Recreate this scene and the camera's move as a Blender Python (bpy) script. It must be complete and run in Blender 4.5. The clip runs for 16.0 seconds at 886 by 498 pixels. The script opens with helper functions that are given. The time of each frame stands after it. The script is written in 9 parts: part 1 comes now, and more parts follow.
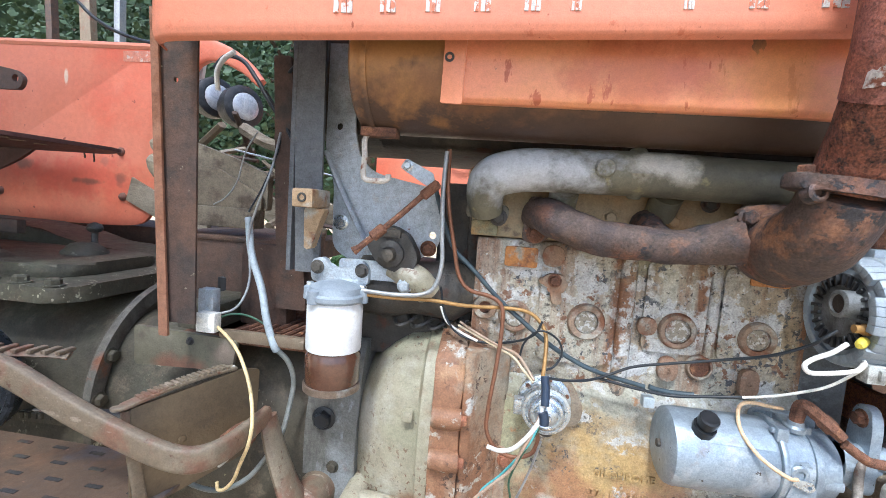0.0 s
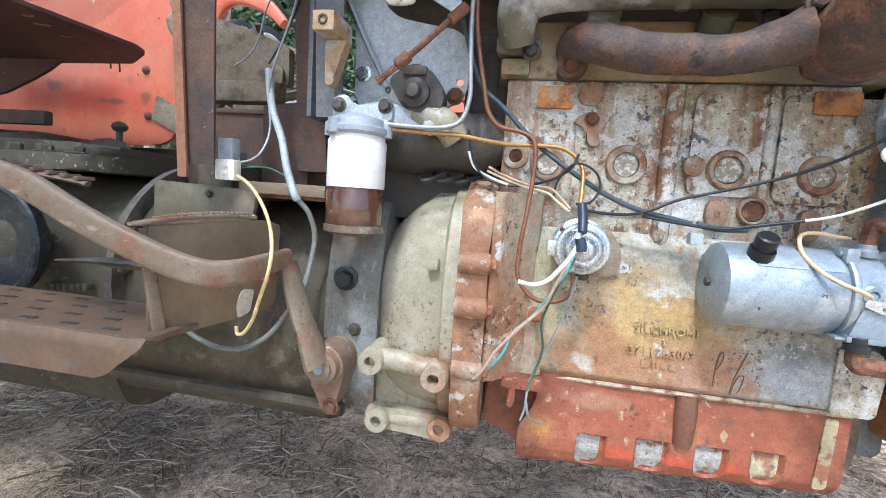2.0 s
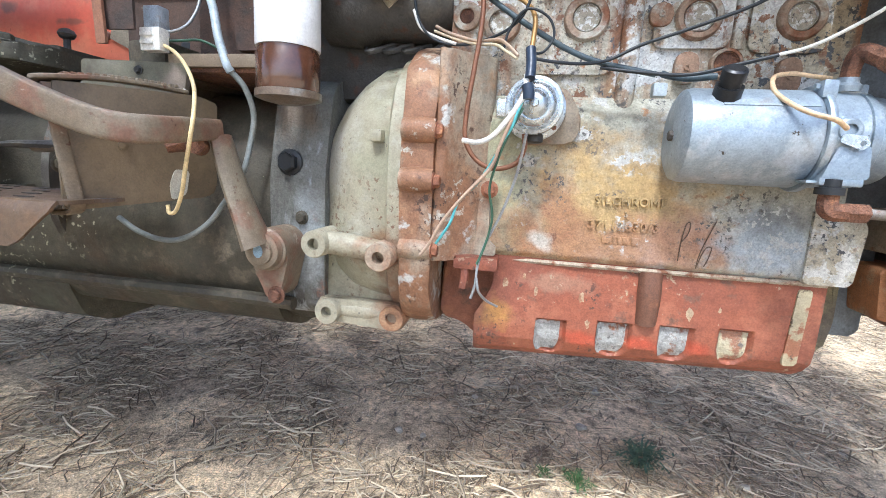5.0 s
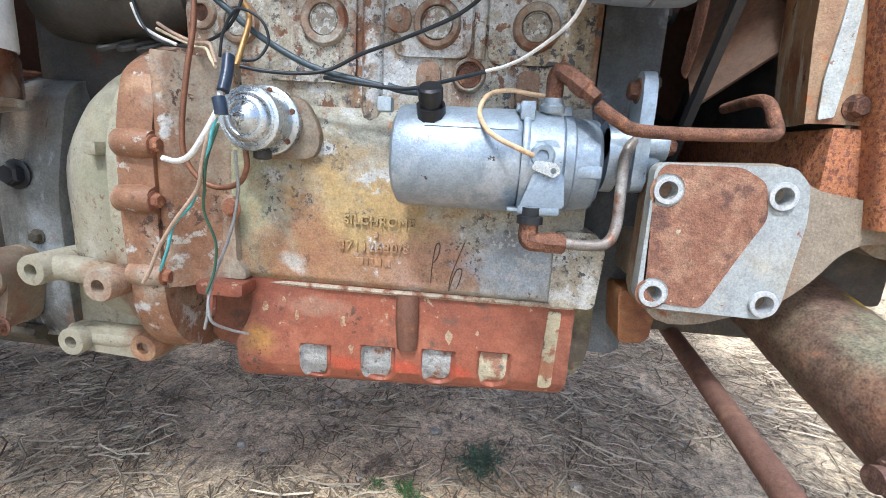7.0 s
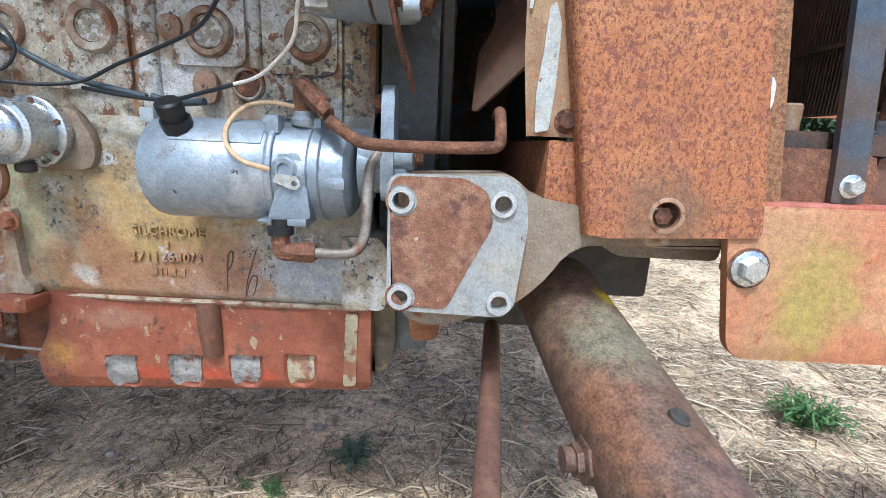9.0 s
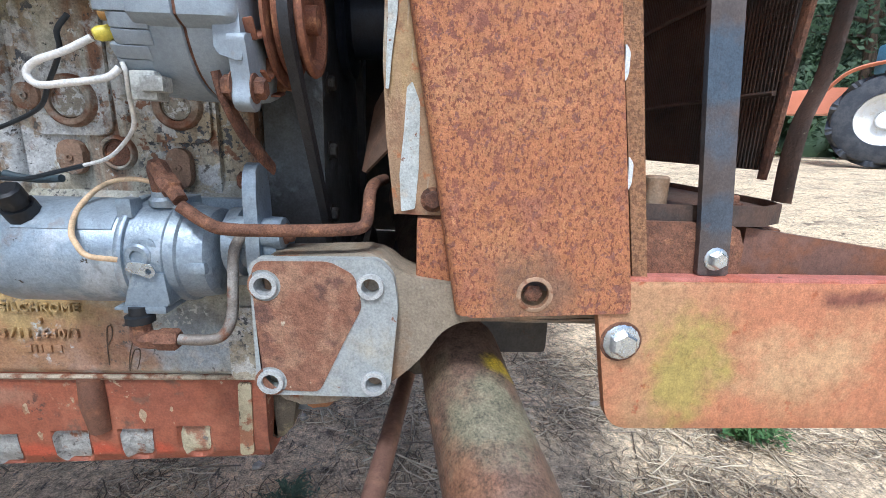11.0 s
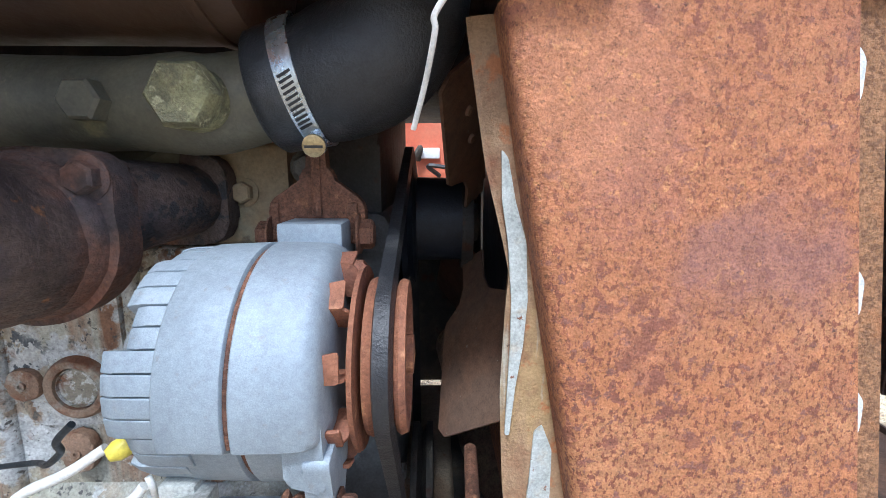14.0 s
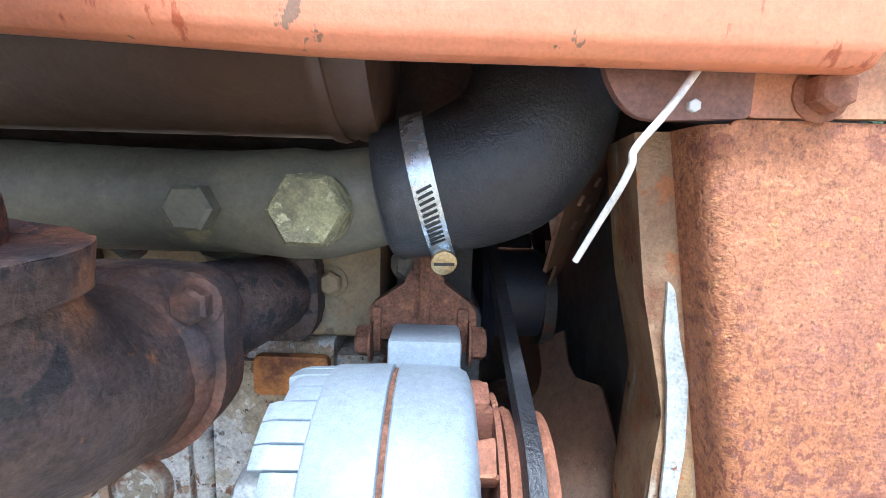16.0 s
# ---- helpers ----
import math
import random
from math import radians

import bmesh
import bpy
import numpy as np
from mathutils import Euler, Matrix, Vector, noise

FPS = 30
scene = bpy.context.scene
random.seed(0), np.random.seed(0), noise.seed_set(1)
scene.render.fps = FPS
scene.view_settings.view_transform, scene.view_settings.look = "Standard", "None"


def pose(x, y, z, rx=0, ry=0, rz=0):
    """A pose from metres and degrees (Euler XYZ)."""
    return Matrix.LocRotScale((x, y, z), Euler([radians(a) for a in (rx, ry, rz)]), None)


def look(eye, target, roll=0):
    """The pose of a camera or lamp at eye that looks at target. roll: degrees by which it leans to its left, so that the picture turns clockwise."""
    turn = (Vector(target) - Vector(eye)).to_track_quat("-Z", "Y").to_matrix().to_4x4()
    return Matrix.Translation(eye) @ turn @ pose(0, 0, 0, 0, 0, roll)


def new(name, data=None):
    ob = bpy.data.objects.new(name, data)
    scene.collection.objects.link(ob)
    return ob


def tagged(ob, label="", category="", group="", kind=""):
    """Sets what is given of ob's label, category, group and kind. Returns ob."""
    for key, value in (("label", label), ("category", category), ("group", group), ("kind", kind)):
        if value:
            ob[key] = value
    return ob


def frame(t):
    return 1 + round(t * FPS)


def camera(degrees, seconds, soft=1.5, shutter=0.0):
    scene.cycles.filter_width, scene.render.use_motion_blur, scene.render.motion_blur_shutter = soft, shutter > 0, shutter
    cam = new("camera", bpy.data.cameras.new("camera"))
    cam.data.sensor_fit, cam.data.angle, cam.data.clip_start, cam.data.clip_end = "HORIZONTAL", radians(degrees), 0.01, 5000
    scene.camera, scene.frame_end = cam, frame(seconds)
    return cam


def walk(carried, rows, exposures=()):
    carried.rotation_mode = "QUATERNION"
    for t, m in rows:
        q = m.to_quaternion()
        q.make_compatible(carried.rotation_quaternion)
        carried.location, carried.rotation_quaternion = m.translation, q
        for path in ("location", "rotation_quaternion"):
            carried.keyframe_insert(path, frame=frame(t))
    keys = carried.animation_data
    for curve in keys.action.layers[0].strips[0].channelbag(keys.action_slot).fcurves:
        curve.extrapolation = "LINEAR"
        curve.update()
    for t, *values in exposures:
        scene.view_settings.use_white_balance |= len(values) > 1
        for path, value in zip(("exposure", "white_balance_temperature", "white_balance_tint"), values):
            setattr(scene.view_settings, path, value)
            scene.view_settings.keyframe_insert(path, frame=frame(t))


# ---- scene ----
cam = camera(90.0, 16.0, soft=0.6)
# seconds, x, y, z, yaw, pitch, roll
ROWS = [
    (0.0, 0.0407, -0.7101, 0.9873, 8.08, -5.39, -4.12),
    (0.5, 0.0448, -0.7007, 0.9295, 8.89, -4.96, -3.98),
    (1.0, 0.0440, -0.6918, 0.8675, 9.54, -5.00, -3.87),
    (1.5, 0.0453, -0.6911, 0.8114, 10.38, -5.55, -3.88),
    (2.0, 0.0464, -0.6923, 0.7566, 10.92, -6.21, -4.02),
    (2.5, 0.0461, -0.6962, 0.7104, 11.63, -7.00, -3.99),
    (3.0, 0.0488, -0.6889, 0.6686, 11.87, -7.75, -3.76),
    (3.2, 0.0507, -0.6882, 0.6601, 11.88, -8.21, -3.54),
    (5.3, 0.1553, -0.6334, 0.6225, 11.45, -10.39, -3.00),
    (5.5, 0.1750, -0.6228, 0.6249, 11.18, -10.59, -3.08),
    (6.0, 0.2385, -0.5971, 0.6459, 9.82, -11.08, -3.32),
    (6.5, 0.3103, -0.5722, 0.6689, 8.09, -11.56, -3.42),
    (7.0, 0.3880, -0.5540, 0.6811, 6.35, -12.19, -3.33),
    (7.5, 0.4485, -0.5439, 0.6820, 4.62, -12.64, -3.27),
    (8.0, 0.5107, -0.5395, 0.6943, 2.95, -13.07, -3.40),
    (8.5, 0.5583, -0.5488, 0.7071, 1.75, -13.46, -2.91),
    (9.0, 0.5937, -0.5524, 0.7166, 0.93, -13.53, -2.78),
    (9.5, 0.6317, -0.5484, 0.7295, 0.19, -13.64, -2.76),
    (10.0, 0.6690, -0.5391, 0.7490, -0.30, -13.73, -2.67),
    (10.2, 0.6895, -0.5362, 0.7628, -0.60, -13.72, -2.63),
    (12.3, 0.7016, -0.4860, 0.8533, -3.32, -13.20, -0.78),
    (12.5, 0.6907, -0.4771, 0.8734, -3.22, -13.07, -0.68),
    (13.0, 0.6573, -0.4465, 0.9299, -2.62, -12.39, -0.62),
    (13.5, 0.6372, -0.4098, 0.9718, -1.89, -10.65, -0.28),
    (14.0, 0.6155, -0.3644, 1.0082, -1.07, -10.13, -0.02),
    (14.5, 0.5968, -0.3247, 1.0252, -0.66, -9.48, -0.30),
    (15.0, 0.5743, -0.3033, 1.0414, -0.61, -9.10, -0.91),
    (15.5, 0.5635, -0.3017, 1.0499, -0.47, -8.58, -1.57),
    (16.0, 0.5400, -0.3208, 1.0630, -0.15, -8.08, -1.77),
]
walk(cam, [(t, pose(x, y, z, 90 + pitch, roll, yaw)) for t, x, y, z, yaw, pitch, roll in ROWS], exposures=[(0.0, 1.15, 5450, 8), (2.5, 1.25, 5450, 8), (5.5, 1.2, 5450, 8), (7.5, 0.9, 5450, 8), (9.0, 0.72, 5400, 8), (12.5, 0.48, 5300, 8), (14.0, 0.74, 5200, 7), (16.0, 1.45, 5000, 6)])
# ---- built

# ---- light ----
world = bpy.data.worlds.new("sky")
scene.world = world
world.use_nodes = True
wn = world.node_tree
for n in list(wn.nodes):
    wn.nodes.remove(n)
sky = wn.nodes.new("ShaderNodeTexSky")
sky.sky_type = "NISHITA"
sky.sun_disc = False
SUN_UP, SUN_ROUND = 57.0, 192.0
sky.sun_elevation, sky.sun_rotation = radians(SUN_UP), radians(SUN_ROUND)
sky.air_density, sky.dust_density, sky.ozone_density = 1.0, 4.0, 1.0
back = wn.nodes.new("ShaderNodeBackground")
back.inputs[1].default_value = 0.15
wout = wn.nodes.new("ShaderNodeOutputWorld")
wn.links.new(sky.outputs[0], back.inputs[0])
wn.links.new(back.outputs[0], wout.inputs[0])

sun_data = bpy.data.lights.new("sun", "SUN")
sun_data.energy, sun_data.angle, sun_data.color = 2.4, radians(8), (1.0, 0.95, 0.88)
sun = new("sun", sun_data)
sun.matrix_world = look((math.sin(radians(SUN_ROUND)) * math.cos(radians(SUN_UP)) * 9, math.cos(radians(SUN_ROUND)) * math.cos(radians(SUN_UP)) * 9,
                         9 * math.sin(radians(SUN_UP))), (0, 0, 0))


# ---- builders ----
def thing(name, at, label, category, group="", kind=""):
    """An empty at the base of a thing."""
    ob = new(name)
    ob.location = at
    ob.empty_display_size = 0.05
    return tagged(ob, label, category, group, kind)


def finish(bm, name, material, angle=38):
    bmesh.ops.recalc_face_normals(bm, faces=bm.faces)
    me = bpy.data.meshes.new(name)
    bm.to_mesh(me)
    bm.free()
    me.materials.append(material)
    me.polygons.foreach_set("use_smooth", [True] * len(me.polygons))
    me.set_sharp_from_angle(angle=radians(angle))
    return me


def origin_of(ob):
    v = Vector(ob.location)
    while ob.parent:
        ob = ob.parent
        v += ob.location
    return v


def part(name, bm, material, parent, label="", angle=38):
    """One mesh under a thing or a part; the bmesh is in world metres."""
    bmesh.ops.translate(bm, verts=bm.verts, vec=-origin_of(parent))
    ob = new(name, finish(bm, name, material, angle))
    ob.parent = parent
    return tagged(ob, label)


def single(name, bm, material, label, category, group="", kind="", at=None, angle=38):
    """A thing that is one mesh."""
    at = Vector(at) if at is not None else Vector((0, 0, 0))
    bmesh.ops.translate(bm, verts=bm.verts, vec=-at)
    ob = new(name, finish(bm, name, material, angle))
    ob.location = at
    return tagged(ob, label, category, group, kind)


def again(name, me, parent, m):
    """A further part on a mesh that is already there; m is its place in the world."""
    ob = new(name, me)
    ob.parent = parent
    ob.matrix_basis = Matrix.Translation(-origin_of(parent)) @ m
    return ob


def basis(n, up=(0, 0, 1)):
    n = Vector(n).normalized()
    u = Vector(up)
    if abs(n.dot(u)) > 0.95:
        u = Vector((1, 0, 0))
    a = u.cross(n).normalized()
    return a, n.cross(a).normalized(), n


def turned(at, n, up=(0, 0, 1), scale=1.0):
    """The matrix that lays local z along n at a place."""
    a, b, c = basis(n, up)
    m = Matrix((a, b, c)).transposed().to_4x4()
    return Matrix.Translation(at) @ m @ Matrix.Scale(scale, 4)


def lathe(bm, at, n, profile, seg=24, caps=True, squash=1.0):
    """A turned body: profile of (distance along n, radius)."""
    a, b, c = basis(n)
    at = Vector(at)
    rings = []
    for d, r in profile:
        rings.append([bm.verts.new(at + c * d + (a * math.cos(2 * math.pi * i / seg) + b * math.sin(2 * math.pi * i / seg) * squash) * max(r, 1e-4)) for i in range(seg)])
    for p, q in zip(rings, rings[1:]):
        for i in range(seg):
            j = (i + 1) % seg
            bm.faces.new((p[i], p[j], q[j], q[i]))
    if caps:
        bm.faces.new(rings[0][::-1])
        bm.faces.new(rings[-1])
    return bm


def rounded(points, r=0.01, steps=4):
    """A polygon with its corners rounded; r one number or one for each corner."""
    out = []
    n = len(points)
    for i, p in enumerate(points):
        rr = r[i] if isinstance(r, (list, tuple)) else r
        p, a, b = Vector(p), Vector(points[i - 1]), Vector(points[(i + 1) % n])
        if rr <= 0:
            out.append(p)
            continue
        la, lb = (a - p).length, (b - p).length
        k = min(rr, la * 0.48, lb * 0.48)
        s, e = p + (a - p).normalized() * k, p + (b - p).normalized() * k
        for j in range(steps + 1):
            t = j / steps
            out.append(s * (1 - t) ** 2 + p * 2 * t * (1 - t) + e * t * t)
    return out


def slab(bm, poly, at, u, v, depth, holes=(), bevel=0.0, seg=14):
    """A plate: an outline in the plane of u and v at a place, with round holes (x, y, r), as thick as depth along u x v."""
    u, v, at = Vector(u).normalized(), Vector(v).normalized(), Vector(at)
    n = u.cross(v)
    made = []
    if not holes:
        lo = [bm.verts.new(at + u * p[0] + v * p[1]) for p in poly]
        hi = [bm.verts.new(at + u * p[0] + v * p[1] + n * depth) for p in poly]
        faces = [bm.faces.new(lo[::-1]), bm.faces.new(hi)]
        for i in range(len(poly)):
            j = (i + 1) % len(poly)
            bm.faces.new((lo[i], lo[j], hi[j], hi[i]))
        if bevel:
            edges = list({e for f in faces for e in f.edges})
            bmesh.ops.bevel(bm, geom=edges, offset=bevel, segments=2, profile=0.6, affect="EDGES")
        return bm
    loops = [list(poly)] + [[(x + r * math.cos(2 * math.pi * i / seg), y + r * math.sin(2 * math.pi * i / seg)) for i in range(seg)] for x, y, r in holes]
    layers = []
    for d in (0, depth):
        edges, rings = [], []
        for lp in loops:
            vs = [bm.verts.new(at + u * p[0] + v * p[1] + n * d) for p in lp]
            rings.append(vs)
            edges += [bm.edges.new((vs[i], vs[(i + 1) % len(vs)])) for i in range(len(vs))]
        bmesh.ops.triangle_fill(bm, edges=edges, use_beauty=True, normal=n)
        layers.append(rings)
    for lo, hi in zip(*layers):
        for i in range(len(lo)):
            j = (i + 1) % len(lo)
            bm.faces.new((lo[i], lo[j], hi[j], hi[i]))
    return bm


def box(bm, lo, hi, bevel=0.0, segments=2):
    lo, hi = Vector(lo), Vector(hi)
    made = bmesh.ops.create_cube(bm, size=1.0)
    bmesh.ops.scale(bm, verts=made["verts"], vec=hi - lo)
    bmesh.ops.translate(bm, verts=made["verts"], vec=(lo + hi) / 2)
    if bevel:
        bmesh.ops.bevel(bm, geom=list({e for v in made["verts"] for e in v.link_edges}), offset=bevel, segments=segments, profile=0.6, affect="EDGES")
    return bm


def smooth_line(points, steps=6):
    """A curve through the points."""
    pts = [Vector(p) for p in points]
    pts = [pts[0] * 2 - pts[1]] + pts + [pts[-1] * 2 - pts[-2]]
    out = []
    for i in range(1, len(pts) - 2):
        a, b, c, d = pts[i - 1:i + 3]
        for k in range(steps):
            t = k / steps
            out.append(0.5 * (2 * b + (c - a) * t + (2 * a - 5 * b + 4 * c - d) * t * t + (3 * b - a - 3 * c + d) * t ** 3))
    out.append(pts[-2])
    return out


def tube(bm, points, r, seg=8, steps=6, smooth=True, flat=1.0, up=(0, 0, 1)):
    """A round or flattened rod along a curve; r one radius or one for each given point."""
    line = smooth_line(points, steps) if smooth else [Vector(p) for p in points]
    n = len(line)
    if isinstance(r, (list, tuple)):
        rr = [float(np.interp(i / (n - 1) * (len(r) - 1), range(len(r)), r)) for i in range(n)]
    else:
        rr = [r] * n
    rings, a = [], None
    for i, p in enumerate(line):
        d = (line[min(i + 1, n - 1)] - line[max(i - 1, 0)]).normalized()
        if a is None:
            a = basis(d, up)[0]
        a = (a - d * a.dot(d)).normalized()
        b = d.cross(a)
        rings.append([bm.verts.new(p + (a * math.cos(2 * math.pi * k / seg) + b * math.sin(2 * math.pi * k / seg) * flat) * rr[i]) for k in range(seg)])
    for p, q in zip(rings, rings[1:]):
        for i in range(seg):
            j = (i + 1) % seg
            bm.faces.new((p[i], p[j], q[j], q[i]))
    bm.faces.new(rings[0][::-1])
    bm.faces.new(rings[-1])
    return bm


def flat_bar(bm, points, half_w, half_h, steps=6, seg=20, up=(0, 0, 1)):
    """A flat bar with rounded edges along a curve; half_h along up, half_w across, numbers or one for each point."""
    line = smooth_line(points, steps)
    n = len(line)
    spread = lambda r: [float(np.interp(i / (n - 1) * (len(r) - 1), range(len(r)), r)) for i in range(n)] if isinstance(r, (list, tuple)) else [r] * n
    ws, hs_ = spread(half_w), spread(half_h)
    rings = []
    for i, p in enumerate(line):
        d = (line[min(i + 1, n - 1)] - line[max(i - 1, 0)]).normalized()
        a = d.cross(Vector(up)).normalized()
        b = a.cross(d)
        ring = []
        for k in range(seg):
            c, q = math.cos(2 * math.pi * k / seg), math.sin(2 * math.pi * k / seg)
            ring.append(bm.verts.new(p + a * ws[i] * math.copysign(abs(c) ** 0.5, c) + b * hs_[i] * math.copysign(abs(q) ** 0.5, q)))
        rings.append(ring)
    for p, q in zip(rings, rings[1:]):
        for i in range(seg):
            j = (i + 1) % seg
            bm.faces.new((p[i], p[j], q[j], q[i]))
    bm.faces.new(rings[0][::-1])
    bm.faces.new(rings[-1])
    return bm


def grid(bm, fn, nu, nv, thick=0.0):
    """A sheet fn(u, v) for u, v in 0..1, with a thickness against its normal."""
    vs = [[bm.verts.new(fn(i / nu, j / nv)) for j in range(nv + 1)] for i in range(nu + 1)]
    faces = [bm.faces.new((vs[i][j], vs[i + 1][j], vs[i + 1][j + 1], vs[i][j + 1])) for i in range(nu) for j in range(nv)]
    if thick:
        bmesh.ops.recalc_face_normals(bm, faces=faces)
        bmesh.ops.solidify(bm, geom=faces, thickness=thick)
    return bm


def lumpy(bm, amount, scale, seed=0.0):
    """Uneven cast or worn surface."""
    bm.normal_update()
    for v in bm.verts:
        v.co += v.normal * noise.fractal(v.co * scale + Vector((seed, seed, seed)), 1.0, 2.0, 3) * amount
    return bm


def BM():
    return bmesh.new()


# ---- materials ----
def surf(name, base, layers=(), rough=0.6, metal=0.0, bump=0.15, grain=400.0, spots=(), stretch=(1, 1, 1), rough_var=0.25, fine=0.14, bump_dist=0.002, pits=0.16, chips=()):
    """A worn surface in world metres. layers: (colour, noise scale, from, to, seed[, stretch[, roughness]]) laid one on
    another;
    spots: (centre, radius, colour, strength) of stains and painted-in light with an uneven rim; fine: how strongly the
    colour varies in the small;
    chips: (colour, noise scale, from, to, seed, patch scale, patch from, patch to) of small flakes that come in
    patches."""
    m = bpy.data.materials.new(name)
    m.use_nodes = True
    nt = m.node_tree
    N, L = nt.nodes, nt.links
    bsdf = N["Principled BSDF"]
    pos = N.new("ShaderNodeNewGeometry")

    def mapped(seed, st):
        mp = N.new("ShaderNodeMapping")
        mp.inputs["Location"].default_value = (seed * 3.1, seed * 1.7, seed * 2.3)
        mp.inputs["Scale"].default_value = st
        L.new(pos.outputs["Position"], mp.inputs[0])
        return mp.outputs[0]

    def noisy(seed, scale, st=(1, 1, 1), detail=6.0, ro=0.62):
        n = N.new("ShaderNodeTexNoise")
        n.inputs["Scale"].default_value, n.inputs["Detail"].default_value, n.inputs["Roughness"].default_value = scale, detail, ro
        L.new(mapped(seed, st), n.inputs["Vector"])
        return n.outputs[0]

    def span(value, lo, hi, a=0.0, b=1.0):
        r = N.new("ShaderNodeMapRange")
        r.inputs["From Min"].default_value, r.inputs["From Max"].default_value = lo, hi
        r.inputs["To Min"].default_value, r.inputs["To Max"].default_value = a, b
        L.new(value, r.inputs["Value"])
        return r.outputs[0]

    def mix(fac, a, b):
        x = N.new("ShaderNodeMix")
        x.data_type = "RGBA"
        for s, v in ((0, fac), (6, a), (7, b)):
            if isinstance(v, (tuple, list)):
                x.inputs[s].default_value = (*v, 1)
            elif isinstance(v, float):
                x.inputs[s].default_value = v
            else:
                L.new(v, x.inputs[s])
        return x.outputs[2]

    def times(a, b, op="MULTIPLY"):
        x = N.new("ShaderNodeMath")
        x.operation = op
        for i, v in enumerate((a, b)):
            if isinstance(v, float):
                x.inputs[i].default_value = v
            else:
                L.new(v, x.inputs[i])
        return x.outputs[0]

    col = tuple(base)
    roughness = None
    for lay in layers:
        c, sc, lo, hi, seed = lay[:5]
        st = lay[5] if len(lay) > 5 and lay[5] else stretch
        fac = span(noisy(seed, sc, st), lo, hi)
        col = mix(fac, col, c)
        if len(lay) > 6:
            rv = N.new("ShaderNodeMix")
            L.new(fac, rv.inputs[0])
            if roughness is None:
                rv.inputs[2].default_value = rough
            else:
                L.new(roughness, rv.inputs[2])
            rv.inputs[3].default_value = lay[6]
            roughness = rv.outputs[0]
    for k, (centre, radius, c, strength) in enumerate(spots):
        d = N.new("ShaderNodeVectorMath")
        d.operation = "SUBTRACT"
        L.new(pos.outputs["Position"], d.inputs[0])
        d.inputs[1].default_value = centre
        q = N.new("ShaderNodeVectorMath")
        q.operation = "DIVIDE"
        L.new(d.outputs[0], q.inputs[0])
        q.inputs[1].default_value = radius if isinstance(radius, (tuple, list)) else (radius,) * 3
        ln = N.new("ShaderNodeVectorMath")
        ln.operation = "LENGTH"
        L.new(q.outputs[0], ln.inputs[0])
        edge = times(ln.outputs["Value"], span(noisy(7 + k * 1.3, 28.0), 0.25, 0.75, -0.55, 0.55), "ADD")
        col = mix(times(span(edge, 1.05, 0.45), float(strength)), col, c)
    for c, sc, lo, hi, seed, patch, plo, phi in chips:
        col = mix(times(span(noisy(seed, sc, (1, 1, 1), detail=4.0), lo, hi), span(noisy(seed + 0.7, patch, (1, 1, 1)), plo, phi)), col, c)
    small = times(noisy(2.2, grain * 0.3, detail=4.0), noisy(2.9, grain * 1.5, detail=2.0), "ADD")
    shade = span(small, 0.62, 1.38, 1.0 - 2.6 * fine, 1.0 + 2.6 * fine)
    hv = N.new("ShaderNodeHueSaturation")
    L.new(shade, hv.inputs["Value"])
    if isinstance(col, tuple):
        hv.inputs["Color"].default_value = (*col, 1)
    else:
        L.new(col, hv.inputs["Color"])
    flecks = times(span(noisy(9.1, grain * 0.55, detail=3.0), 0.60, 0.68), float(pits))
    tiny = times(span(noisy(6.7, grain * 1.4, detail=2.0), 0.62, 0.68), float(pits) * 0.8)
    L.new(mix(tiny, mix(flecks, hv.outputs[0], (0.035, 0.028, 0.022)), (0.05, 0.04, 0.032)), bsdf.inputs["Base Color"])
    bsdf.inputs["Metallic"].default_value = metal
    rn = span(noisy(5.5, 60.0), 0.2, 0.8, -rough_var / 2, rough_var / 2)
    if roughness is None:
        L.new(times(rn, float(rough), "ADD"), bsdf.inputs["Roughness"])
    else:
        L.new(times(rn, roughness, "ADD"), bsdf.inputs["Roughness"])
    if bump:
        b1 = N.new("ShaderNodeBump")
        b1.inputs["Strength"].default_value = min(1.0, bump * 1.4)
        b1.inputs["Distance"].default_value = bump_dist
        L.new(times(noisy(1.1, grain, detail=3.0), times(noisy(3.3, grain * 0.12, detail=5.0), 1.6), "ADD"), b1.inputs["Height"])
        L.new(b1.outputs[0], bsdf.inputs["Normal"])
    return m


RUST, RUST_DARK, RUST_LIGHT = (0.20, 0.083, 0.04), (0.072, 0.033, 0.021), (0.39, 0.17, 0.07)
OLIVE, WHITE_FLAKE = (0.25, 0.24, 0.15), (0.52, 0.53, 0.52)
ORANGE = (0.66, 0.245, 0.145)

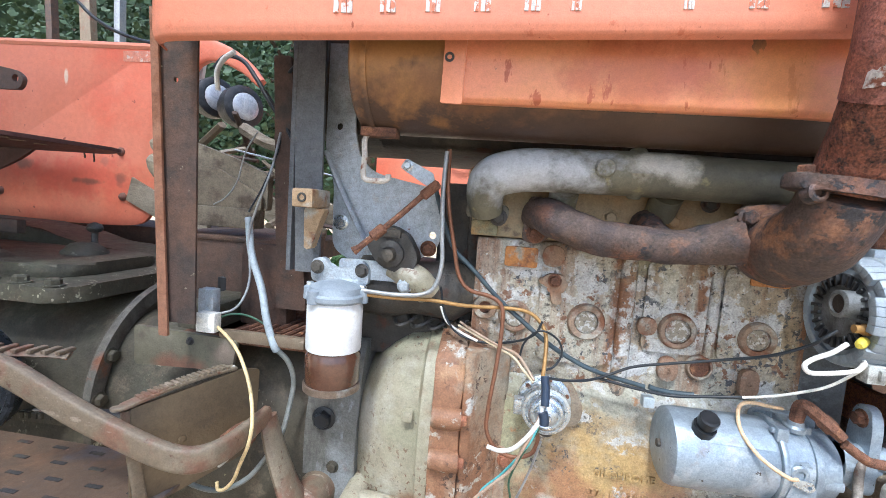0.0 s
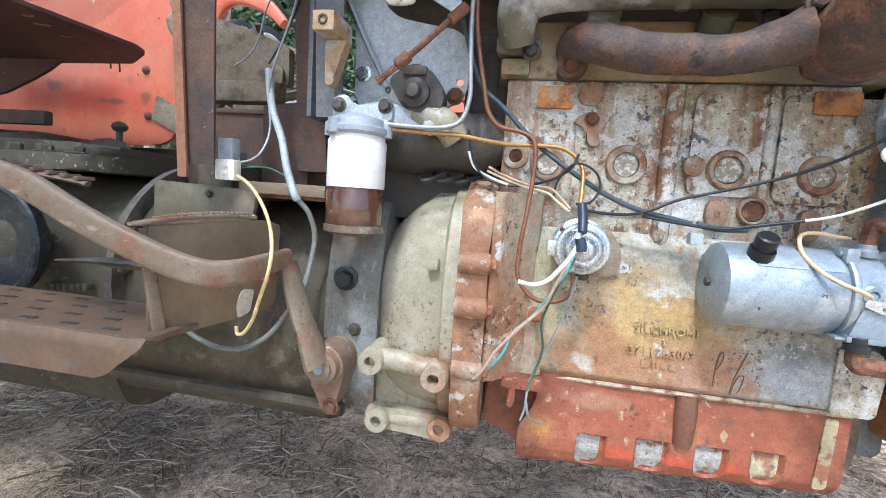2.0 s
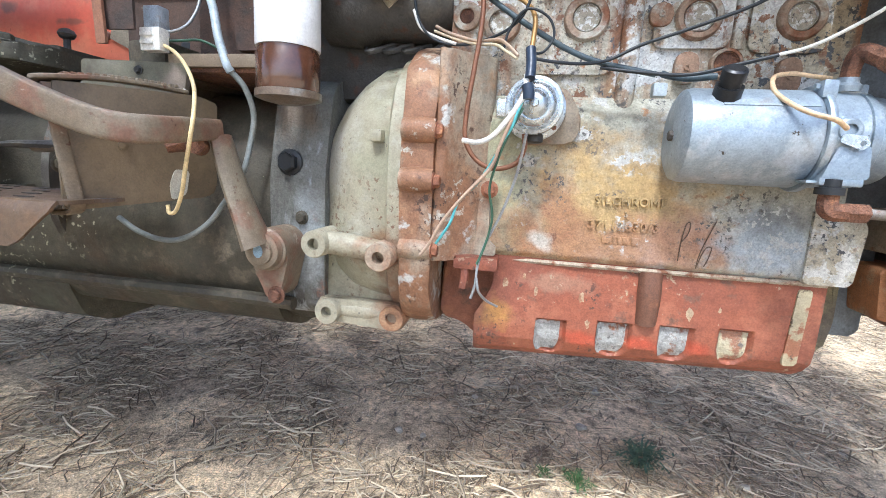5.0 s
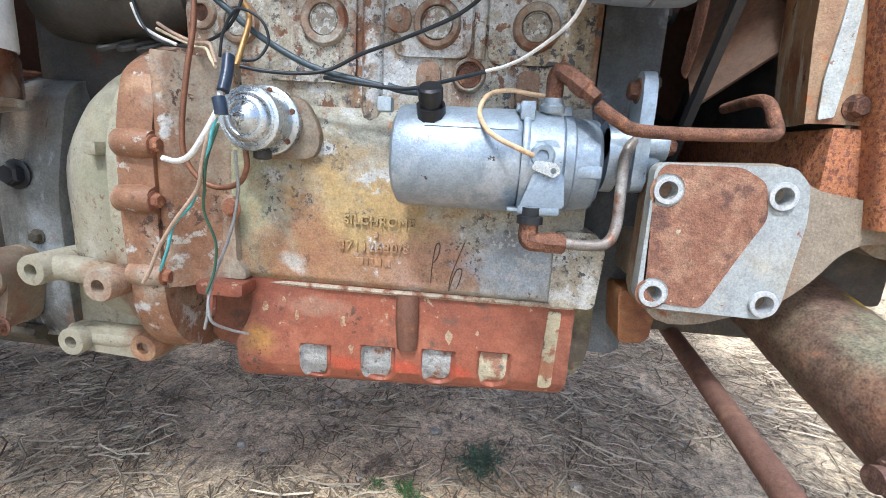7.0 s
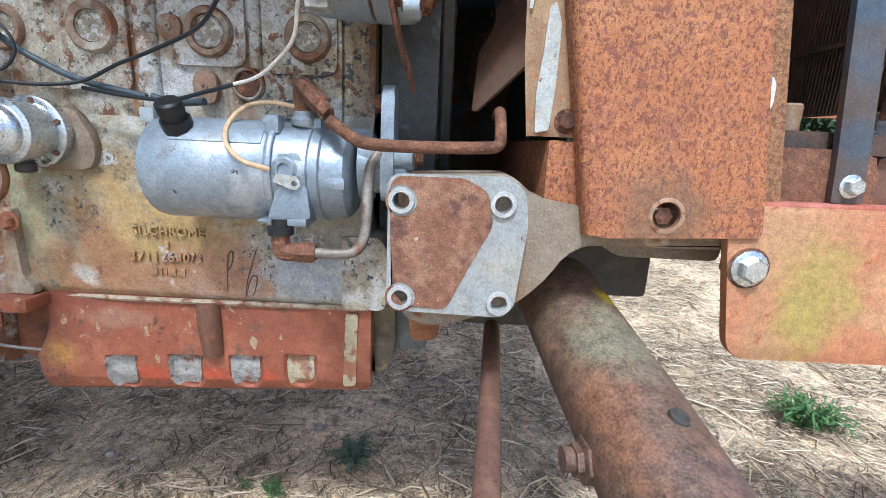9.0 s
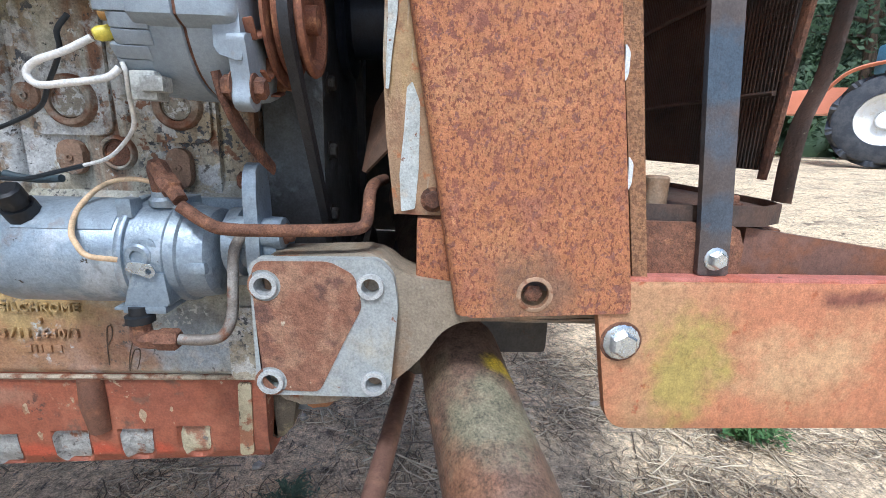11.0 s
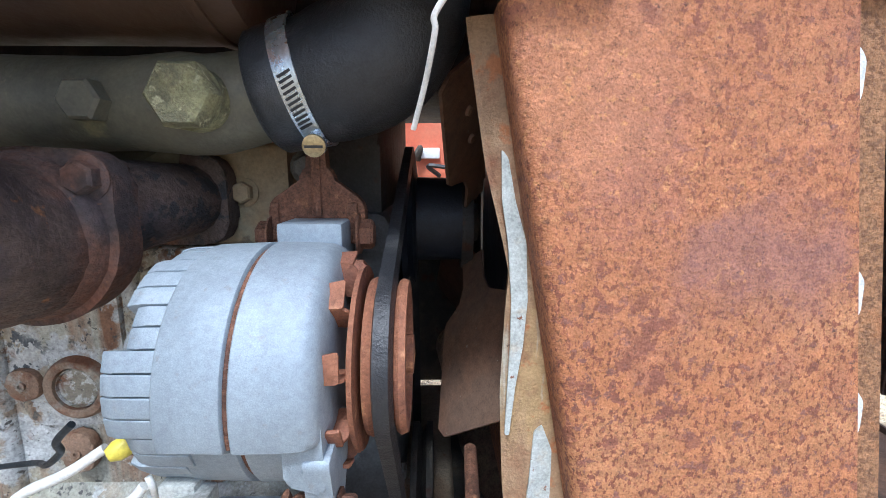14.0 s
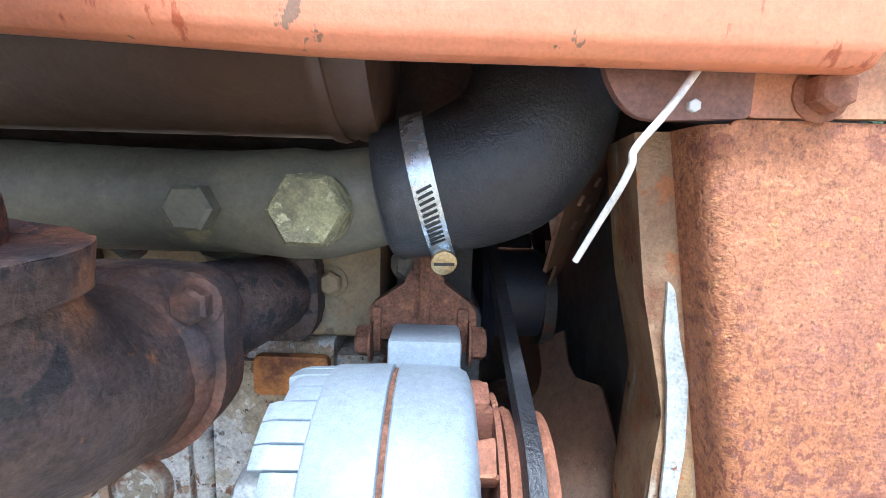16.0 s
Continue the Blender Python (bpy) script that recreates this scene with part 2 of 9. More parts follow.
m_block = surf("block_paint", (0.44, 0.42, 0.34), [
    ((0.36, 0.29, 0.19), 7, 0.46, 0.64, 1, (1.4, 1, 0.4)), ((0.23, 0.115, 0.06), 9, 0.51, 0.64, 2, (2.2, 1, 0.22)), ((0.30, 0.29, 0.19), 5, 0.52, 0.68, 3),
    (WHITE_FLAKE, 16, 0.57, 0.61, 4), ((0.50, 0.50, 0.46), 90, 0.62, 0.65, 8), ((0.11, 0.10, 0.085), 60, 0.60, 0.66, 5), ((0.07, 0.065, 0.06), 200, 0.62, 0.65, 9), ((0.33, 0.17, 0.085), 45, 0.65, 0.72, 6)],
    spots=[((0.215, -0.02, 0.60), (0.13, 0.2, 0.07), (0.42, 0.26, 0.075), 0.8), ((0.20, -0.02, 0.545), (0.16, 0.2, 0.04), (0.36, 0.14, 0.06), 0.7),
           ((0.40, -0.02, 0.55), (0.055, 0.2, 0.04), (0.34, 0.37, 0.38), 0.85), ((0.17, -0.02, 0.665), (0.05, 0.2, 0.03), (0.30, 0.18, 0.06), 0.5)],
    rough=0.62, bump=0.4, grain=260, fine=0.17, pits=0.20,
    chips=[((0.52, 0.52, 0.49), 48, 0.50, 0.53, 21, 10, 0.50, 0.56), ((0.075, 0.082, 0.09), 95, 0.53, 0.56, 14, 13, 0.50, 0.58), ((0.20, 0.10, 0.055), 75, 0.56, 0.60, 17, 9, 0.48, 0.58)])
m_crank = surf("crankcase_paint", (0.37, 0.36, 0.30), [
    ((0.31, 0.30, 0.19), 4, 0.45, 0.62, 3), ((0.33, 0.20, 0.11), 7, 0.55, 0.68, 2, (1.2, 1, 0.7)), ((0.46, 0.46, 0.43), 20, 0.59, 0.63, 4), ((0.13, 0.12, 0.10), 75, 0.645, 0.68, 5), ((0.36, 0.19, 0.09), 30, 0.64, 0.70, 6)],
    spots=[((0.235, -0.02, 0.585), (0.14, 0.2, 0.105), (0.40, 0.26, 0.10), 0.85), ((0.225, -0.02, 0.60), (0.07, 0.2, 0.06), (0.45, 0.32, 0.12), 0.45), ((0.24, -0.02, 0.535), (0.20, 0.2, 0.045), (0.32, 0.155, 0.08), 0.75), ((0.165, -0.02, 0.575), (0.035, 0.2, 0.055), (0.32, 0.15, 0.075), 0.7), ((0.325, -0.02, 0.55), (0.05, 0.2, 0.05), (0.37, 0.20, 0.125), 0.7),
           ((0.425, -0.02, 0.555), (0.07, 0.2, 0.048), (0.36, 0.41, 0.45), 0.9), ((0.43, -0.02, 0.585), (0.05, 0.2, 0.022), (0.12, 0.13, 0.14), 0.6), ((0.17, -0.02, 0.675), (0.06, 0.2, 0.03), (0.29, 0.19, 0.08), 0.55), ((0.145, -0.02, 0.535), (0.018, 0.2, 0.018), (0.50, 0.48, 0.42), 0.8)],
    rough=0.55, bump=0.35, grain=260, fine=0.15, pits=0.16,
    chips=[((0.48, 0.49, 0.47), 60, 0.53, 0.56, 21, 12, 0.52, 0.58), ((0.10, 0.095, 0.09), 150, 0.56, 0.60, 14, 14, 0.52, 0.60), ((0.23, 0.11, 0.06), 90, 0.60, 0.64, 17, 9, 0.50, 0.60)])
m_bell = surf("bell_paint", (0.33, 0.30, 0.215), [
    ((0.30, 0.295, 0.20), 5, 0.46, 0.64, 1), ((0.40, 0.38, 0.31), 9, 0.55, 0.66, 2), ((0.24, 0.15, 0.085), 9, 0.58, 0.70, 3), ((0.10, 0.09, 0.07), 90, 0.66, 0.70, 4)],
    spots=[((-0.03, -0.1, 0.45), (0.07, 0.2, 0.11), (0.20, 0.095, 0.05), 0.8)], rough=0.5, bump=0.2, grain=240, fine=0.09, pits=0.10,
    chips=[((0.17, 0.10, 0.06), 120, 0.57, 0.61, 11, 9, 0.50, 0.60)])
m_flange = surf("flange_paint", (0.36, 0.31, 0.23), [((0.25, 0.125, 0.065), 8, 0.43, 0.55, 1, (1, 1, 0.6)), ((0.37, 0.22, 0.12), 16, 0.55, 0.66, 2), ((0.47, 0.46, 0.42), 15, 0.60, 0.64, 3), ((0.10, 0.06, 0.04), 40, 0.63, 0.69, 5)],
    rough=0.6, bump=0.3, grain=260, fine=0.13, pits=0.12,
    chips=[((0.43, 0.40, 0.33), 60, 0.57, 0.62, 21, 16, 0.55, 0.60), ((0.085, 0.05, 0.035), 110, 0.56, 0.60, 14, 14, 0.52, 0.60)])
m_sump = surf("sump_paint", (0.30, 0.095, 0.05), [
    ((0.22, 0.075, 0.045), 7, 0.45, 0.62, 1), ((0.36, 0.135, 0.075), 10, 0.54, 0.66, 2), ((0.17, 0.09, 0.06), 26, 0.60, 0.68, 6), ((0.42, 0.30, 0.20), 46, 0.655, 0.68, 5)],
    spots=[((0.085, -0.02, 0.425), (0.032, 0.2, 0.028), (0.46, 0.24, 0.06), 0.8), ((0.215, -0.02, 0.397), (0.026, 0.2, 0.014), (0.52, 0.085, 0.04), 0.6), ((0.295, -0.02, 0.398), (0.030, 0.2, 0.013), (0.54, 0.085, 0.04), 0.65), ((0.365, -0.02, 0.40), (0.02, 0.2, 0.016), (0.50, 0.085, 0.04), 0.7),
           ((0.17, -0.02, 0.475), (0.06, 0.2, 0.016), (0.36, 0.20, 0.13), 0.7), ((0.05, -0.02, 0.41), (0.05, 0.3, 0.06), (0.13, 0.06, 0.04), 0.6)],
    rough=0.55, bump=0.25, grain=260, fine=0.11, pits=0.10,
    chips=[((0.40, 0.29, 0.19), 90, 0.60, 0.64, 21, 14, 0.54, 0.60), ((0.11, 0.055, 0.04), 130, 0.57, 0.61, 14, 11, 0.50, 0.58)])
m_rust = surf("rust", (0.175, 0.08, 0.045), [(RUST_DARK, 18, 0.47, 0.64, 1), ((0.29, 0.135, 0.065), 60, 0.57, 0.70, 2)], rough=0.82, bump=0.6, grain=420, fine=0.26)
m_rust_panel = surf("rust_panel", (0.42, 0.172, 0.072), [
    ((0.47, 0.225, 0.10), 10, 0.52, 0.68, 4), ((0.33, 0.135, 0.08), 17, 0.52, 0.66, 9), ((0.21, 0.075, 0.042), 240, 0.535, 0.57, 2, (1.2, 1, 0.8)), ((0.23, 0.10, 0.07), 130, 0.58, 0.62, 12), ((0.33, 0.12, 0.06), 420, 0.56, 0.62, 7)], rough=0.78, bump=0.45, grain=480, fine=0.14, pits=0.5,
    spots=[((0.80, -0.13, 0.665), (0.055, 0.2, 0.045), (0.20, 0.12, 0.07), 0.75), ((0.745, -0.13, 1.03), (0.17, 0.2, 0.135), (0.385, 0.16, 0.085), 0.3), ((0.79, -0.13, 0.955), (0.06, 0.2, 0.04), (0.27, 0.13, 0.105), 0.65), ((0.715, -0.13, 1.02), (0.035, 0.2, 0.05), (0.33, 0.14, 0.10), 0.5), ((0.70, -0.13, 1.05), (0.06, 0.2, 0.06), (0.50, 0.225, 0.11), 0.5)],
    chips=[((0.23, 0.088, 0.055), 80, 0.56, 0.59, 41, 7, 0.46, 0.56), ((0.50, 0.235, 0.10), 150, 0.58, 0.62, 43, 9, 0.48, 0.58)])
m_exhaust = surf("scaled_iron", (0.095, 0.066, 0.053), [((0.17, 0.075, 0.045), 11, 0.50, 0.64, 1), ((0.065, 0.050, 0.050), 25, 0.5, 0.64, 2), ((0.25, 0.115, 0.05), 60, 0.65, 0.71, 3)],
    rough=0.72, bump=0.6, grain=200, fine=0.2, bump_dist=0.002, pits=0.2,
    chips=[((0.25, 0.12, 0.062), 26, 0.46, 0.56, 31, 8, 0.52, 0.60), ((0.035, 0.033, 0.036), 60, 0.53, 0.57, 33, 10, 0.48, 0.56)])
m_man = surf("manifold_paint", (0.15, 0.14, 0.095), [((0.10, 0.095, 0.07), 9, 0.45, 0.62, 1), ((0.24, 0.22, 0.12), 30, 0.6, 0.68, 2)],
    spots=[((0.06, -0.09, 1.05), (0.13, 0.2, 0.05), (0.46, 0.48, 0.50), 0.95), ((0.24, -0.09, 1.06), (0.055, 0.2, 0.022), (0.50, 0.48, 0.42), 0.9)], rough=0.5, bump=0.2, grain=260, fine=0.08, pits=0.08)
m_silver = surf("silver_paint", (0.33, 0.395, 0.455), [((0.25, 0.30, 0.345), 10, 0.45, 0.6, 1), ((0.46, 0.51, 0.55), 16, 0.57, 0.66, 2), ((0.24, 0.19, 0.14), 14, 0.62, 0.72, 3), ((0.07, 0.06, 0.05), 80, 0.67, 0.70, 4)],
    rough=0.42, metal=0.4, bump=0.15, grain=300, fine=0.09, pits=0.12)
m_alu = surf("cast_aluminium", (0.355, 0.41, 0.455), [((0.30, 0.345, 0.385), 14, 0.42, 0.6, 1), ((0.30, 0.32, 0.33), 120, 0.62, 0.70, 2)], rough=0.62, metal=0.3, bump=0.25, grain=900, fine=0.07, bump_dist=0.0006, pits=0.08)
m_zinc = surf("zinc_plate", (0.60, 0.65, 0.68), [((0.42, 0.45, 0.47), 30, 0.5, 0.65, 1)], rough=0.27, pits=0.12, metal=0.8, bump=0.08, grain=300, fine=0.1)
m_dark = surf("dark_greasy_iron", (0.05, 0.047, 0.042), [((0.10, 0.085, 0.06), 12, 0.5, 0.65, 1), (RUST_DARK, 30, 0.58, 0.66, 2)], rough=0.6, bump=0.5, grain=220)
m_black = surf("black_rubber", (0.022, 0.023, 0.026), [((0.05, 0.05, 0.05), 30, 0.5, 0.7, 1)], rough=0.45, bump=0.25, grain=500)
m_hose = surf("hose_rubber", (0.026, 0.029, 0.033), [((0.055, 0.058, 0.062), 25, 0.55, 0.7, 1)], rough=0.38, bump=0.4, grain=620, bump_dist=0.0012, pits=0.2)
m_orange = surf("orange_paint", ORANGE, [((0.64, 0.225, 0.125), 4, 0.45, 0.65, 1), ((0.55, 0.165, 0.085), 40, 0.63, 0.69, 2), ((0.34, 0.09, 0.045), 70, 0.67, 0.70, 3, (1, 1, 0.4))], rough=0.45, bump=0.08, grain=400, fine=0.05, pits=0.06)
m_shield = surf("shield_paint", (0.67, 0.255, 0.13), [((0.66, 0.28, 0.115), 5, 0.48, 0.64, 1), ((0.42, 0.11, 0.045), 44, 0.62, 0.66, 2, (1.6, 1, 0.5)), ((0.26, 0.15, 0.09), 30, 0.68, 0.69, 4, (1, 1, 0.6))],
    spots=[((0.18, -0.18, 1.16), (0.11, 0.2, 0.05), (0.46, 0.115, 0.05), 0.6), ((0.33, -0.18, 1.15), (0.07, 0.2, 0.06), (0.66, 0.30, 0.10), 0.6)], rough=0.42, bump=0.1, grain=400, fine=0.05, pits=0.08)
# Ochre where the drum is lit; the dark brown base is painted-in shade.
m_tank = surf("tank_paint_shaded", (0.068, 0.042, 0.030), [((0.09, 0.055, 0.036), 5, 0.45, 0.62, 1)],
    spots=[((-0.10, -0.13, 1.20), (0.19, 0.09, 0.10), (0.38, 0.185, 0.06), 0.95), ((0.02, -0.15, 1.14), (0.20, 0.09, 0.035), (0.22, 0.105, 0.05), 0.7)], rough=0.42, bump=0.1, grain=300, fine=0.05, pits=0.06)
m_red = surf("red_paint", (0.65, 0.205, 0.115), [((0.64, 0.13, 0.065), 3, 0.45, 0.65, 1), ((0.68, 0.22, 0.13), 8, 0.55, 0.7, 2), ((0.24, 0.06, 0.035), 40, 0.68, 0.70, 3)], rough=0.45, bump=0.08, grain=300, fine=0.05, pits=0.08,
    spots=[((-1.25, 0.49, 1.00), (0.22, 0.1, 0.075), (0.62, 0.11, 0.065), 0.75), ((-1.45, 0.49, 1.032), (0.035, 0.1, 0.018), (0.23, 0.11, 0.07), 0.8), ((-1.22, 0.49, 0.989), (0.06, 0.1, 0.010), (0.24, 0.10, 0.065), 0.8), ((-1.115, 0.49, 1.0), (0.022, 0.1, 0.022), (0.25, 0.10, 0.065), 0.75), ((-1.165, 0.49, 1.055), (0.02, 0.1, 0.02), (0.3, 0.12, 0.08), 0.5), ((-1.299, 0.49, 1.297), (0.007, 0.1, 0.026), (0.74, 0.60, 0.46), 0.9)])
m_bumper = surf("bumper_paint", (0.46, 0.19, 0.095), [((0.44, 0.25, 0.125), 6, 0.45, 0.62, 1), ((0.38, 0.12, 0.05), 50, 0.62, 0.68, 2)],
    spots=[((0.965, -0.13, 0.58), (0.045, 0.2, 0.075), (0.36, 0.30, 0.075), 0.8), ((1.08, -0.13, 0.59), (0.07, 0.2, 0.05), (0.55, 0.36, 0.19), 0.7), ((1.12, -0.13, 0.66), (0.05, 0.2, 0.012), (0.17, 0.06, 0.04), 0.9)], rough=0.55, bump=0.2, grain=400, fine=0.15)
m_brown = surf("brown_frame", (0.075, 0.048, 0.036), [((0.11, 0.062, 0.04), 9, 0.45, 0.62, 1), ((0.05, 0.038, 0.032), 20, 0.5, 0.66, 2), ((0.26, 0.24, 0.16), 90, 0.68, 0.71, 3)], rough=0.7, bump=0.35, grain=260)
# Dirt colour darkened further to carry the shade missing on this side.
m_trans = surf("transmission_dirt_shade", (0.064, 0.055, 0.036), [((0.088, 0.083, 0.054), 4, 0.45, 0.62, 1), ((0.086, 0.057, 0.034), 7, 0.52, 0.66, 2), ((0.06, 0.05, 0.035), 16, 0.56, 0.68, 3), ((0.30, 0.29, 0.16), 130, 0.70, 0.73, 4)], rough=0.62, bump=0.4, grain=220, fine=0.14, pits=0.15,
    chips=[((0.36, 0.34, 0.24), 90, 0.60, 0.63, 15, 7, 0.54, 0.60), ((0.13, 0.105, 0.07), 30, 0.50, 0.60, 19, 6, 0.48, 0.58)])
m_lever = surf("lever_paint", (0.19, 0.145, 0.095), [((0.23, 0.19, 0.13), 9, 0.48, 0.62, 1), ((0.20, 0.105, 0.065), 13, 0.54, 0.64, 2), ((0.33, 0.27, 0.20), 34, 0.63, 0.67, 4, (0.4, 1, 1)), ((0.12, 0.06, 0.035), 60, 0.63, 0.68, 3)], rough=0.55, bump=0.25, grain=300, fine=0.1, pits=0.1)
m_greyplate = surf("grey_plate", (0.46, 0.51, 0.55), [((0.27, 0.28, 0.28), 6, 0.53, 0.66, 1), ((0.45, 0.46, 0.46), 40, 0.58, 0.66, 2), (RUST, 30, 0.66, 0.7, 3)], rough=0.55, metal=0.3, bump=0.3, grain=300)
m_post = surf("post_paint", (0.115, 0.125, 0.135), [((0.17, 0.175, 0.17), 7, 0.48, 0.64, 1), (RUST, 12, 0.58, 0.68, 2)], rough=0.65, bump=0.3, grain=260)
m_wood = surf("grey_wood", (0.28, 0.24, 0.18), [((0.16, 0.13, 0.09), 30, 0.45, 0.6, 1, (0.2, 1, 1))], rough=0.8, bump=0.5, grain=200)
m_axle = surf("axle_paint", (0.135, 0.085, 0.058), [((0.19, 0.165, 0.10), 5, 0.48, 0.62, 1), ((0.12, 0.06, 0.05), 9, 0.52, 0.66, 2), ((0.26, 0.135, 0.08), 16, 0.60, 0.69, 3), ((0.4, 0.34, 0.27), 60, 0.69, 0.72, 4)],
    spots=[((0.77, -0.14, 0.535), (0.06, 0.06, 0.05), (0.20, 0.195, 0.125), 0.75), ((0.745, -0.22, 0.50), (0.03, 0.10, 0.05), (0.21, 0.10, 0.05), 0.7), ((0.81, -0.30, 0.46), (0.05, 0.07, 0.06), (0.115, 0.075, 0.072), 0.75), ((0.785, -0.072, 0.552), (0.030, 0.016, 0.03), (0.52, 0.38, 0.03), 0.95)], rough=0.6, bump=0.45, grain=260, fine=0.3)
m_support = surf("support_paint", (0.26, 0.215, 0.155), [((0.22, 0.135, 0.075), 9, 0.46, 0.6, 1), ((0.36, 0.35, 0.31), 14, 0.60, 0.69, 2), (RUST, 30, 0.62, 0.69, 3)], rough=0.62, bump=0.4, grain=260)
m_plate = surf("pad_paint", (0.33, 0.35, 0.34), [((0.38, 0.36, 0.29), 12, 0.5, 0.64, 1), (RUST, 60, 0.66, 0.7, 2)], rough=0.55, bump=0.2, grain=300, fine=0.12)
m_padrust = surf("pad_rust", (0.235, 0.11, 0.065), [((0.32, 0.18, 0.11), 22, 0.5, 0.62, 1), ((0.14, 0.07, 0.05), 45, 0.56, 0.66, 2), ((0.5, 0.42, 0.3), 60, 0.67, 0.7, 3)], rough=0.8, bump=0.5, grain=400, fine=0.22)
m_white = surf("white_paint", (0.76, 0.77, 0.76), [((0.62, 0.58, 0.48), 14, 0.55, 0.7, 1), ((0.36, 0.18, 0.09), 40, 0.69, 0.72, 2)], rough=0.35, bump=0.06, grain=200, fine=0.05, pits=0.1)
m_strap = surf("blue_grey_strap", (0.095, 0.078, 0.072), [((0.13, 0.08, 0.06), 9, 0.48, 0.60, 1), (RUST, 50, 0.64, 0.69, 3)],
    spots=[((0.952, -0.12, 0.865), (0.05, 0.2, 0.040), (0.062, 0.095, 0.135), 0.9), ((0.942, -0.12, 0.962), (0.05, 0.2, 0.022), (0.065, 0.095, 0.13), 0.8), ((0.975, -0.12, 0.735), (0.03, 0.2, 0.022), (0.062, 0.09, 0.125), 0.75), ((0.962, -0.12, 0.805), (0.022, 0.2, 0.026), (0.08, 0.115, 0.16), 0.6)], rough=0.55, bump=0.25, grain=300, fine=0.12)
m_pulley = surf("pulley_rust", (0.28, 0.115, 0.06), [((0.19, 0.075, 0.045), 20, 0.45, 0.62, 1), ((0.45, 0.22, 0.11), 60, 0.58, 0.68, 2)], rough=0.75, bump=0.4, grain=400)
m_soil = surf("soil", (0.68, 0.53, 0.34), [((0.42, 0.33, 0.22), 2.2, 0.46, 0.62, 1), ((0.72, 0.57, 0.37), 5, 0.52, 0.62, 2), ((0.24, 0.18, 0.12), 9, 0.57, 0.66, 3), ((0.20, 0.165, 0.125), 60, 0.57, 0.66, 4, (1, 0.35, 1)), ((0.68, 0.61, 0.50), 110, 0.62, 0.69, 5)],
    rough=0.95, bump=1.0, grain=160, fine=0.35, bump_dist=0.006)


def plain(name, colour, rough=0.5, metal=0.0, coat=0.0, transmission=0.0, ior=1.45):
    """A small thing's plain surface with a slight unevenness."""
    m = surf(name, colour, [(tuple(c * 0.7 for c in colour), 40, 0.5, 0.7, 1)], rough=rough, metal=metal, bump=0.08, grain=300, fine=0.1, pits=0.12)
    b = m.node_tree.nodes["Principled BSDF"]
    b.inputs["Coat Weight"].default_value = coat
    b.inputs["Transmission Weight"].default_value = transmission
    b.inputs["IOR"].default_value = ior
    return m


m_w_black = plain("wire_black", (0.02, 0.025, 0.03), 0.4)
m_w_bluegrey = plain("wire_slate", (0.06, 0.085, 0.10), 0.45)
m_w_white = plain("wire_white", (0.74, 0.73, 0.69), 0.4)
m_w_cream = plain("wire_cream", (0.66, 0.56, 0.38), 0.45)
m_w_yellow = plain("wire_yellow", (0.74, 0.58, 0.30), 0.45)
m_w_tan = plain("wire_tan", (0.70, 0.50, 0.30), 0.45)
m_w_teal = plain("wire_teal", (0.12, 0.42, 0.44), 0.45)
m_w_green = plain("wire_green", (0.05, 0.12, 0.075), 0.45)
m_w_pink = plain("wire_pink", (0.44, 0.32, 0.23), 0.45)
m_w_brown = plain("pipe_brown", (0.22, 0.10, 0.055), 0.5, 0.3)
m_w_brass = plain("pipe_brass", (0.42, 0.25, 0.09), 0.45, 0.4)
m_w_grey = plain("pipe_grey", (0.34, 0.35, 0.35), 0.4, 0.4)
m_tape = plain("tape", (0.03, 0.045, 0.075), 0.35)
m_amber = plain("amber_bowl", (0.095, 0.04, 0.022), 0.12, 0.0, 1.0)
m_cap = plain("black_cap", (0.018, 0.02, 0.023), 0.35)
m_yellow = plain("yellow_boot", (0.72, 0.60, 0.08), 0.4)
m_connector = plain("connector_plastic", (0.86, 0.84, 0.76), 0.45)
m_blue = plain("blue_plastic", (0.10, 0.24, 0.36), 0.4)

# ---- ground and distance ----
rng = random.Random(5)
bm = BM()


def ground_height(x, y):
    near = math.exp(-(x * x + y * y) / 30)
    return (noise.noise(Vector((x * 1.3, y * 1.3, 0))) * 0.02 + noise.noise(Vector((x * 7, y * 7, 3))) * 0.006) * near - 0.006 + 0.098 * max(0.0, min(9.0, math.hypot(x - 0.3, y - 0.2)) - 2.0)


edges_x = [-60, -30, -15, -8, -5] + [-4 + i * 0.12 for i in range(76)] + [6, 9, 15, 30, 60]
edges_y = [-60, -30, -12, -6, -4] + [-2.5 + i * 0.12 for i in range(70)] + [7, 10, 15, 30, 60]
gv = [[bm.verts.new((x, y, ground_height(x, y))) for y in edges_y] for x in edges_x]
for i in range(len(edges_x) - 1):
    for j in range(len(edges_y) - 1):
        bm.faces.new((gv[i][j], gv[i + 1][j], gv[i + 1][j + 1], gv[i][j + 1]))
single("ground", bm, m_soil, "dry sandy ground strewn with straw", "ground", kind="structure", angle=180)


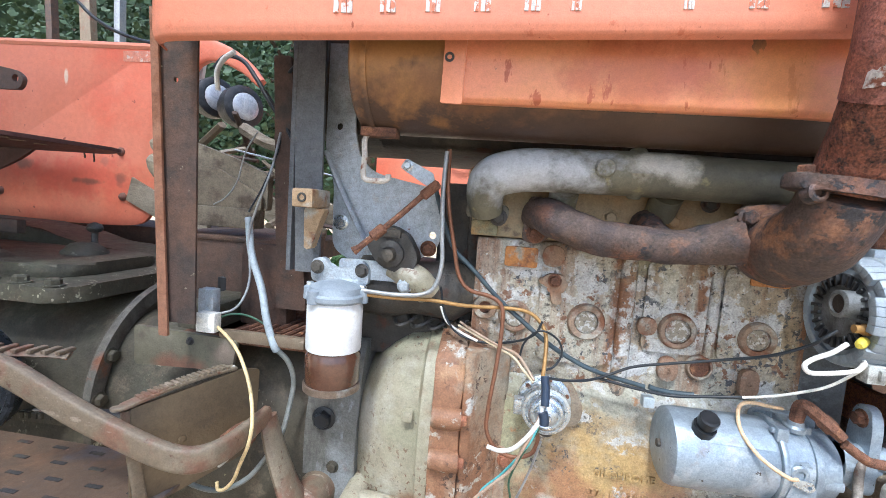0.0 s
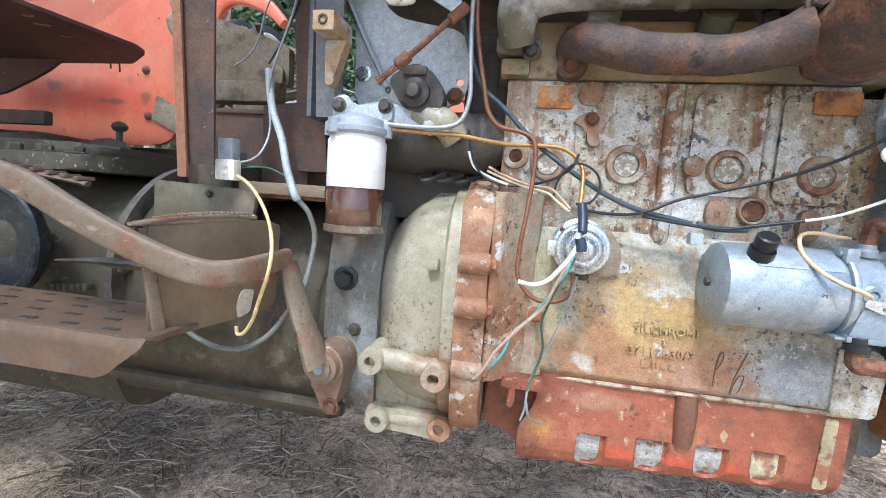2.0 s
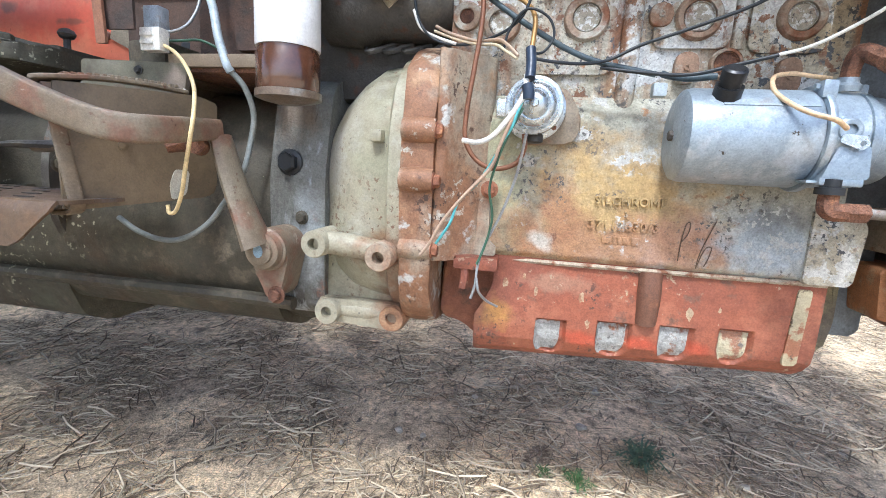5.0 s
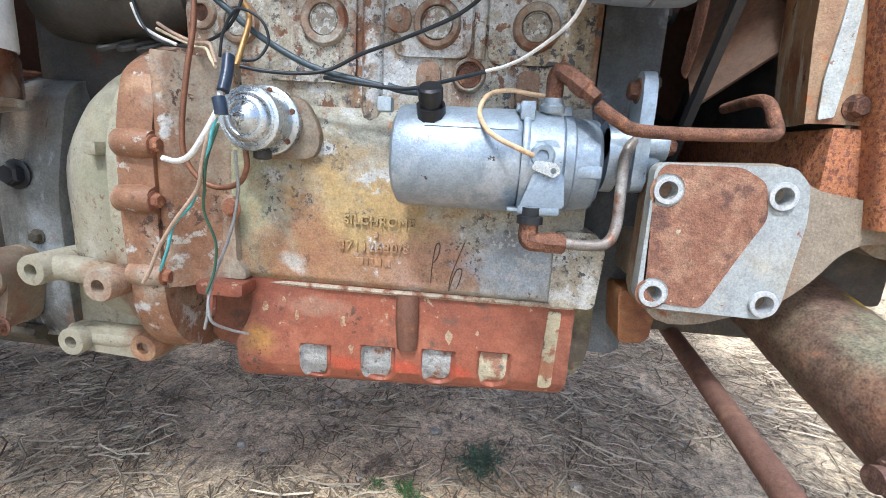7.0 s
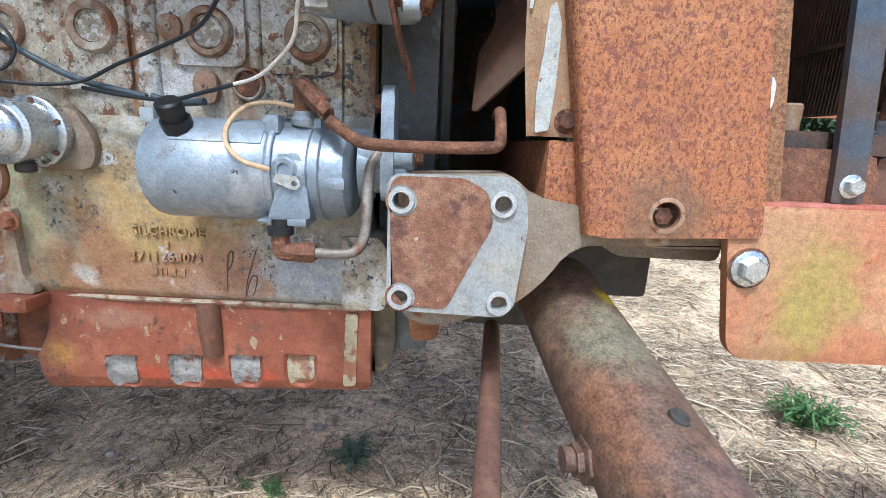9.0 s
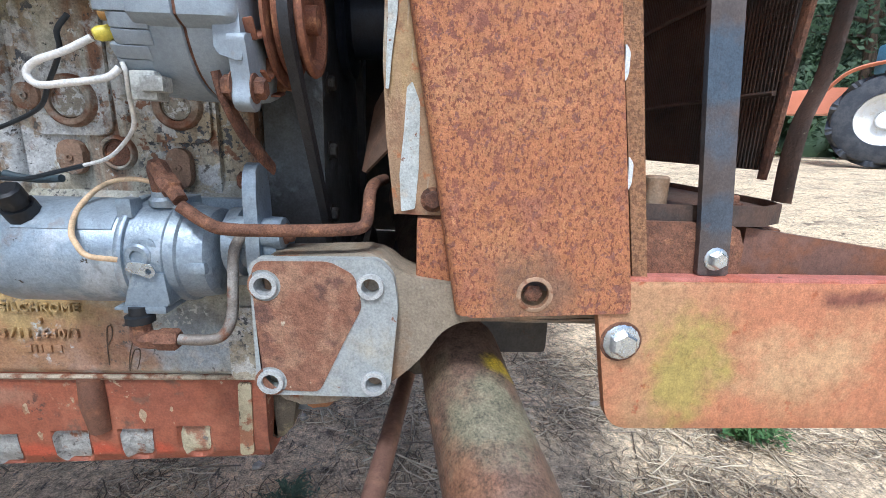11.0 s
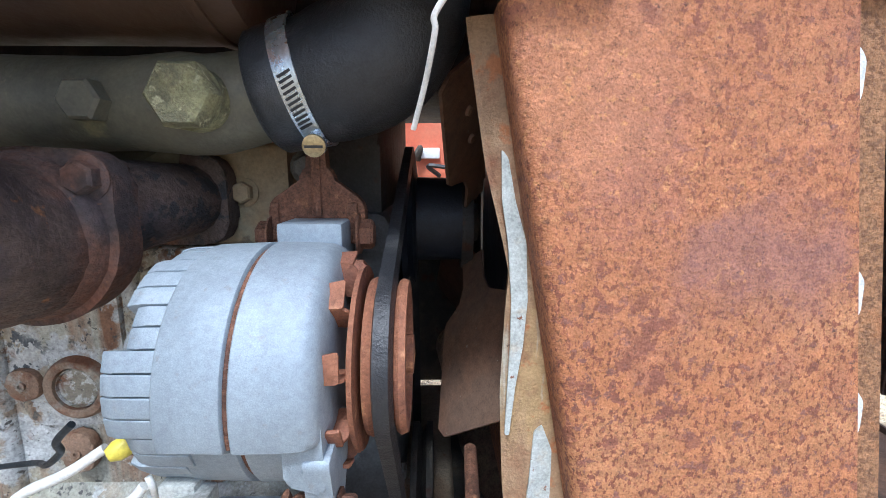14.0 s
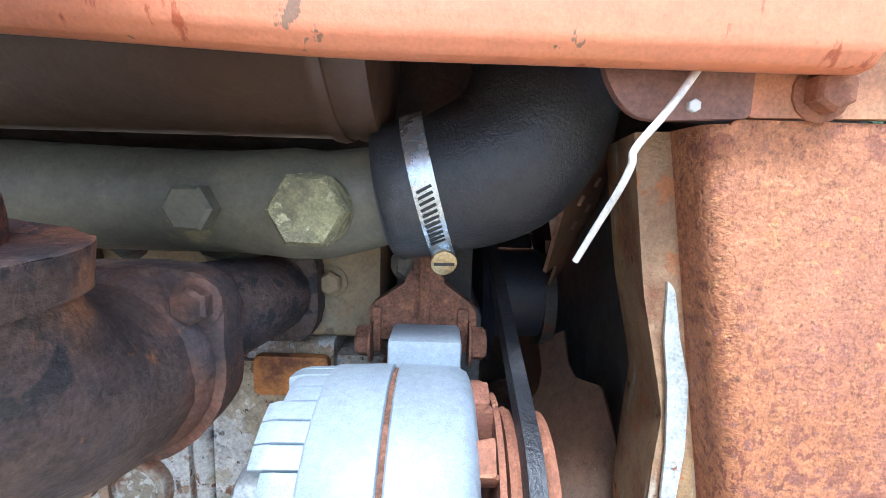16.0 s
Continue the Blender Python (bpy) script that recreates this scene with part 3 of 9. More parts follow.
def litter(name, count, area, length, thick, colours, label, seed, lift=0.004):
    """Dry stalks that lie on the ground, in one mesh."""
    r = random.Random(seed)
    verts, faces, mats = [], [], []
    for k in range(count):
        x, y = r.uniform(area[0], area[1]), r.uniform(area[2], area[3])
        if noise.noise(Vector((x * 3.6, y * 3.6, 3.0))) + 0.5 * noise.noise(Vector((x * 9, y * 9, 8.0))) < r.uniform(-0.42, 0.22):
            continue
        a, ln, w = r.uniform(0, math.pi), r.uniform(*length), r.uniform(*thick)
        z = ground_height(x, y) + lift * r.random() + w
        bend = r.uniform(-0.5, 0.5)
        pts = []
        for s in (-0.5, 0.0, 0.5):
            aa = a + bend * s
            pts.append((x + math.cos(aa) * ln * s, y + math.sin(aa) * ln * s, z + r.uniform(-0.002, 0.006)))
        b = len(verts)
        nx, ny = -math.sin(a) * w, math.cos(a) * w
        for p in pts:
            verts += [(p[0] + nx, p[1] + ny, p[2]), (p[0] - nx, p[1] - ny, p[2]), (p[0], p[1], p[2] + w * 1.2)]
        for s in (0, 3):
            for i, j in ((0, 1), (1, 2), (2, 0)):
                faces.append((b + s + i, b + s + j, b + s + 3 + j, b + s + 3 + i))
                mats.append(k % len(colours))
    me = bpy.data.meshes.new(name)
    me.from_pydata(verts, [], faces)
    for c in colours:
        me.materials.append(c)
    me.polygons.foreach_set("material_index", mats)
    return tagged(new(name, me), label, "straw", kind="stuff")


m_straw = plain("straw_pale", (0.64, 0.54, 0.38), 0.7)
m_straw_grey = plain("straw_grey", (0.36, 0.295, 0.21), 0.8)
m_straw_dark = plain("twig_dark", (0.15, 0.112, 0.075), 0.85)
litter("straw", 84000, (-1.7, 2.3, -0.35, 2.2), (0.015, 0.06), (0.0006, 0.0013), (m_straw, m_straw_grey, m_straw, m_straw_dark, m_straw_grey, m_straw_dark), "dry pine needles and straw on the ground", 3)
litter("straw", 9000, (0.6, 6.0, 0.6, 5.5), (0.04, 0.14), (0.001, 0.0025), (m_straw, m_straw_grey, m_straw), "sunlit dry straw on open ground", 8)
litter("straw", 5200, (-1.5, 2.4, -0.2, 1.8), (0.04, 0.13), (0.0011, 0.0024), (m_straw, m_straw_grey, m_straw, m_straw_grey, m_straw_grey, m_straw_dark), "longer dry stalks lying on the ground", 17, 0.014)
litter("twigs", 260, (-1.5, 2.5, -0.2, 2.0), (0.10, 0.30), (0.0015, 0.0032), (m_straw_grey, m_straw_dark, m_straw), "thin dead twigs on the ground", 11)

m_stone = surf("stone", (0.48, 0.43, 0.35), [((0.33, 0.29, 0.23), 40, 0.45, 0.6, 1)], rough=0.85, bump=0.4, grain=300)
for k, (x, y, s) in enumerate([(-0.142, 0.303, 0.011), (-0.077, 0.296, 0.009), (0.30, 0.43, 0.014), (0.02, 0.52, 0.01), (0.36, 0.62, 0.013), (-0.38, 0.36, 0.009),
                               (0.62, 0.30, 0.012), (-0.25, 0.22, 0.007), (0.16, 0.24, 0.008), (0.93, 0.52, 0.012), (1.25, 0.72, 0.016), (1.6, 0.6, 0.02)]):
    bm = BM()
    bmesh.ops.create_icosphere(bm, subdivisions=2, radius=s)
    bmesh.ops.scale(bm, verts=bm.verts, vec=(1, 0.8 + 0.2 * math.sin(k), 0.62))
    lumpy(bm, s * 0.5, 60, k * 1.7)
    bmesh.ops.translate(bm, verts=bm.verts, vec=(x, y, ground_height(x, y) + s * 0.3))
    single("stone", bm, m_stone, "small pale stone lying on the ground", "stone", "stones on the ground", at=(x, y, 0))

m_weed = surf("weed_leaf", (0.06, 0.13, 0.035), [((0.10, 0.20, 0.06), 60, 0.45, 0.6, 1)], rough=0.6, bump=0.1)
m_weed2 = surf("weed_leaf_bluish", (0.07, 0.12, 0.075), [((0.11, 0.17, 0.10), 60, 0.45, 0.6, 1)], rough=0.65, bump=0.1)


def weed(x, y, size, n, mat, label, seed, flat=0.6):
    r = random.Random(seed)
    bm = BM()
    z0 = ground_height(x, y)
    for k in range(n):
        a, lean, h = r.uniform(0, 6.28), r.uniform(0.15, 1.0), size * r.uniform(0.5, 1.0)
        d = Vector((math.cos(a), math.sin(a), 0))
        p0 = Vector((x, y, z0)) + d * r.uniform(0, size * 0.25)
        p1 = p0 + d * h * lean * 0.5 + Vector((0, 0, h * 0.55))
        p2 = p0 + d * h * lean + Vector((0, 0, h * (0.9 - lean * flat)))
        side = Vector((-d.y, d.x, 0)) * h * 0.035
        vs = [bm.verts.new(q) for q in (p0 - side * 0.4, p0 + side * 0.4, p1 - side, p1 + side, p2)]
        bm.faces.new((vs[0], vs[1], vs[3], vs[2]))
        bm.faces.new((vs[2], vs[3], vs[4]))
        for s in range(5):
            q = p0.lerp(p2, 0.3 + 0.14 * s) + Vector((0, 0, h * 0.12))
            e = Vector((r.uniform(-1, 1), r.uniform(-1, 1), r.uniform(-0.2, 0.7))).normalized() * h * 0.20
            f = e.cross(Vector((0, 0, 1))).normalized() * h * 0.035
            bm.faces.new([bm.verts.new(w) for w in (q, q + e * 0.5 + f, q + e, q + e * 0.5 - f)])
    return single("weed", bm, mat, label, "weed", "weeds under the tractor", at=(x, y, z0))


weed(0.413, 0.307, 0.075, 60, m_weed2, "feathery blue-green weed growing in sandy soil", 1)
weed(0.27, 0.20, 0.045, 40, m_weed, "low bright green weed in straw", 2)
weed(0.20, 0.22, 0.03, 22, m_weed, "tiny green weed in straw", 3)
weed(1.62, 0.55, 0.12, 110, m_weed, "tuft of green grass on open ground", 4)
weed(-1.28, 1.75, 0.95, 150, m_weed, "tall green grass behind the tractor", 6, 0.1)
weed(-1.15, 1.9, 0.8, 120, m_weed, "tall green grass behind the tractor", 7, 0.1)

# far woods: limbs and many leaf clumps along the horizon
m_wood_leaf = surf("far_leaf", (0.03, 0.062, 0.028), [((0.052, 0.095, 0.038), 1.2, 0.4, 0.65, 1), ((0.015, 0.035, 0.015), 3, 0.5, 0.66, 2)], rough=0.7, bump=0)
m_bark = surf("bark", (0.12, 0.085, 0.06), [((0.06, 0.045, 0.035), 20, 0.45, 0.6, 1, (1, 1, 0.2))], rough=0.9, bump=0.5, grain=60)


def far_tree(x, y, h, seed):
    r = random.Random(seed)
    tree = thing("tree", (x, y, 0), "tall leafy green tree round the clearing, one added unseen for shade", "tree", "trees round the clearing")
    bm = BM()
    top = Vector((x + r.uniform(-0.6, 0.6), y, h * 0.8))
    tube(bm, [(x, y, -0.1), (x + r.uniform(-0.2, 0.2), y, h * 0.35), top], [h * 0.028, h * 0.02, h * 0.006], 8)
    ends = []
    for k in range(9):
        z = h * r.uniform(0.2, 0.75)
        a = r.uniform(0, 6.28)
        p = Vector((x, y, z))
        q = p + Vector((math.cos(a), math.sin(a), r.uniform(0.2, 0.6))) * h * r.uniform(0.15, 0.3)
        tube(bm, [p, p.lerp(q, 0.5) + Vector((0, 0, 0.1)), q], [h * 0.009, h * 0.006, h * 0.003], 5, 3)
        ends.append(q)
    part("trunk", bm, m_bark, tree)
    verts, faces = [], []
    for k in range(6500):
        c = r.choice(ends) if r.random() < 0.75 else Vector((x, y, h * r.uniform(0.15, 1.0)))
        p = c + Vector((r.gauss(0, 1), r.gauss(0, 1), r.gauss(0, 0.8))) * h * 0.10
        a = Vector((r.uniform(-1, 1), r.uniform(-1, 1), r.uniform(-1, 1))).normalized() * h * r.uniform(0.006, 0.013)
        b = a.orthogonal() * r.uniform(0.4, 0.8)
        n0 = len(verts)
        verts += [tuple(p - a), tuple(p + b), tuple(p + a), tuple(p - b)]
        faces.append((n0, n0 + 1, n0 + 2, n0 + 3))
    me = bpy.data.meshes.new("crown")
    me.from_pydata([tuple(Vector(v) - Vector((x, y, 0))) for v in verts], [], faces)
    me.materials.append(m_wood_leaf)
    ob = new("crown", me)
    ob.parent = tree
    return tree


# The last tree is unseen, added behind the camera to shade the left.
for k, (x, y, h) in enumerate([(-9.5, 8.5, 6), (-7.6, 9.5, 7), (-5.6, 10, 6.5), (-3.6, 10.5, 7), (-1.4, 11, 6.5), (1.0, 12, 7), (3.6, 12, 6.5), (6.2, 11.5, 7.5), (8.6, 11, 6.5), (10.8, 10, 7), (12.6, 8.5, 6.5), (14, 6.5, 7), (-2.6, -3.45, 7)]):
    far_tree(x, y, h, 40 + k)
bm = BM()
for k in range(30):
    a = math.pi * (k / 29) * 1.1 - 0.15
    x, y = math.cos(a) * 22, math.sin(a) * 22
    for j in range(24):
        bmesh.ops.create_icosphere(bm, subdivisions=2, radius=rng.uniform(0.8, 1.8), matrix=Matrix.Translation((x + rng.uniform(-2, 2), y + rng.uniform(-1, 1), rng.uniform(0, 13))))
lumpy(bm, 0.9, 0.9)
single("backdrop", bm, m_wood_leaf, "dark green woods in the distance", "woods", kind="stuff")

# ---- fasteners ----
HEADS = {}


def bolt(parent, at, n, r, mat=None, h=0.9, name="bolt", washer=True):
    """A hexagon head with a washer; r is half its width across corners."""
    mat = mat or m_rust
    key = (mat.name, washer, h)
    if key not in HEADS:
        b = BM()
        if washer:
            lathe(b, (0, 0, 0), (0, 0, 1), [(0, 1.35), (0.12, 1.35), (0.18, 1.25)], 14)
        lathe(b, (0, 0, 0.15 if washer else 0), (0, 0, 1), [(0, 1.0), (h * 0.78, 1.0), (h, 0.82)], 6)
        HEADS[key] = finish(b, name, mat)
    return again(name, HEADS[key], parent, turned(at, n, scale=r))


CUPS = {}
m_boss = surf("boss_paint", (0.27, 0.19, 0.13), [((0.38, 0.35, 0.29), 30, 0.48, 0.58, 1), (RUST, 26, 0.5, 0.62, 2)], rough=0.7, bump=0.5, grain=260)


def core_plug(parent, x, y, z, r, boss, mat, name="core_plug", n=(0, -1, 0)):
    """A pressed plug in its cast boss: a ring proud of the wall with a dished cup inside."""
    key = (round(boss / r, 2), mat.name)
    if key not in CUPS:
        b = BM()
        k = boss / r
        lathe(b, (0, 0, 0), (0, 0, 1), [(-0.1, k * 1.05), (0.30, k), (0.40, k - 0.10), (0.40, 1.10), (0.34, 1.0), (0.06, 0.98)], 30, False)
        c = BM()
        lathe(c, (0, 0, 0), (0, 0, 1), [(0.06, 0.985), (0.24, 0.93), (0.26, 0.88), (0.14, 0.84), (0.10, 0.5), (0.09, 0.0)], 28, False)
        CUPS[key] = (finish(b, "plug_boss", m_boss), finish(c, name, mat))
    again("plug_boss", CUPS[key][0], parent, turned((x, y, z), n, scale=r))
    return again(name, CUPS[key][1], parent, turned((x, y, z), n, scale=r))


m_plug = surf("plug_metal", (0.30, 0.27, 0.21), [((0.56, 0.56, 0.53), 120, 0.50, 0.56, 1), ((0.20, 0.10, 0.06), 35, 0.52, 0.64, 2), ((0.09, 0.08, 0.07), 150, 0.60, 0.66, 3)], rough=0.55, metal=0.3, bump=0.4, grain=400)

# ---- engine ----
engine = thing("engine", (0.25, 0.2, 0.37), "four-cylinder diesel engine with flaking grey paint and rust stains", "engine")
bm = BM()
slab(bm, rounded([(0.0, 0.70), (0.0, 0.945), (0.40, 0.945), (0.40, 0.70)], 0.008), (0.0, 0, 0), (0, 1, 0), (0, 0, 1), 0.462)
block = part("cylinder_block", bm, m_block, engine)
bm = BM()
slab(bm, rounded([(0.012, 0.745), (-0.022, 0.70), (-0.026, 0.515), (-0.018, 0.506), (0.40, 0.506), (0.40, 0.745)], [0.004, 0.02, 0.004, 0.003, 0, 0]), (0.002, 0, 0), (0, 1, 0), (0, 0, 1), 0.498)
part("crankcase", bm, m_crank, engine)
# raised panels of the water jacket with ribs between
for x0, x1, z0, z1 in ((0.105, 0.216, 0.757, 0.935), (0.262, 0.352, 0.79, 0.93), (0.372, 0.458, 0.785, 0.93)):
    bm = slab(BM(), rounded([(x0, z0), (x1, z0), (x1, z1), (x0, z1)], 0.014), (0, 0.0, 0), (1, 0, 0), (0, 0, 1), 0.006, bevel=0.003)
    part("jacket_panel", bm, m_block, block)
for x, r, z0, z1 in ((0.236, 0.013, 0.71, 0.94), (0.362, 0.008, 0.79, 0.94)):
    bm = tube(BM(), [(x, 0.002, z0), (x, -0.001, (z0 + z1) / 2), (x, 0.002, z1)], r, 10)
    part("rib", bm, m_block, block)
# upright pad with a foot beside the lift pump
bm = slab(BM(), rounded([(0.05, 0.508), (0.085, 0.508), (0.085, 0.52), (0.074, 0.53), (0.072, 0.615), (0.058, 0.615), (0.056, 0.53), (0.05, 0.52)], 0.003), (0, -0.024, 0), (1, 0, 0), (0, 0, 1), 0.012, bevel=0.002)
part("upright_pad", bm, m_flange, block)
# the casting flares towards the clutch housing
b = BM()
slab(b, rounded([(0.0, 0.03), (0.0, -0.070), (0.012, -0.069), (0.028, -0.048), (0.045, -0.034), (0.068, -0.022), (0.068, 0.03)], [0, 0.003, 0.006, 0.01, 0.012, 0.01, 0]), (0, 0, 0.50), (1, 0, 0), (0, 1, 0), 0.275, bevel=0.004)
part("rear_flare", b, m_flange, block)
b = BM()
slab(b, rounded([(0.002, 0.506), (0.002, 0.396), (0.035, 0.392), (0.062, 0.372), (0.085, 0.372), (0.10, 0.506)], [0, 0.01, 0.015, 0.015, 0.01, 0]), (0, 0.30, 0), (1, 0, 0), (0, 0, 1), 0.285, bevel=0.008)
part("rear_sump_end", b, surf("rusty_end", (0.22, 0.085, 0.045), [((0.30, 0.13, 0.06), 12, 0.5, 0.62, 1), ((0.12, 0.06, 0.035), 30, 0.55, 0.65, 2)], rough=0.7, bump=0.4), block)
# front foot of the block
bm = slab(BM(), rounded([(0.468, 0.507), (0.522, 0.507), (0.527, 0.58), (0.515, 0.60), (0.468, 0.60)], 0.006), (0, 0.06, 0), (1, 0, 0), (0, 0, 1), 0.09, bevel=0.004)
part("front_foot", bm, m_block, block)
bm = slab(BM(), rounded([(0.455, 0.61), (0.50, 0.61), (0.50, 0.93), (0.455, 0.93)], 0.006), (0, 0.30, 0), (1, 0, 0), (0, 0, 1), 0.29, bevel=0.004)
part("front_edge", bm, m_block, block)
for x, z, r, boss in ((0.068, 0.822, 0.017, 0.025), (0.178, 0.826, 0.018, 0.028), (0.312, 0.826, 0.019, 0.027), (0.425, 0.825, 0.017, 0.026)):
    core_plug(block, x, -0.006 if x > 0.1 else 0.0, z, r, boss, m_plug)
core_plug(block, 0.020, 0.0, 0.832, 0.010, 0.019, m_rust, "threaded_port")
core_plug(block, 0.352, -0.001, 0.772, 0.015, 0.019, m_rust, "core_plug")
m_pad = surf("rust_pad", (0.27, 0.17, 0.11), [(RUST, 30, 0.52, 0.64, 1), ((0.36, 0.33, 0.27), 40, 0.55, 0.64, 2)], rough=0.75, bump=0.5, grain=300)
for name, x, z, w, h in (("blanking_pad", 0.305, 0.766, 0.014, 0.019), ("blanking_pad", 0.421, 0.757, 0.013, 0.022), ("blanking_pad", 0.268, 0.829, 0.014, 0.014), ("blanking_pad", 0.120, 0.924, 0.017, 0.017)):
    b = BM()
    slab(b, rounded([(x - w, z - h), (x + w, z - h), (x + w, z + h), (x - w, z + h)], w * 0.98, 6), (0, -0.001, 0), (1, 0, 0), (0, 0, 1), 0.011, bevel=0.003)
    lathe(b, (x, -0.012, z), (0, -1, 0), [(0, 0.004), (0.002, 0.004), (0.002, 0.002), (0, 0.002)], 10, False)
    part(name, b, m_pad, block)
m_orange_pad = surf("orange_pad", (0.46, 0.20, 0.055), [(RUST, 30, 0.5, 0.62, 1), ((0.34, 0.32, 0.26), 20, 0.6, 0.66, 2)], rough=0.65, bump=0.3)
for x0, x1, z0, z1 in ((0.045, 0.096, 0.903, 0.934), (0.405, 0.460, 0.905, 0.935)):
    b = BM()
    slab(b, rounded([(x0, z0), (x1, z0), (x1, z1), (x0, z1)], 0.004), (0, -0.001, 0), (1, 0, 0), (0, 0, 1), 0.008, bevel=0.002)
    part("cast_pad", b, m_orange_pad, block)
# bracket boss with a nut
b = BM()
slab(b, rounded([(0.098, 0.884), (0.115, 0.897), (0.135, 0.897), (0.147, 0.88), (0.135, 0.873), (0.138, 0.85), (0.122, 0.85), (0.118, 0.873)], 0.005), (0, -0.001, 0), (1, 0, 0), (0, 0, 1), 0.014, bevel=0.003)
boss = part("boss", b, m_flange, block)
bolt(boss, (0.124, -0.015, 0.887), (0, -1, 0), 0.008)
bolt(block, (0.011, -0.012, 0.736), (0, -1, 0), 0.006, m_dark)
bolt(block, (0.071, -0.037, 0.60), (0, -1, 0), 0.009, m_pulley)

# cast lettering
def lettering(text, x, z, size, y, parent, mat, depth=0.0019):
    c = bpy.data.curves.new("cast_lettering", "FONT")
    c.body, c.size, c.extrude, c.bevel_depth, c.space_character = text, size, depth, 0.0003, 1.15
    o = bpy.data.objects.new("cast_lettering", c)
    me = bpy.data.meshes.new_from_object(o)
    me.materials.clear()
    me.materials.append(mat)
    bpy.data.objects.remove(o)
    ob = new("cast_lettering", me)
    ob.parent = parent
    ob.matrix_basis = Matrix.Translation(Vector((x, y, z)) - origin_of(parent)) @ pose(0, 0, 0, 90, 0, 0)
    return ob


lettering("SILCHROME", 0.211, 0.590, 0.0150, -0.0268, block, m_crank)
lettering("3", 0.250, 0.5745, 0.010, -0.0265, block, m_crank)
lettering("37112630/3", 0.205, 0.5570, 0.0165, -0.0268, block, m_crank)
b = BM()
for k, (x, w) in enumerate(((0.225, 0.012), (0.240, 0.003), (0.246, 0.003), (0.252, 0.008), (0.2635, 0.008))):
    box(b, (x, -0.0275, 0.538), (x + w, -0.0245, 0.5475), 0.0006)
part("casting_mark", b, m_crank, block)

# scratched scrawl on the crankcase, and bare chips on the sump's paint
m_scrawl = plain("scrawl", (0.13, 0.09, 0.06), 0.8)
for line in (((0.323, 0.522), (0.324, 0.547), (0.327, 0.570), (0.332, 0.572), (0.331, 0.559), (0.325, 0.548)), ((0.362, 0.577), (0.355, 0.556), (0.348, 0.533), (0.346, 0.514), (0.350, 0.530), (0.355, 0.542), (0.361, 0.542), (0.359, 0.528), (0.355, 0.517))):
    bm = tube(BM(), [(x, -0.0262, z) for x, z in line], 0.0007, 5, 4)
    part("scrawl", bm, m_scrawl, block)

# cylinder head
bm = BM()
slab(bm, rounded([(0.004, 0.9465), (0.004, 1.03), (0.38, 1.03), (0.38, 0.9465)], 0.006), (-0.012, 0, 0), (0, 1, 0), (0, 0, 1), 0.508)
m_head = surf("head_paint", (0.33, 0.25, 0.145), [((0.30, 0.28, 0.19), 9, 0.46, 0.62, 1), ((0.36, 0.22, 0.10), 7, 0.52, 0.66, 2), ((0.14, 0.11, 0.08), 30, 0.62, 0.70, 3)], rough=0.6, bump=0.25, grain=240, fine=0.1, pits=0.08)
head = part("cylinder_head", bm, m_head, engine)
m_ochre = surf("ochre_head", (0.36, 0.22, 0.085), [(OLIVE, 14, 0.45, 0.6, 1), ((0.12, 0.10, 0.07), 25, 0.55, 0.66, 2)], rough=0.7, bump=0.4)
b = BM()
box(b, (-0.012, -0.012, 0.948), (0.03, 0.01, 0.972), 0.004)
part("head_end", b, m_ochre, head)
for x in (0.03, 0.115, 0.2, 0.29, 0.38, 0.46):
    bolt(head, (x, 0.003, 0.99), (0, -1, 0), 0.009, m_head)

# sump: a pressed pan whose bottom rolls under, with four scooped pockets along its corner
PAN = [(-0.0195, 0.522), (-0.0205, 0.47), (-0.0205, 0.412), (-0.0180, 0.392), (-0.0100, 0.376), (0.006, 0.364), (0.04, 0.358), (0.30, 0.358), (0.345, 0.372), (0.36, 0.44), (0.36, 0.522)]
pan_len = [0.0]
for p, q in zip(PAN, PAN[1:]):
    pan_len.append(pan_len[-1] + math.hypot(q[0] - p[0], q[1] - p[1]))
POCKETS = [(0.171, 0.0215, 0.424), (0.257, 0.0235, 0.428), (0.337, 0.0225, 0.430), (0.410, 0.0215, 0.433)]


def pan_at(x_u, d, scoop=0.0):
    """The pan's surface: how far along its length and how deep down its section; scoop lifts it off the pocket floors."""
    y, z = float(np.interp(d, pan_len, [p[0] for p in PAN])), float(np.interp(d, pan_len, [p[1] for p in PAN]))
    x = float(np.interp(z, [0.36, 0.42, 0.46, 0.522], [0.060, 0.060, 0.084, 0.084])) * (1 - x_u) + (0.503 - 0.008 * max(0.0, (0.39 - z) / 0.03)) * x_u
    into = 0.0
    for xc, w, zt in POCKETS:
        t = (d - (0.522 - zt)) / 0.054
        if -0.1 < t < 1.2:
            half = w * math.sqrt(max(0.0, 1 - max(0.0, (t - 0.45) / 0.60) ** 2.6))
            side = min(1.0, max(0.0, (half - abs(x - xc)) / 0.0035))
            into = max(into, side * min(1.0, max(0.0, t / 0.04)) * (1 - 0.45 * max(0.0, t)))
    z += 0.03 * (x - 0.3) * float(np.interp(z, [0.37, 0.46], [1.6, 0.0]))
    return Vector((x, y + 0.009 * into - scoop, z + 0.004 * into * (z < 0.40)))


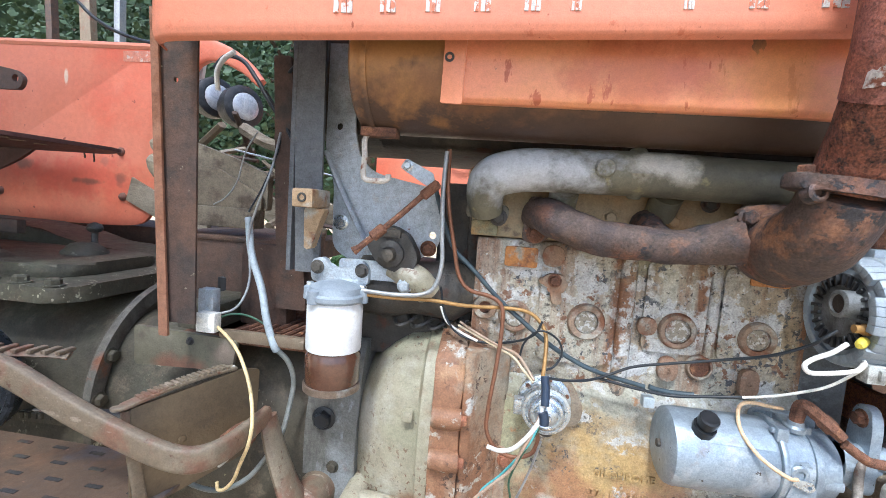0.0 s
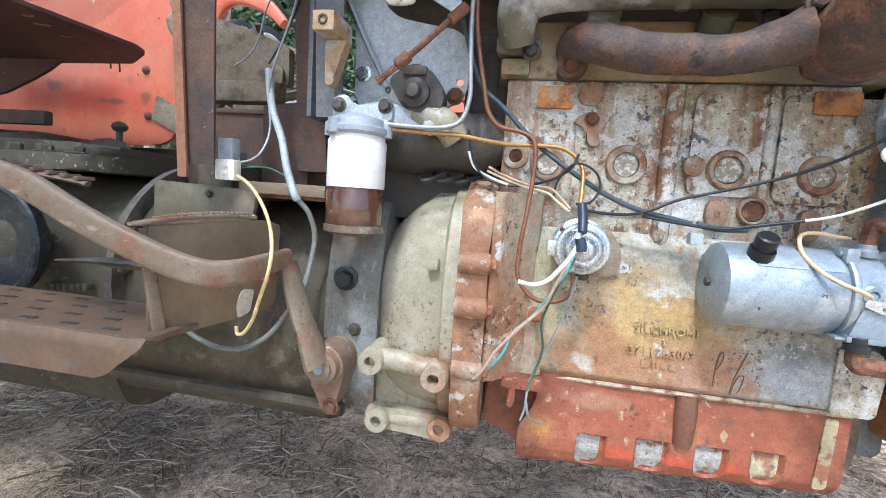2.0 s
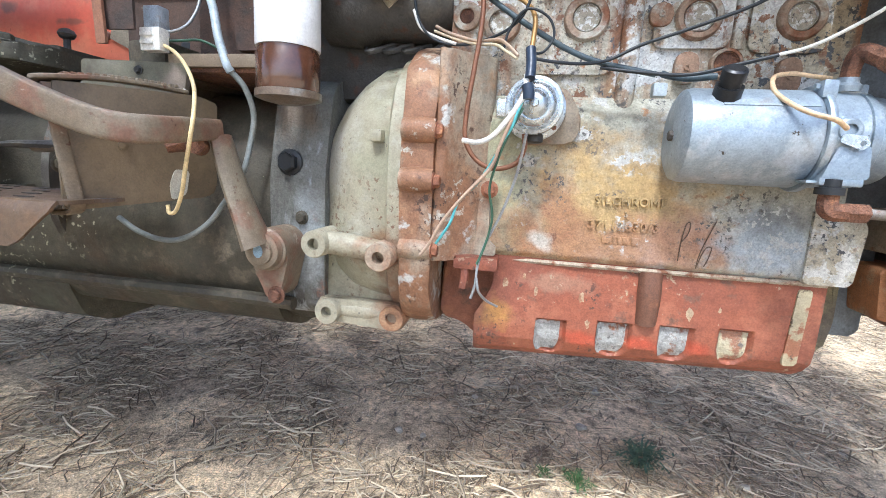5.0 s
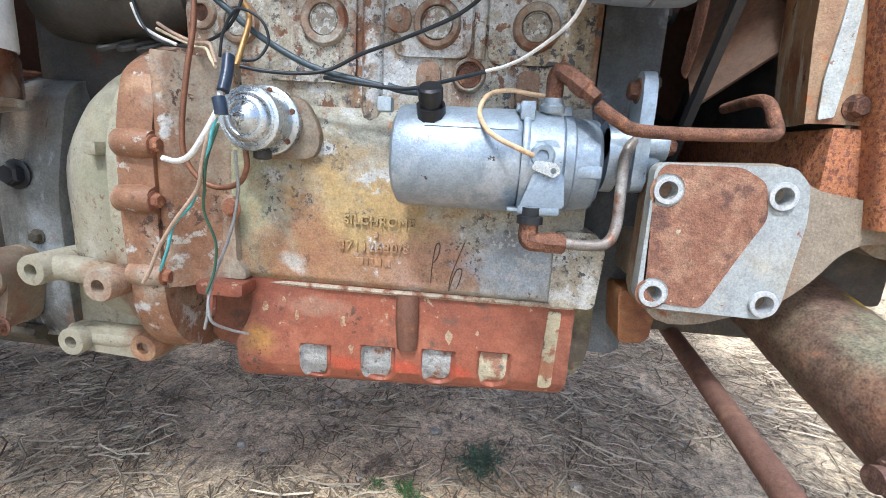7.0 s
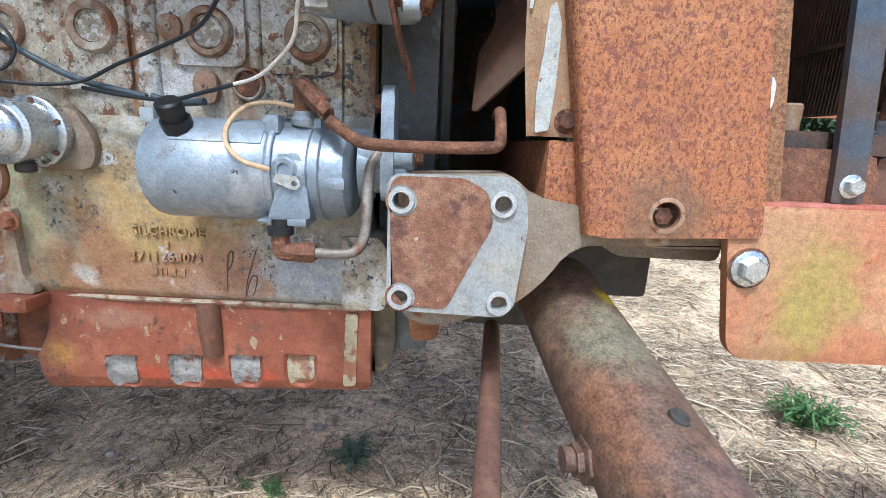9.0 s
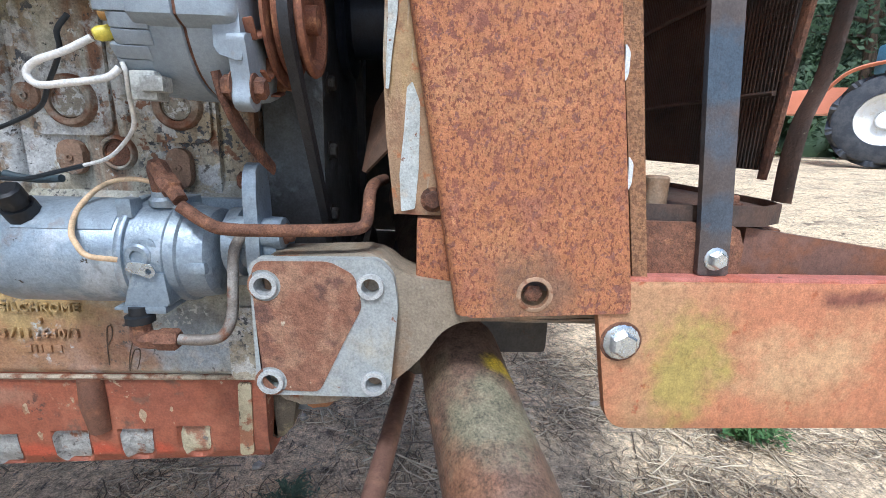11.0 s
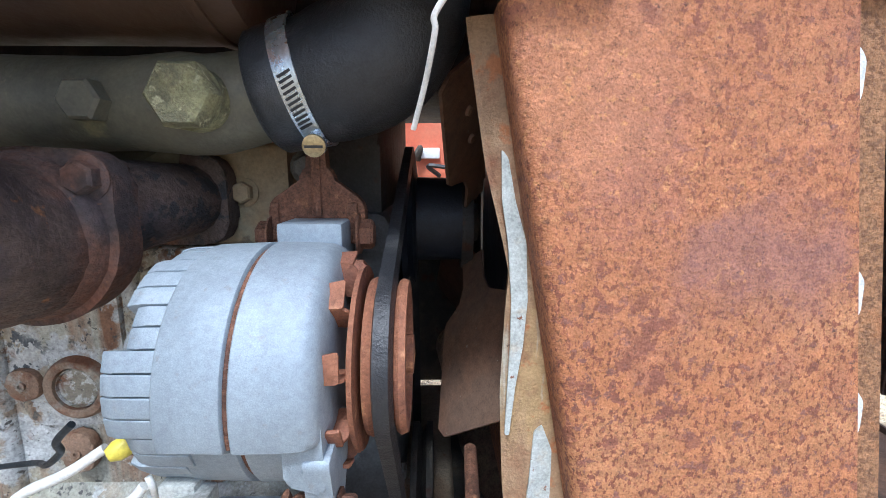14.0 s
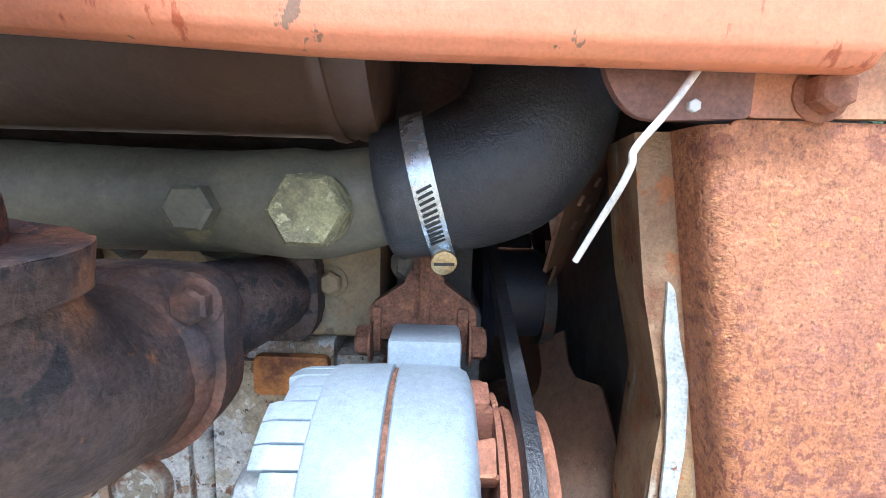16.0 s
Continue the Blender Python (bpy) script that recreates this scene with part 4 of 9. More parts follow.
bm = BM()
downs = list(np.linspace(0, 0.075, 5)) + list(np.linspace(0.080, 0.185, 54)) + list(np.linspace(0.2, pan_len[-1], 14))
rows_p = [[bm.verts.new(pan_at(i / 200, d)) for d in downs] for i in range(201)]
for i in range(200):
    for j in range(len(downs) - 1):
        bm.faces.new((rows_p[i][j], rows_p[i + 1][j], rows_p[i + 1][j + 1], rows_p[i][j + 1]))
bm.faces.new(rows_p[0]), bm.faces.new(rows_p[-1][::-1])
sump = part("sump", bm, m_sump, engine, angle=50)
b = BM()
slab(b, rounded([(0.467, 0.394), (0.484, 0.396), (0.487, 0.498), (0.471, 0.498)], 0.004), (0, -0.0185, 0), (1, 0, 0), (0, 0, 1), 0.0045, bevel=0.0015)
part("end_strip", b, surf("cream_strip", (0.42, 0.36, 0.23), [((0.30, 0.13, 0.07), 26, 0.49, 0.54, 1), ((0.12, 0.09, 0.06), 70, 0.62, 0.66, 2)], rough=0.6, bump=0.3, fine=0.1, pits=0.1), sump, "cream-painted rib with chipped edges")
m_pocket = surf("pocket", (0.30, 0.295, 0.27), [((0.42, 0.42, 0.39), 40, 0.5, 0.6, 1), (RUST, 40, 0.55, 0.62, 2), ((0.13, 0.12, 0.11), 90, 0.60, 0.66, 3)], rough=0.55, bump=0.6, grain=260, fine=0.12)
m_pocket_cream = surf("pocket_cream", (0.44, 0.39, 0.26), [((0.30, 0.15, 0.09), 36, 0.5, 0.58, 1), ((0.16, 0.15, 0.14), 60, 0.58, 0.64, 2)], rough=0.6, bump=0.6, grain=260, fine=0.12)
for k, (xc, w, zt) in enumerate(POCKETS):
    b = BM()

    def lining(u, v, xc=xc, w=w, zt=zt):
        half = (w - 0.004) * math.sqrt(max(0.02, 1 - max(0.0, (v * 0.92 - 0.45) / 0.60) ** 2.6))
        d = 0.522 - zt + 0.004 + v * 0.046
        x = xc + (2 * u - 1) * half
        return pan_at(min(1.0, max(0.0, (x - 0.066) / 0.437)), d, 0.0009)

    grid(b, lining, 12, 16)
    part("pocket", b, m_pocket_cream if k == 3 else m_pocket, sump, angle=60)
rc = random.Random(12)
m_flake = surf("bare_flake", (0.44, 0.33, 0.21), [((0.30, 0.16, 0.09), 90, 0.5, 0.6, 1)], rough=0.7)
for x, z, s in ((0.350, 0.450, 0.011), (0.386, 0.459, 0.005), (0.102, 0.469, 0.009), (0.146, 0.460, 0.008), (0.209, 0.458, 0.010), (0.221, 0.420, 0.008), (0.128, 0.480, 0.006), (0.268, 0.470, 0.004)):
    b = BM()
    rim_c = [(x + s * rc.uniform(0.4, 1.0) * math.cos(k * 0.7) * 0.6, z + s * rc.uniform(0.5, 1.1) * math.sin(k * 0.7)) for k in range(9)]
    slab(b, rim_c, (0, -0.0195, 0), (1, 0, 0), (0, 0, 1), 0.0012)
    part("paint_chip", b, m_flake, sump)
b = BM()
tube(b, [(0.294, -0.020, 0.503), (0.295, -0.022, 0.47), (0.296, -0.018, 0.43)], [0.015, 0.0155, 0.014], 10)
part("drain_boss", b, surf("dull_sump", (0.16, 0.075, 0.045), [((0.24, 0.10, 0.05), 20, 0.5, 0.6, 1)], rough=0.7), sump)
b = BM()
slab(b, rounded([(0.03, 0.49), (0.09, 0.49), (0.09, 0.507), (0.03, 0.507)], 0.003), (0, -0.02, 0), (1, 0, 0), (0, 0, 1), 0.035, bevel=0.003)
tube(b, [(0.044, -0.045, 0.50), (0.046, -0.05, 0.48), (0.044, -0.05, 0.462)], 0.006, 8)
part("sump_lug", b, m_sump, sump)
b = BM()
tube(b, [(0.09, -0.015, 0.502), (0.2, -0.0225, 0.5035), (0.35, -0.0225, 0.5045), (0.50, -0.0225, 0.506)], 0.0035, 6)
part("gasket", b, surf("gasket", (0.40, 0.33, 0.24), [(RUST, 40, 0.5, 0.6, 1)], rough=0.8), sump)

b = BM()
slab(b, rounded([(0.498, 0.395), (0.525, 0.41), (0.532, 0.45), (0.530, 0.508), (0.498, 0.508)], 0.008), (0, 0.3, 0), (1, 0, 0), (0, 0, 1), 0.295, bevel=0.008)
part("front_cover", b, surf("olive_cover", (0.20, 0.17, 0.09), [((0.08, 0.065, 0.045), 14, 0.45, 0.6, 1), ((0.34, 0.27, 0.16), 20, 0.56, 0.66, 2)], rough=0.65, bump=0.4), engine)

# timing case and the crank pulley behind the fan belt
bm = BM()
slab(bm, rounded([(0.505, 0.43), (0.575, 0.43), (0.575, 0.97), (0.505, 0.97)], 0.01), (0, 0.40, 0), (1, 0, 0), (0, 0, 1), 0.375, bevel=0.006)
timing = part("timing_case", bm, surf("timing_grey", (0.10, 0.11, 0.115), [((0.06, 0.06, 0.06), 9, 0.46, 0.60, 1), ((0.20, 0.225, 0.24), 16, 0.58, 0.68, 2)], rough=0.6, bump=0.4, grain=240), engine)
for z in (0.63, 0.70, 0.78, 0.86):
    bolt(timing, (0.576, 0.05, z), (1, 0, 0), 0.009, m_dark)
b = BM()
lathe(b, (0.58, 0.19, 0.56), (1, 0, 0), [(0, 0.03), (0.004, 0.095), (0.012, 0.095), (0.018, 0.08), (0.024, 0.095), (0.032, 0.095), (0.034, 0.03)], 32)
part("crank_pulley", b, m_dark, engine)

# added dark block that closes the gap behind the belt; pulley and fan
b = BM()
slab(b, rounded([(0.04, 0.95), (0.04, 1.05), (0.10, 1.10), (0.40, 1.10), (0.40, 0.95)], 0.02), (0.505, 0, 0), (0, 1, 0), (0, 0, 1), 0.062, bevel=0.006)
part("pump_gap_block", b, m_dark, engine)
b = BM()
lathe(b, (0.575, 0.15, 0.952), (1, 0, 0), [(0, 0.04), (0.006, 0.074), (0.012, 0.066), (0.018, 0.074), (0.021, 0.048), (0.07, 0.047), (0.072, 0.03)], 32)
part("fan_pulley", b, surf("pulley_dark", (0.022, 0.028, 0.042), rough=0.5), engine)
fan = thing("cooling_fan", (0.62, 0.15, 0.945), "rusty four-bladed engine cooling fan behind the radiator", "fan")
b = BM()
lathe(b, (0.645, 0.15, 0.945), (1, 0, 0), [(0, 0.05), (0.012, 0.05), (0.014, 0.02), (0.02, 0.018)], 20)
part("hub", b, m_dark, fan)
m_blade = surf("blade", (0.16, 0.10, 0.068), [((0.20, 0.11, 0.068), 14, 0.45, 0.6, 1), ((0.30, 0.27, 0.22), 120, 0.69, 0.72, 2)], rough=0.65, bump=0.2)
for k in range(4):
    a0 = radians(226 + 90 * k)
    b = BM()

    def blade(u, v, a0=a0):
        w = (v - 0.5)
        rr = 0.045 + u * 0.18
        half = np.interp(u, [0, 0.18, 0.28, 0.36, 0.95, 1], [0.017, 0.016, 0.024, 0.050, 0.060, 0.050])
        side = -w * 1.6 * half
        return Vector((0.659 + w * half * 1.15 - 0.004 * u, 0.15 + math.cos(a0) * rr - math.sin(a0) * side, 0.945 + math.sin(a0) * rr + math.cos(a0) * side))

    grid(b, blade, 40, 6, 0.003)
    bl = part("fan_blade", b, m_blade, fan, angle=60)
    for r_u, s in ((0.52, 0.62), (0.55, 0.35), (0.70, 0.6), (0.74, 0.3)):
        p = blade(r_u, s)
        n_b = (blade(r_u + 0.02, s) - p).cross(blade(r_u, s + 0.05) - p).normalized()
        b2 = BM()
        lathe(b2, p, n_b if n_b.y < 0 else -n_b, [(0, 0.005), (0.0025, 0.004), (0.0035, 0.0)], 10)
        part("rivet", b2, m_blade, bl)

# ---- clutch housing ----
clutch = thing("clutch_housing", (-0.1, 0.16, 0.36), "tan-painted cast clutch housing between engine and transmission", "housing")
bm = BM()
AX_Y, AX_Z = 0.155, 0.578


def squared(b, profile, power=3.2, seg=64):
    """A casting with a rounded-square section along x: profile of (x, half width, half height, middle height)."""
    rings = []
    for x, wy, wz, mz in profile:
        ring = []
        for i in range(seg):
            a = 2 * math.pi * i / seg
            c, s = math.cos(a), math.sin(a)
            ring.append(b.verts.new((x, AX_Y + wy * math.copysign(abs(c) ** (2 / power), c), mz + wz * math.copysign(abs(s) ** (2 / power), s))))
        rings.append(ring)
    for p, q in zip(rings, rings[1:]):
        for i in range(seg):
            j = (i + 1) % seg
            b.faces.new((p[i], p[j], q[j], q[i]))
    b.faces.new(rings[0][::-1])
    b.faces.new(rings[-1])
    return b


squared(bm, [(-0.046, 0.225, 0.205, 0.588), (-0.064, 0.225, 0.205, 0.588), (-0.070, 0.216, 0.196, 0.588), (-0.10, 0.212, 0.192, 0.588), (-0.13, 0.203, 0.18, 0.58), (-0.155, 0.188, 0.165, 0.572), (-0.175, 0.17, 0.15, 0.565), (-0.19, 0.145, 0.13, 0.56), (-0.20, 0.10, 0.10, 0.56)])
lumpy(bm, 0.002, 14)
bell = part("bell", bm, m_bell, clutch, angle=50)
b = BM()
squared(b, [(-0.001, 0.228, 0.208, 0.59), (-0.012, 0.232, 0.212, 0.59), (-0.034, 0.232, 0.213, 0.59), (-0.045, 0.230, 0.210, 0.59)], 4.0, 80)
lumpy(b, 0.003, 22)
flange = part("flange", b, m_flange, clutch, angle=50)


def lug(parent, x, y, z, r, hole, depth, mat, back=0.05):
    b = BM()
    lathe(b, (x, y, z), (0, -1, 0), [(-back, r * 1.05), (-0.002, r), (0, r * 0.94), (0, hole), (-depth, hole), (-depth, 0.0)], 20, False)
    return part("lug", b, mat, parent)


for x, y, z in ((-0.164, -0.087, 0.511), (-0.065, -0.098, 0.503), (-0.162, -0.050, 0.401), (-0.061, -0.044, 0.400)):
    lug(bell, x, y, z, 0.0195, 0.0085, 0.03, m_bell if x < -0.1 else m_flange, 0.12)
b = BM()
tube(b, [(-0.168, -0.06, 0.511), (-0.12, -0.062, 0.510), (-0.06, -0.066, 0.503)], 0.017, 12)
tube(b, [(-0.168, -0.020, 0.401), (-0.11, -0.022, 0.402), (-0.06, -0.016, 0.400)], 0.016, 12)
slab(b, rounded([(-0.185, 0.41), (-0.045, 0.41), (-0.045, 0.52), (-0.185, 0.52)], 0.01), (0, 0.12, 0), (1, 0, 0), (0, 0, 1), 0.135, bevel=0.006)
slab(b, rounded([(-0.185, 0.385), (-0.045, 0.378), (-0.045, 0.42), (-0.185, 0.42)], 0.012), (0, 0.12, 0), (1, 0, 0), (0, 0, 1), 0.155, bevel=0.008)
part("mounting_arm", b, m_bell, clutch)
b = BM()
box(b, (-0.092, -0.072, 0.655), (-0.074, -0.045, 0.672), 0.005)
part("cast_nub", b, m_bell, bell)
for z, y, s in ((0.735, -0.045, 0.017), (0.672, -0.074, 0.018), (0.608, -0.079, 0.018), (0.515, -0.071, 0.016)):
    b = BM()
    tube(b, [(-0.043, y + 0.004, z), (-0.02, y + 0.003, z), (0.0, y + 0.004, z)], [s * 0.9, s, s * 0.86], 12, 3)
    p = part("bolt_boss", b, m_flange, flange)
    bolt(p, (0.001, y, z), (1, 0, 0), 0.0085, m_pulley)

# ---- transmission ----
gearbox = thing("transmission", (-0.6, 0.17, 0.3), "greasy dirt-caked cast iron tractor transmission", "transmission")
bm = BM()
slab(bm, rounded([(-0.02, 0.41), (-0.035, 0.47), (-0.02, 0.60), (0.02, 0.70), (0.08, 0.735), (0.28, 0.735), (0.36, 0.65), (0.36, 0.41), (0.30, 0.34), (0.08, 0.335)], 0.03), (-0.66, 0, 0), (0, 1, 0), (0, 0, 1), 0.43)
slab(bm, rounded([(-0.02, 0.41), (-0.03, 0.47), (0.0, 0.56), (0.36, 0.56), (0.36, 0.41), (0.30, 0.34), (0.08, 0.335)], 0.03), (-1.7, 0, 0), (0, 1, 0), (0, 0, 1), 1.1)
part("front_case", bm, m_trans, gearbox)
m_neck = surf("neck_paint", (0.155, 0.155, 0.135), [((0.085, 0.08, 0.068), 8, 0.50, 0.60, 1, (1.6, 1, 0.5)), ((0.33, 0.355, 0.37), 12, 0.57, 0.64, 2, (1.6, 1, 0.5)), ((0.04, 0.038, 0.035), 22, 0.63, 0.66, 4, (2, 1, 0.5)), (RUST, 14, 0.64, 0.72, 3)], rough=0.5, bump=0.4, grain=240,
    spots=[((-0.20, -0.03, 0.51), (0.035, 0.1, 0.09), (0.29, 0.31, 0.31), 0.7), ((-0.235, -0.03, 0.70), (0.05, 0.1, 0.05), (0.13, 0.085, 0.05), 0.7)])
bm = BM()
slab(bm, rounded([(-0.028, 0.40), (-0.03, 0.60), (0.0, 0.74), (0.08, 0.765), (0.30, 0.765), (0.36, 0.6), (0.34, 0.37), (0.02, 0.37)], 0.03), (-0.265, 0, 0), (0, 1, 0), (0, 0, 1), 0.09)
neck = part("neck", bm, m_neck, gearbox)
bolt(neck, (-0.232, -0.028, 0.622), (0, -1, 0), 0.015, m_cap)
bolt(neck, (-0.212, -0.03, 0.54), (0, -1, 0), 0.008, m_trans)
bm = BM()
slab(bm, rounded([(0.0, 0.40), (0.03, 0.345), (0.10, 0.318), (0.26, 0.318), (0.34, 0.35), (0.35, 0.40)], 0.02), (-1.7, 0, 0), (0, 1, 0), (0, 0, 1), 1.42)
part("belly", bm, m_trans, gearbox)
bm = BM()
slab(bm, rounded([(0.01, 0.38), (0.04, 0.30), (0.10, 0.272), (0.26, 0.272), (0.33, 0.31), (0.34, 0.38)], 0.02), (-1.7, 0, 0), (0, 1, 0), (0, 0, 1), 0.98)
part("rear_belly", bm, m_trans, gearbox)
bm = BM()
tube(bm, [(-1.7, -0.015, 0.39), (-1.1, -0.018, 0.394), (-0.5, -0.03, 0.402), (-0.32, -0.032, 0.404), (-0.225, -0.032, 0.402)], 0.011, 8)
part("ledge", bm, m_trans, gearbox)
bm = BM()
lathe(bm, (-0.66, 0.17, 0.57), (-1, 0, 0), [(0, 0.16), (0, 0.205), (0.022, 0.212), (0.026, 0.19), (0.05, 0.187), (0.3, 0.19), (0.34, 0.21), (0.9, 0.23), (0.905, 0.1)], 48)
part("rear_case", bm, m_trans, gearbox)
b = BM()
lathe(b, (-0.655, 0.17, 0.57), (-1, 0, 0), [(0, 0.195), (0, 0.222), (0.016, 0.222), (0.016, 0.195)], 56, False)
ring = part("ring_flange", b, surf("ring", (0.13, 0.12, 0.095), [((0.06, 0.05, 0.04), 20, 0.45, 0.6, 1), (RUST, 16, 0.55, 0.66, 2)], rough=0.6, bump=0.4), gearbox)
for a in range(150, 260, 22):
    bolt(ring, (-0.655, 0.17 + 0.205 * math.cos(radians(a)), 0.57 + 0.205 * math.sin(radians(a))), (1, 0, 0), 0.011, m_trans)
b = BM()
for k, w in enumerate((0.011, 0.009, 0.011, 0.008, 0.012, 0.009, 0.010)):
    box(b, (-0.825 + k * 0.0145, -0.034, 0.541 + 0.0012 * k), (-0.825 + k * 0.0145 + w, -0.020, 0.553 + 0.0012 * k), 0.001)
part("casting_mark", b, m_trans, gearbox)
# gear cover with its bolts
bm = BM()
slab(bm, rounded([(-1.6, -0.04), (-0.74, -0.04), (-0.72, 0.0), (-0.72, 0.32), (-1.6, 0.32)], 0.03), (0, 0, 0.765), (1, 0, 0), (0, 1, 0), 0.03, bevel=0.006)
slab(bm, rounded([(-1.6, 0.02), (-0.85, 0.02), (-0.80, 0.07), (-0.80, 0.28), (-1.6, 0.28)], 0.04), (0, 0, 0.79), (1, 0, 0), (0, 1, 0), 0.03, bevel=0.012)
lumpy(bm, 0.004, 18)
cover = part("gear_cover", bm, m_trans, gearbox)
b = BM()
slab(b, rounded([(-1.9, 0.74), (-0.83, 0.74), (-0.84, 0.806), (-0.90, 0.815), (-1.05, 0.826), (-1.14, 0.846), (-1.24, 0.864), (-1.9, 0.875)], [0, 0, 0.01, 0.02, 0.02, 0.03, 0.03, 0]), (0, 0.45, 0), (1, 0, 0), (0, 0, 1), 0.15, bevel=0.02)
lumpy(b, 0.005, 14)
part("rear_crown", b, m_trans, cover)
for x in (-0.76, -0.83, -0.90, -0.97, -1.04, -1.12):
    bolt(cover, (x, -0.02, 0.795), (0, 0, 1), 0.013, m_trans)
    bolt(cover, (x - 0.02, 0.3, 0.795), (0, 0, 1), 0.013, m_trans)
for x, y, r, h in ((-1.0, 0.06, 0.035, 0.02), (-1.12, 0.1, 0.05, 0.03), (-0.93, 0.20, 0.04, 0.03)):
    b = BM()
    lathe(b, (x, y, 0.812), (0, 0, 1), [(0, r * 1.2), (h * 0.4, r * 1.15), (h, r * 0.7), (h * 1.2, 0)], 16)
    part("cover_hump", b, m_trans, cover)
b = BM()
tube(b, [(-0.925, 0.222, 0.82), (-0.930, 0.225, 0.85), (-0.931, 0.227, 0.878)], 0.007, 8)
lathe(b, (-0.931, 0.227, 0.866), (0, 0, 1), [(0, 0.006), (0.004, 0.014), (0.012, 0.018), (0.020, 0.014), (0.025, 0.004)], 14)
single("gear_lever", b, m_dark, "short gear lever with a dark round knob", "lever", at=(-0.925, 0.222, 0.82))

# ---- hydraulic pump ----
PX, PY, PZ, PR = 0.284, -0.068, 0.677, 0.053
pump = thing("hydraulic_pump", (0.42, PY, 0.62), "silver-painted cylindrical hydraulic pump on the engine's side", "pump")
bm = BM()
lathe(bm, (PX, PY, PZ), (1, 0, 0), [(0, 0.01), (0.0005, PR - 0.010), (0.005, PR - 0.002), (0.012, PR), (0.128, PR), (0.130, PR - 0.0015)], 48)
res = part("reservoir", bm, m_silver, pump)
lathe_face = BM()
lathe(lathe_face, (PX, PY, PZ), (-1, 0, 0), [(0, 0.006), (0.004, 0.006), (0.005, 0.004)], 8)
part("centre_screw", lathe_face, m_dark, res)
b = BM()
lathe(b, (0.3235, -0.103, 0.722), (0, -0.55, 0.83), [(-0.012, 0.0145), (0.006, 0.0145), (0.006, 0.011), (0.012, 0.0105), (0.012, 0.0125), (0.023, 0.0125), (0.025, 0.010)], 10)
part("filler_plug", b, m_cap, res, "black hexagonal filler plug")
def pad_pt(r, a0, a1, x0, x1):
    def fn(u, v):
        a = radians(a0 + (a1 - a0) * v)
        return Vector((x0 + (x1 - x0) * u, PY - r * math.cos(a), PZ + r * math.sin(a)))
    return fn
b = BM()
grid(b, pad_pt(PR + 0.0010, 34, 66, 0.319, 0.409), 2, 10, 0.0016)
part("raised_pad", b, m_silver, res)
b = BM()
lathe(b, (0.4145, PY, PZ), (1, 0, 0), [(0, PR - 0.004), (0, PR + 0.0035), (0.0015, PR + 0.0045), (0.0055, PR + 0.0045), (0.007, PR + 0.0035), (0.007, PR - 0.004)], 48)
box(b, (0.411, PY - 0.038, PZ + 0.040), (0.425, PY - 0.020, PZ + 0.058), 0.002)
clampr = part("clamp_ring", b, m_silver, pump)
bolt(clampr, (0.411, PY - 0.029, PZ + 0.052), (-1, 0, 0), 0.004, m_silver)
for dz in (-0.045, -0.012):
    b = BM()
    box(b, (0.405, PY - 0.050, PZ + dz - 0.002), (0.426, PY - 0.030, PZ + dz + 0.001), 0.0006)
    part("clip_tab", b, m_silver, clampr)
b = BM()
slab(b, rounded([(0.420, -0.050), (0.505, -0.050), (0.505, 0.050), (0.420, 0.050)], 0.01), (0, PY + 0.05, PZ), (1, 0, 0), (0, 0, 1), 0.01)
lathe(b, (0.4205, PY, PZ), (1, 0, 0), [(0, 0.02), (0, PR - 0.001), (0.001, PR), (0.033, PR - 0.002), (0.035, PR - 0.004), (0.0355, PR - 0.0015), (0.044, PR - 0.0025), (0.046, PR - 0.005), (0.068, PR - 0.008), (0.073, PR - 0.014), (0.074, 0.02)], 48)
lumpy(b, 0.0007, 45)
body = part("pump_body", b, m_silver, pump)
b = BM()
slab(b, rounded([(0.427, 0.668), (0.456, 0.668), (0.459, 0.636), (0.416, 0.634)], 0.002), (0, PY - 0.0525, 0), (1, 0, 0), (0, 0, 1), -0.03, bevel=0.002)
box(b, (0.415, PY - 0.0535, 0.628), (0.455, PY - 0.015, 0.636), 0.002)
foot = part("outlet_foot", b, m_silver, body)
b = BM()
slab(b, rounded([(0.421, 0.655), (0.424, 0.697), (0.446, 0.700), (0.452, 0.690), (0.450, 0.668)], 0.004), (0, PY - 0.049, 0), (1, 0, 0), (0, 0, 1), -0.02, bevel=0.0015)
lathe(b, (0.434, PY - 0.045, 0.684), (0, -1, 0), [(0, 0.0125), (0.007, 0.0122), (0.009, 0.010), (0.009, 0.006), (-0.002, 0.006), (-0.002, 0)], 20, False)
part("port_boss", b, m_silver, body)
b = BM()
slab(b, rounded([(0.424, 0.672), (0.446, 0.664), (0.452, 0.670), (0.448, 0.678), (0.428, 0.680)], 0.003), (0, PY - 0.055, 0), (1, 0, 0), (0, 0, 1), 0.0016, holes=((0.445, 0.671, 0.0028),))
part("terminal_eye", b, m_zinc, body)
b = BM()
box(b, (0.466, PY - 0.0475, PZ - 0.012), (0.492, PY - 0.02, PZ + 0.001), 0.004)
part("side_lug", b, m_silver, body)
b = BM()
box(b, (0.435, PY - 0.020, PZ + 0.046), (0.462, PY + 0.02, PZ + 0.057), 0.002)
part("top_strip", b, m_silver, body)
b = BM()
lathe(b, (0.50, PY + 0.005, PZ + 0.01), (1, 0, 0), [(0, 0.036), (0.012, 0.036), (0.014, 0.028), (0.05, 0.027), (0.055, 0.02)], 28)
part("front_housing", b, m_silver, pump)
b = BM()
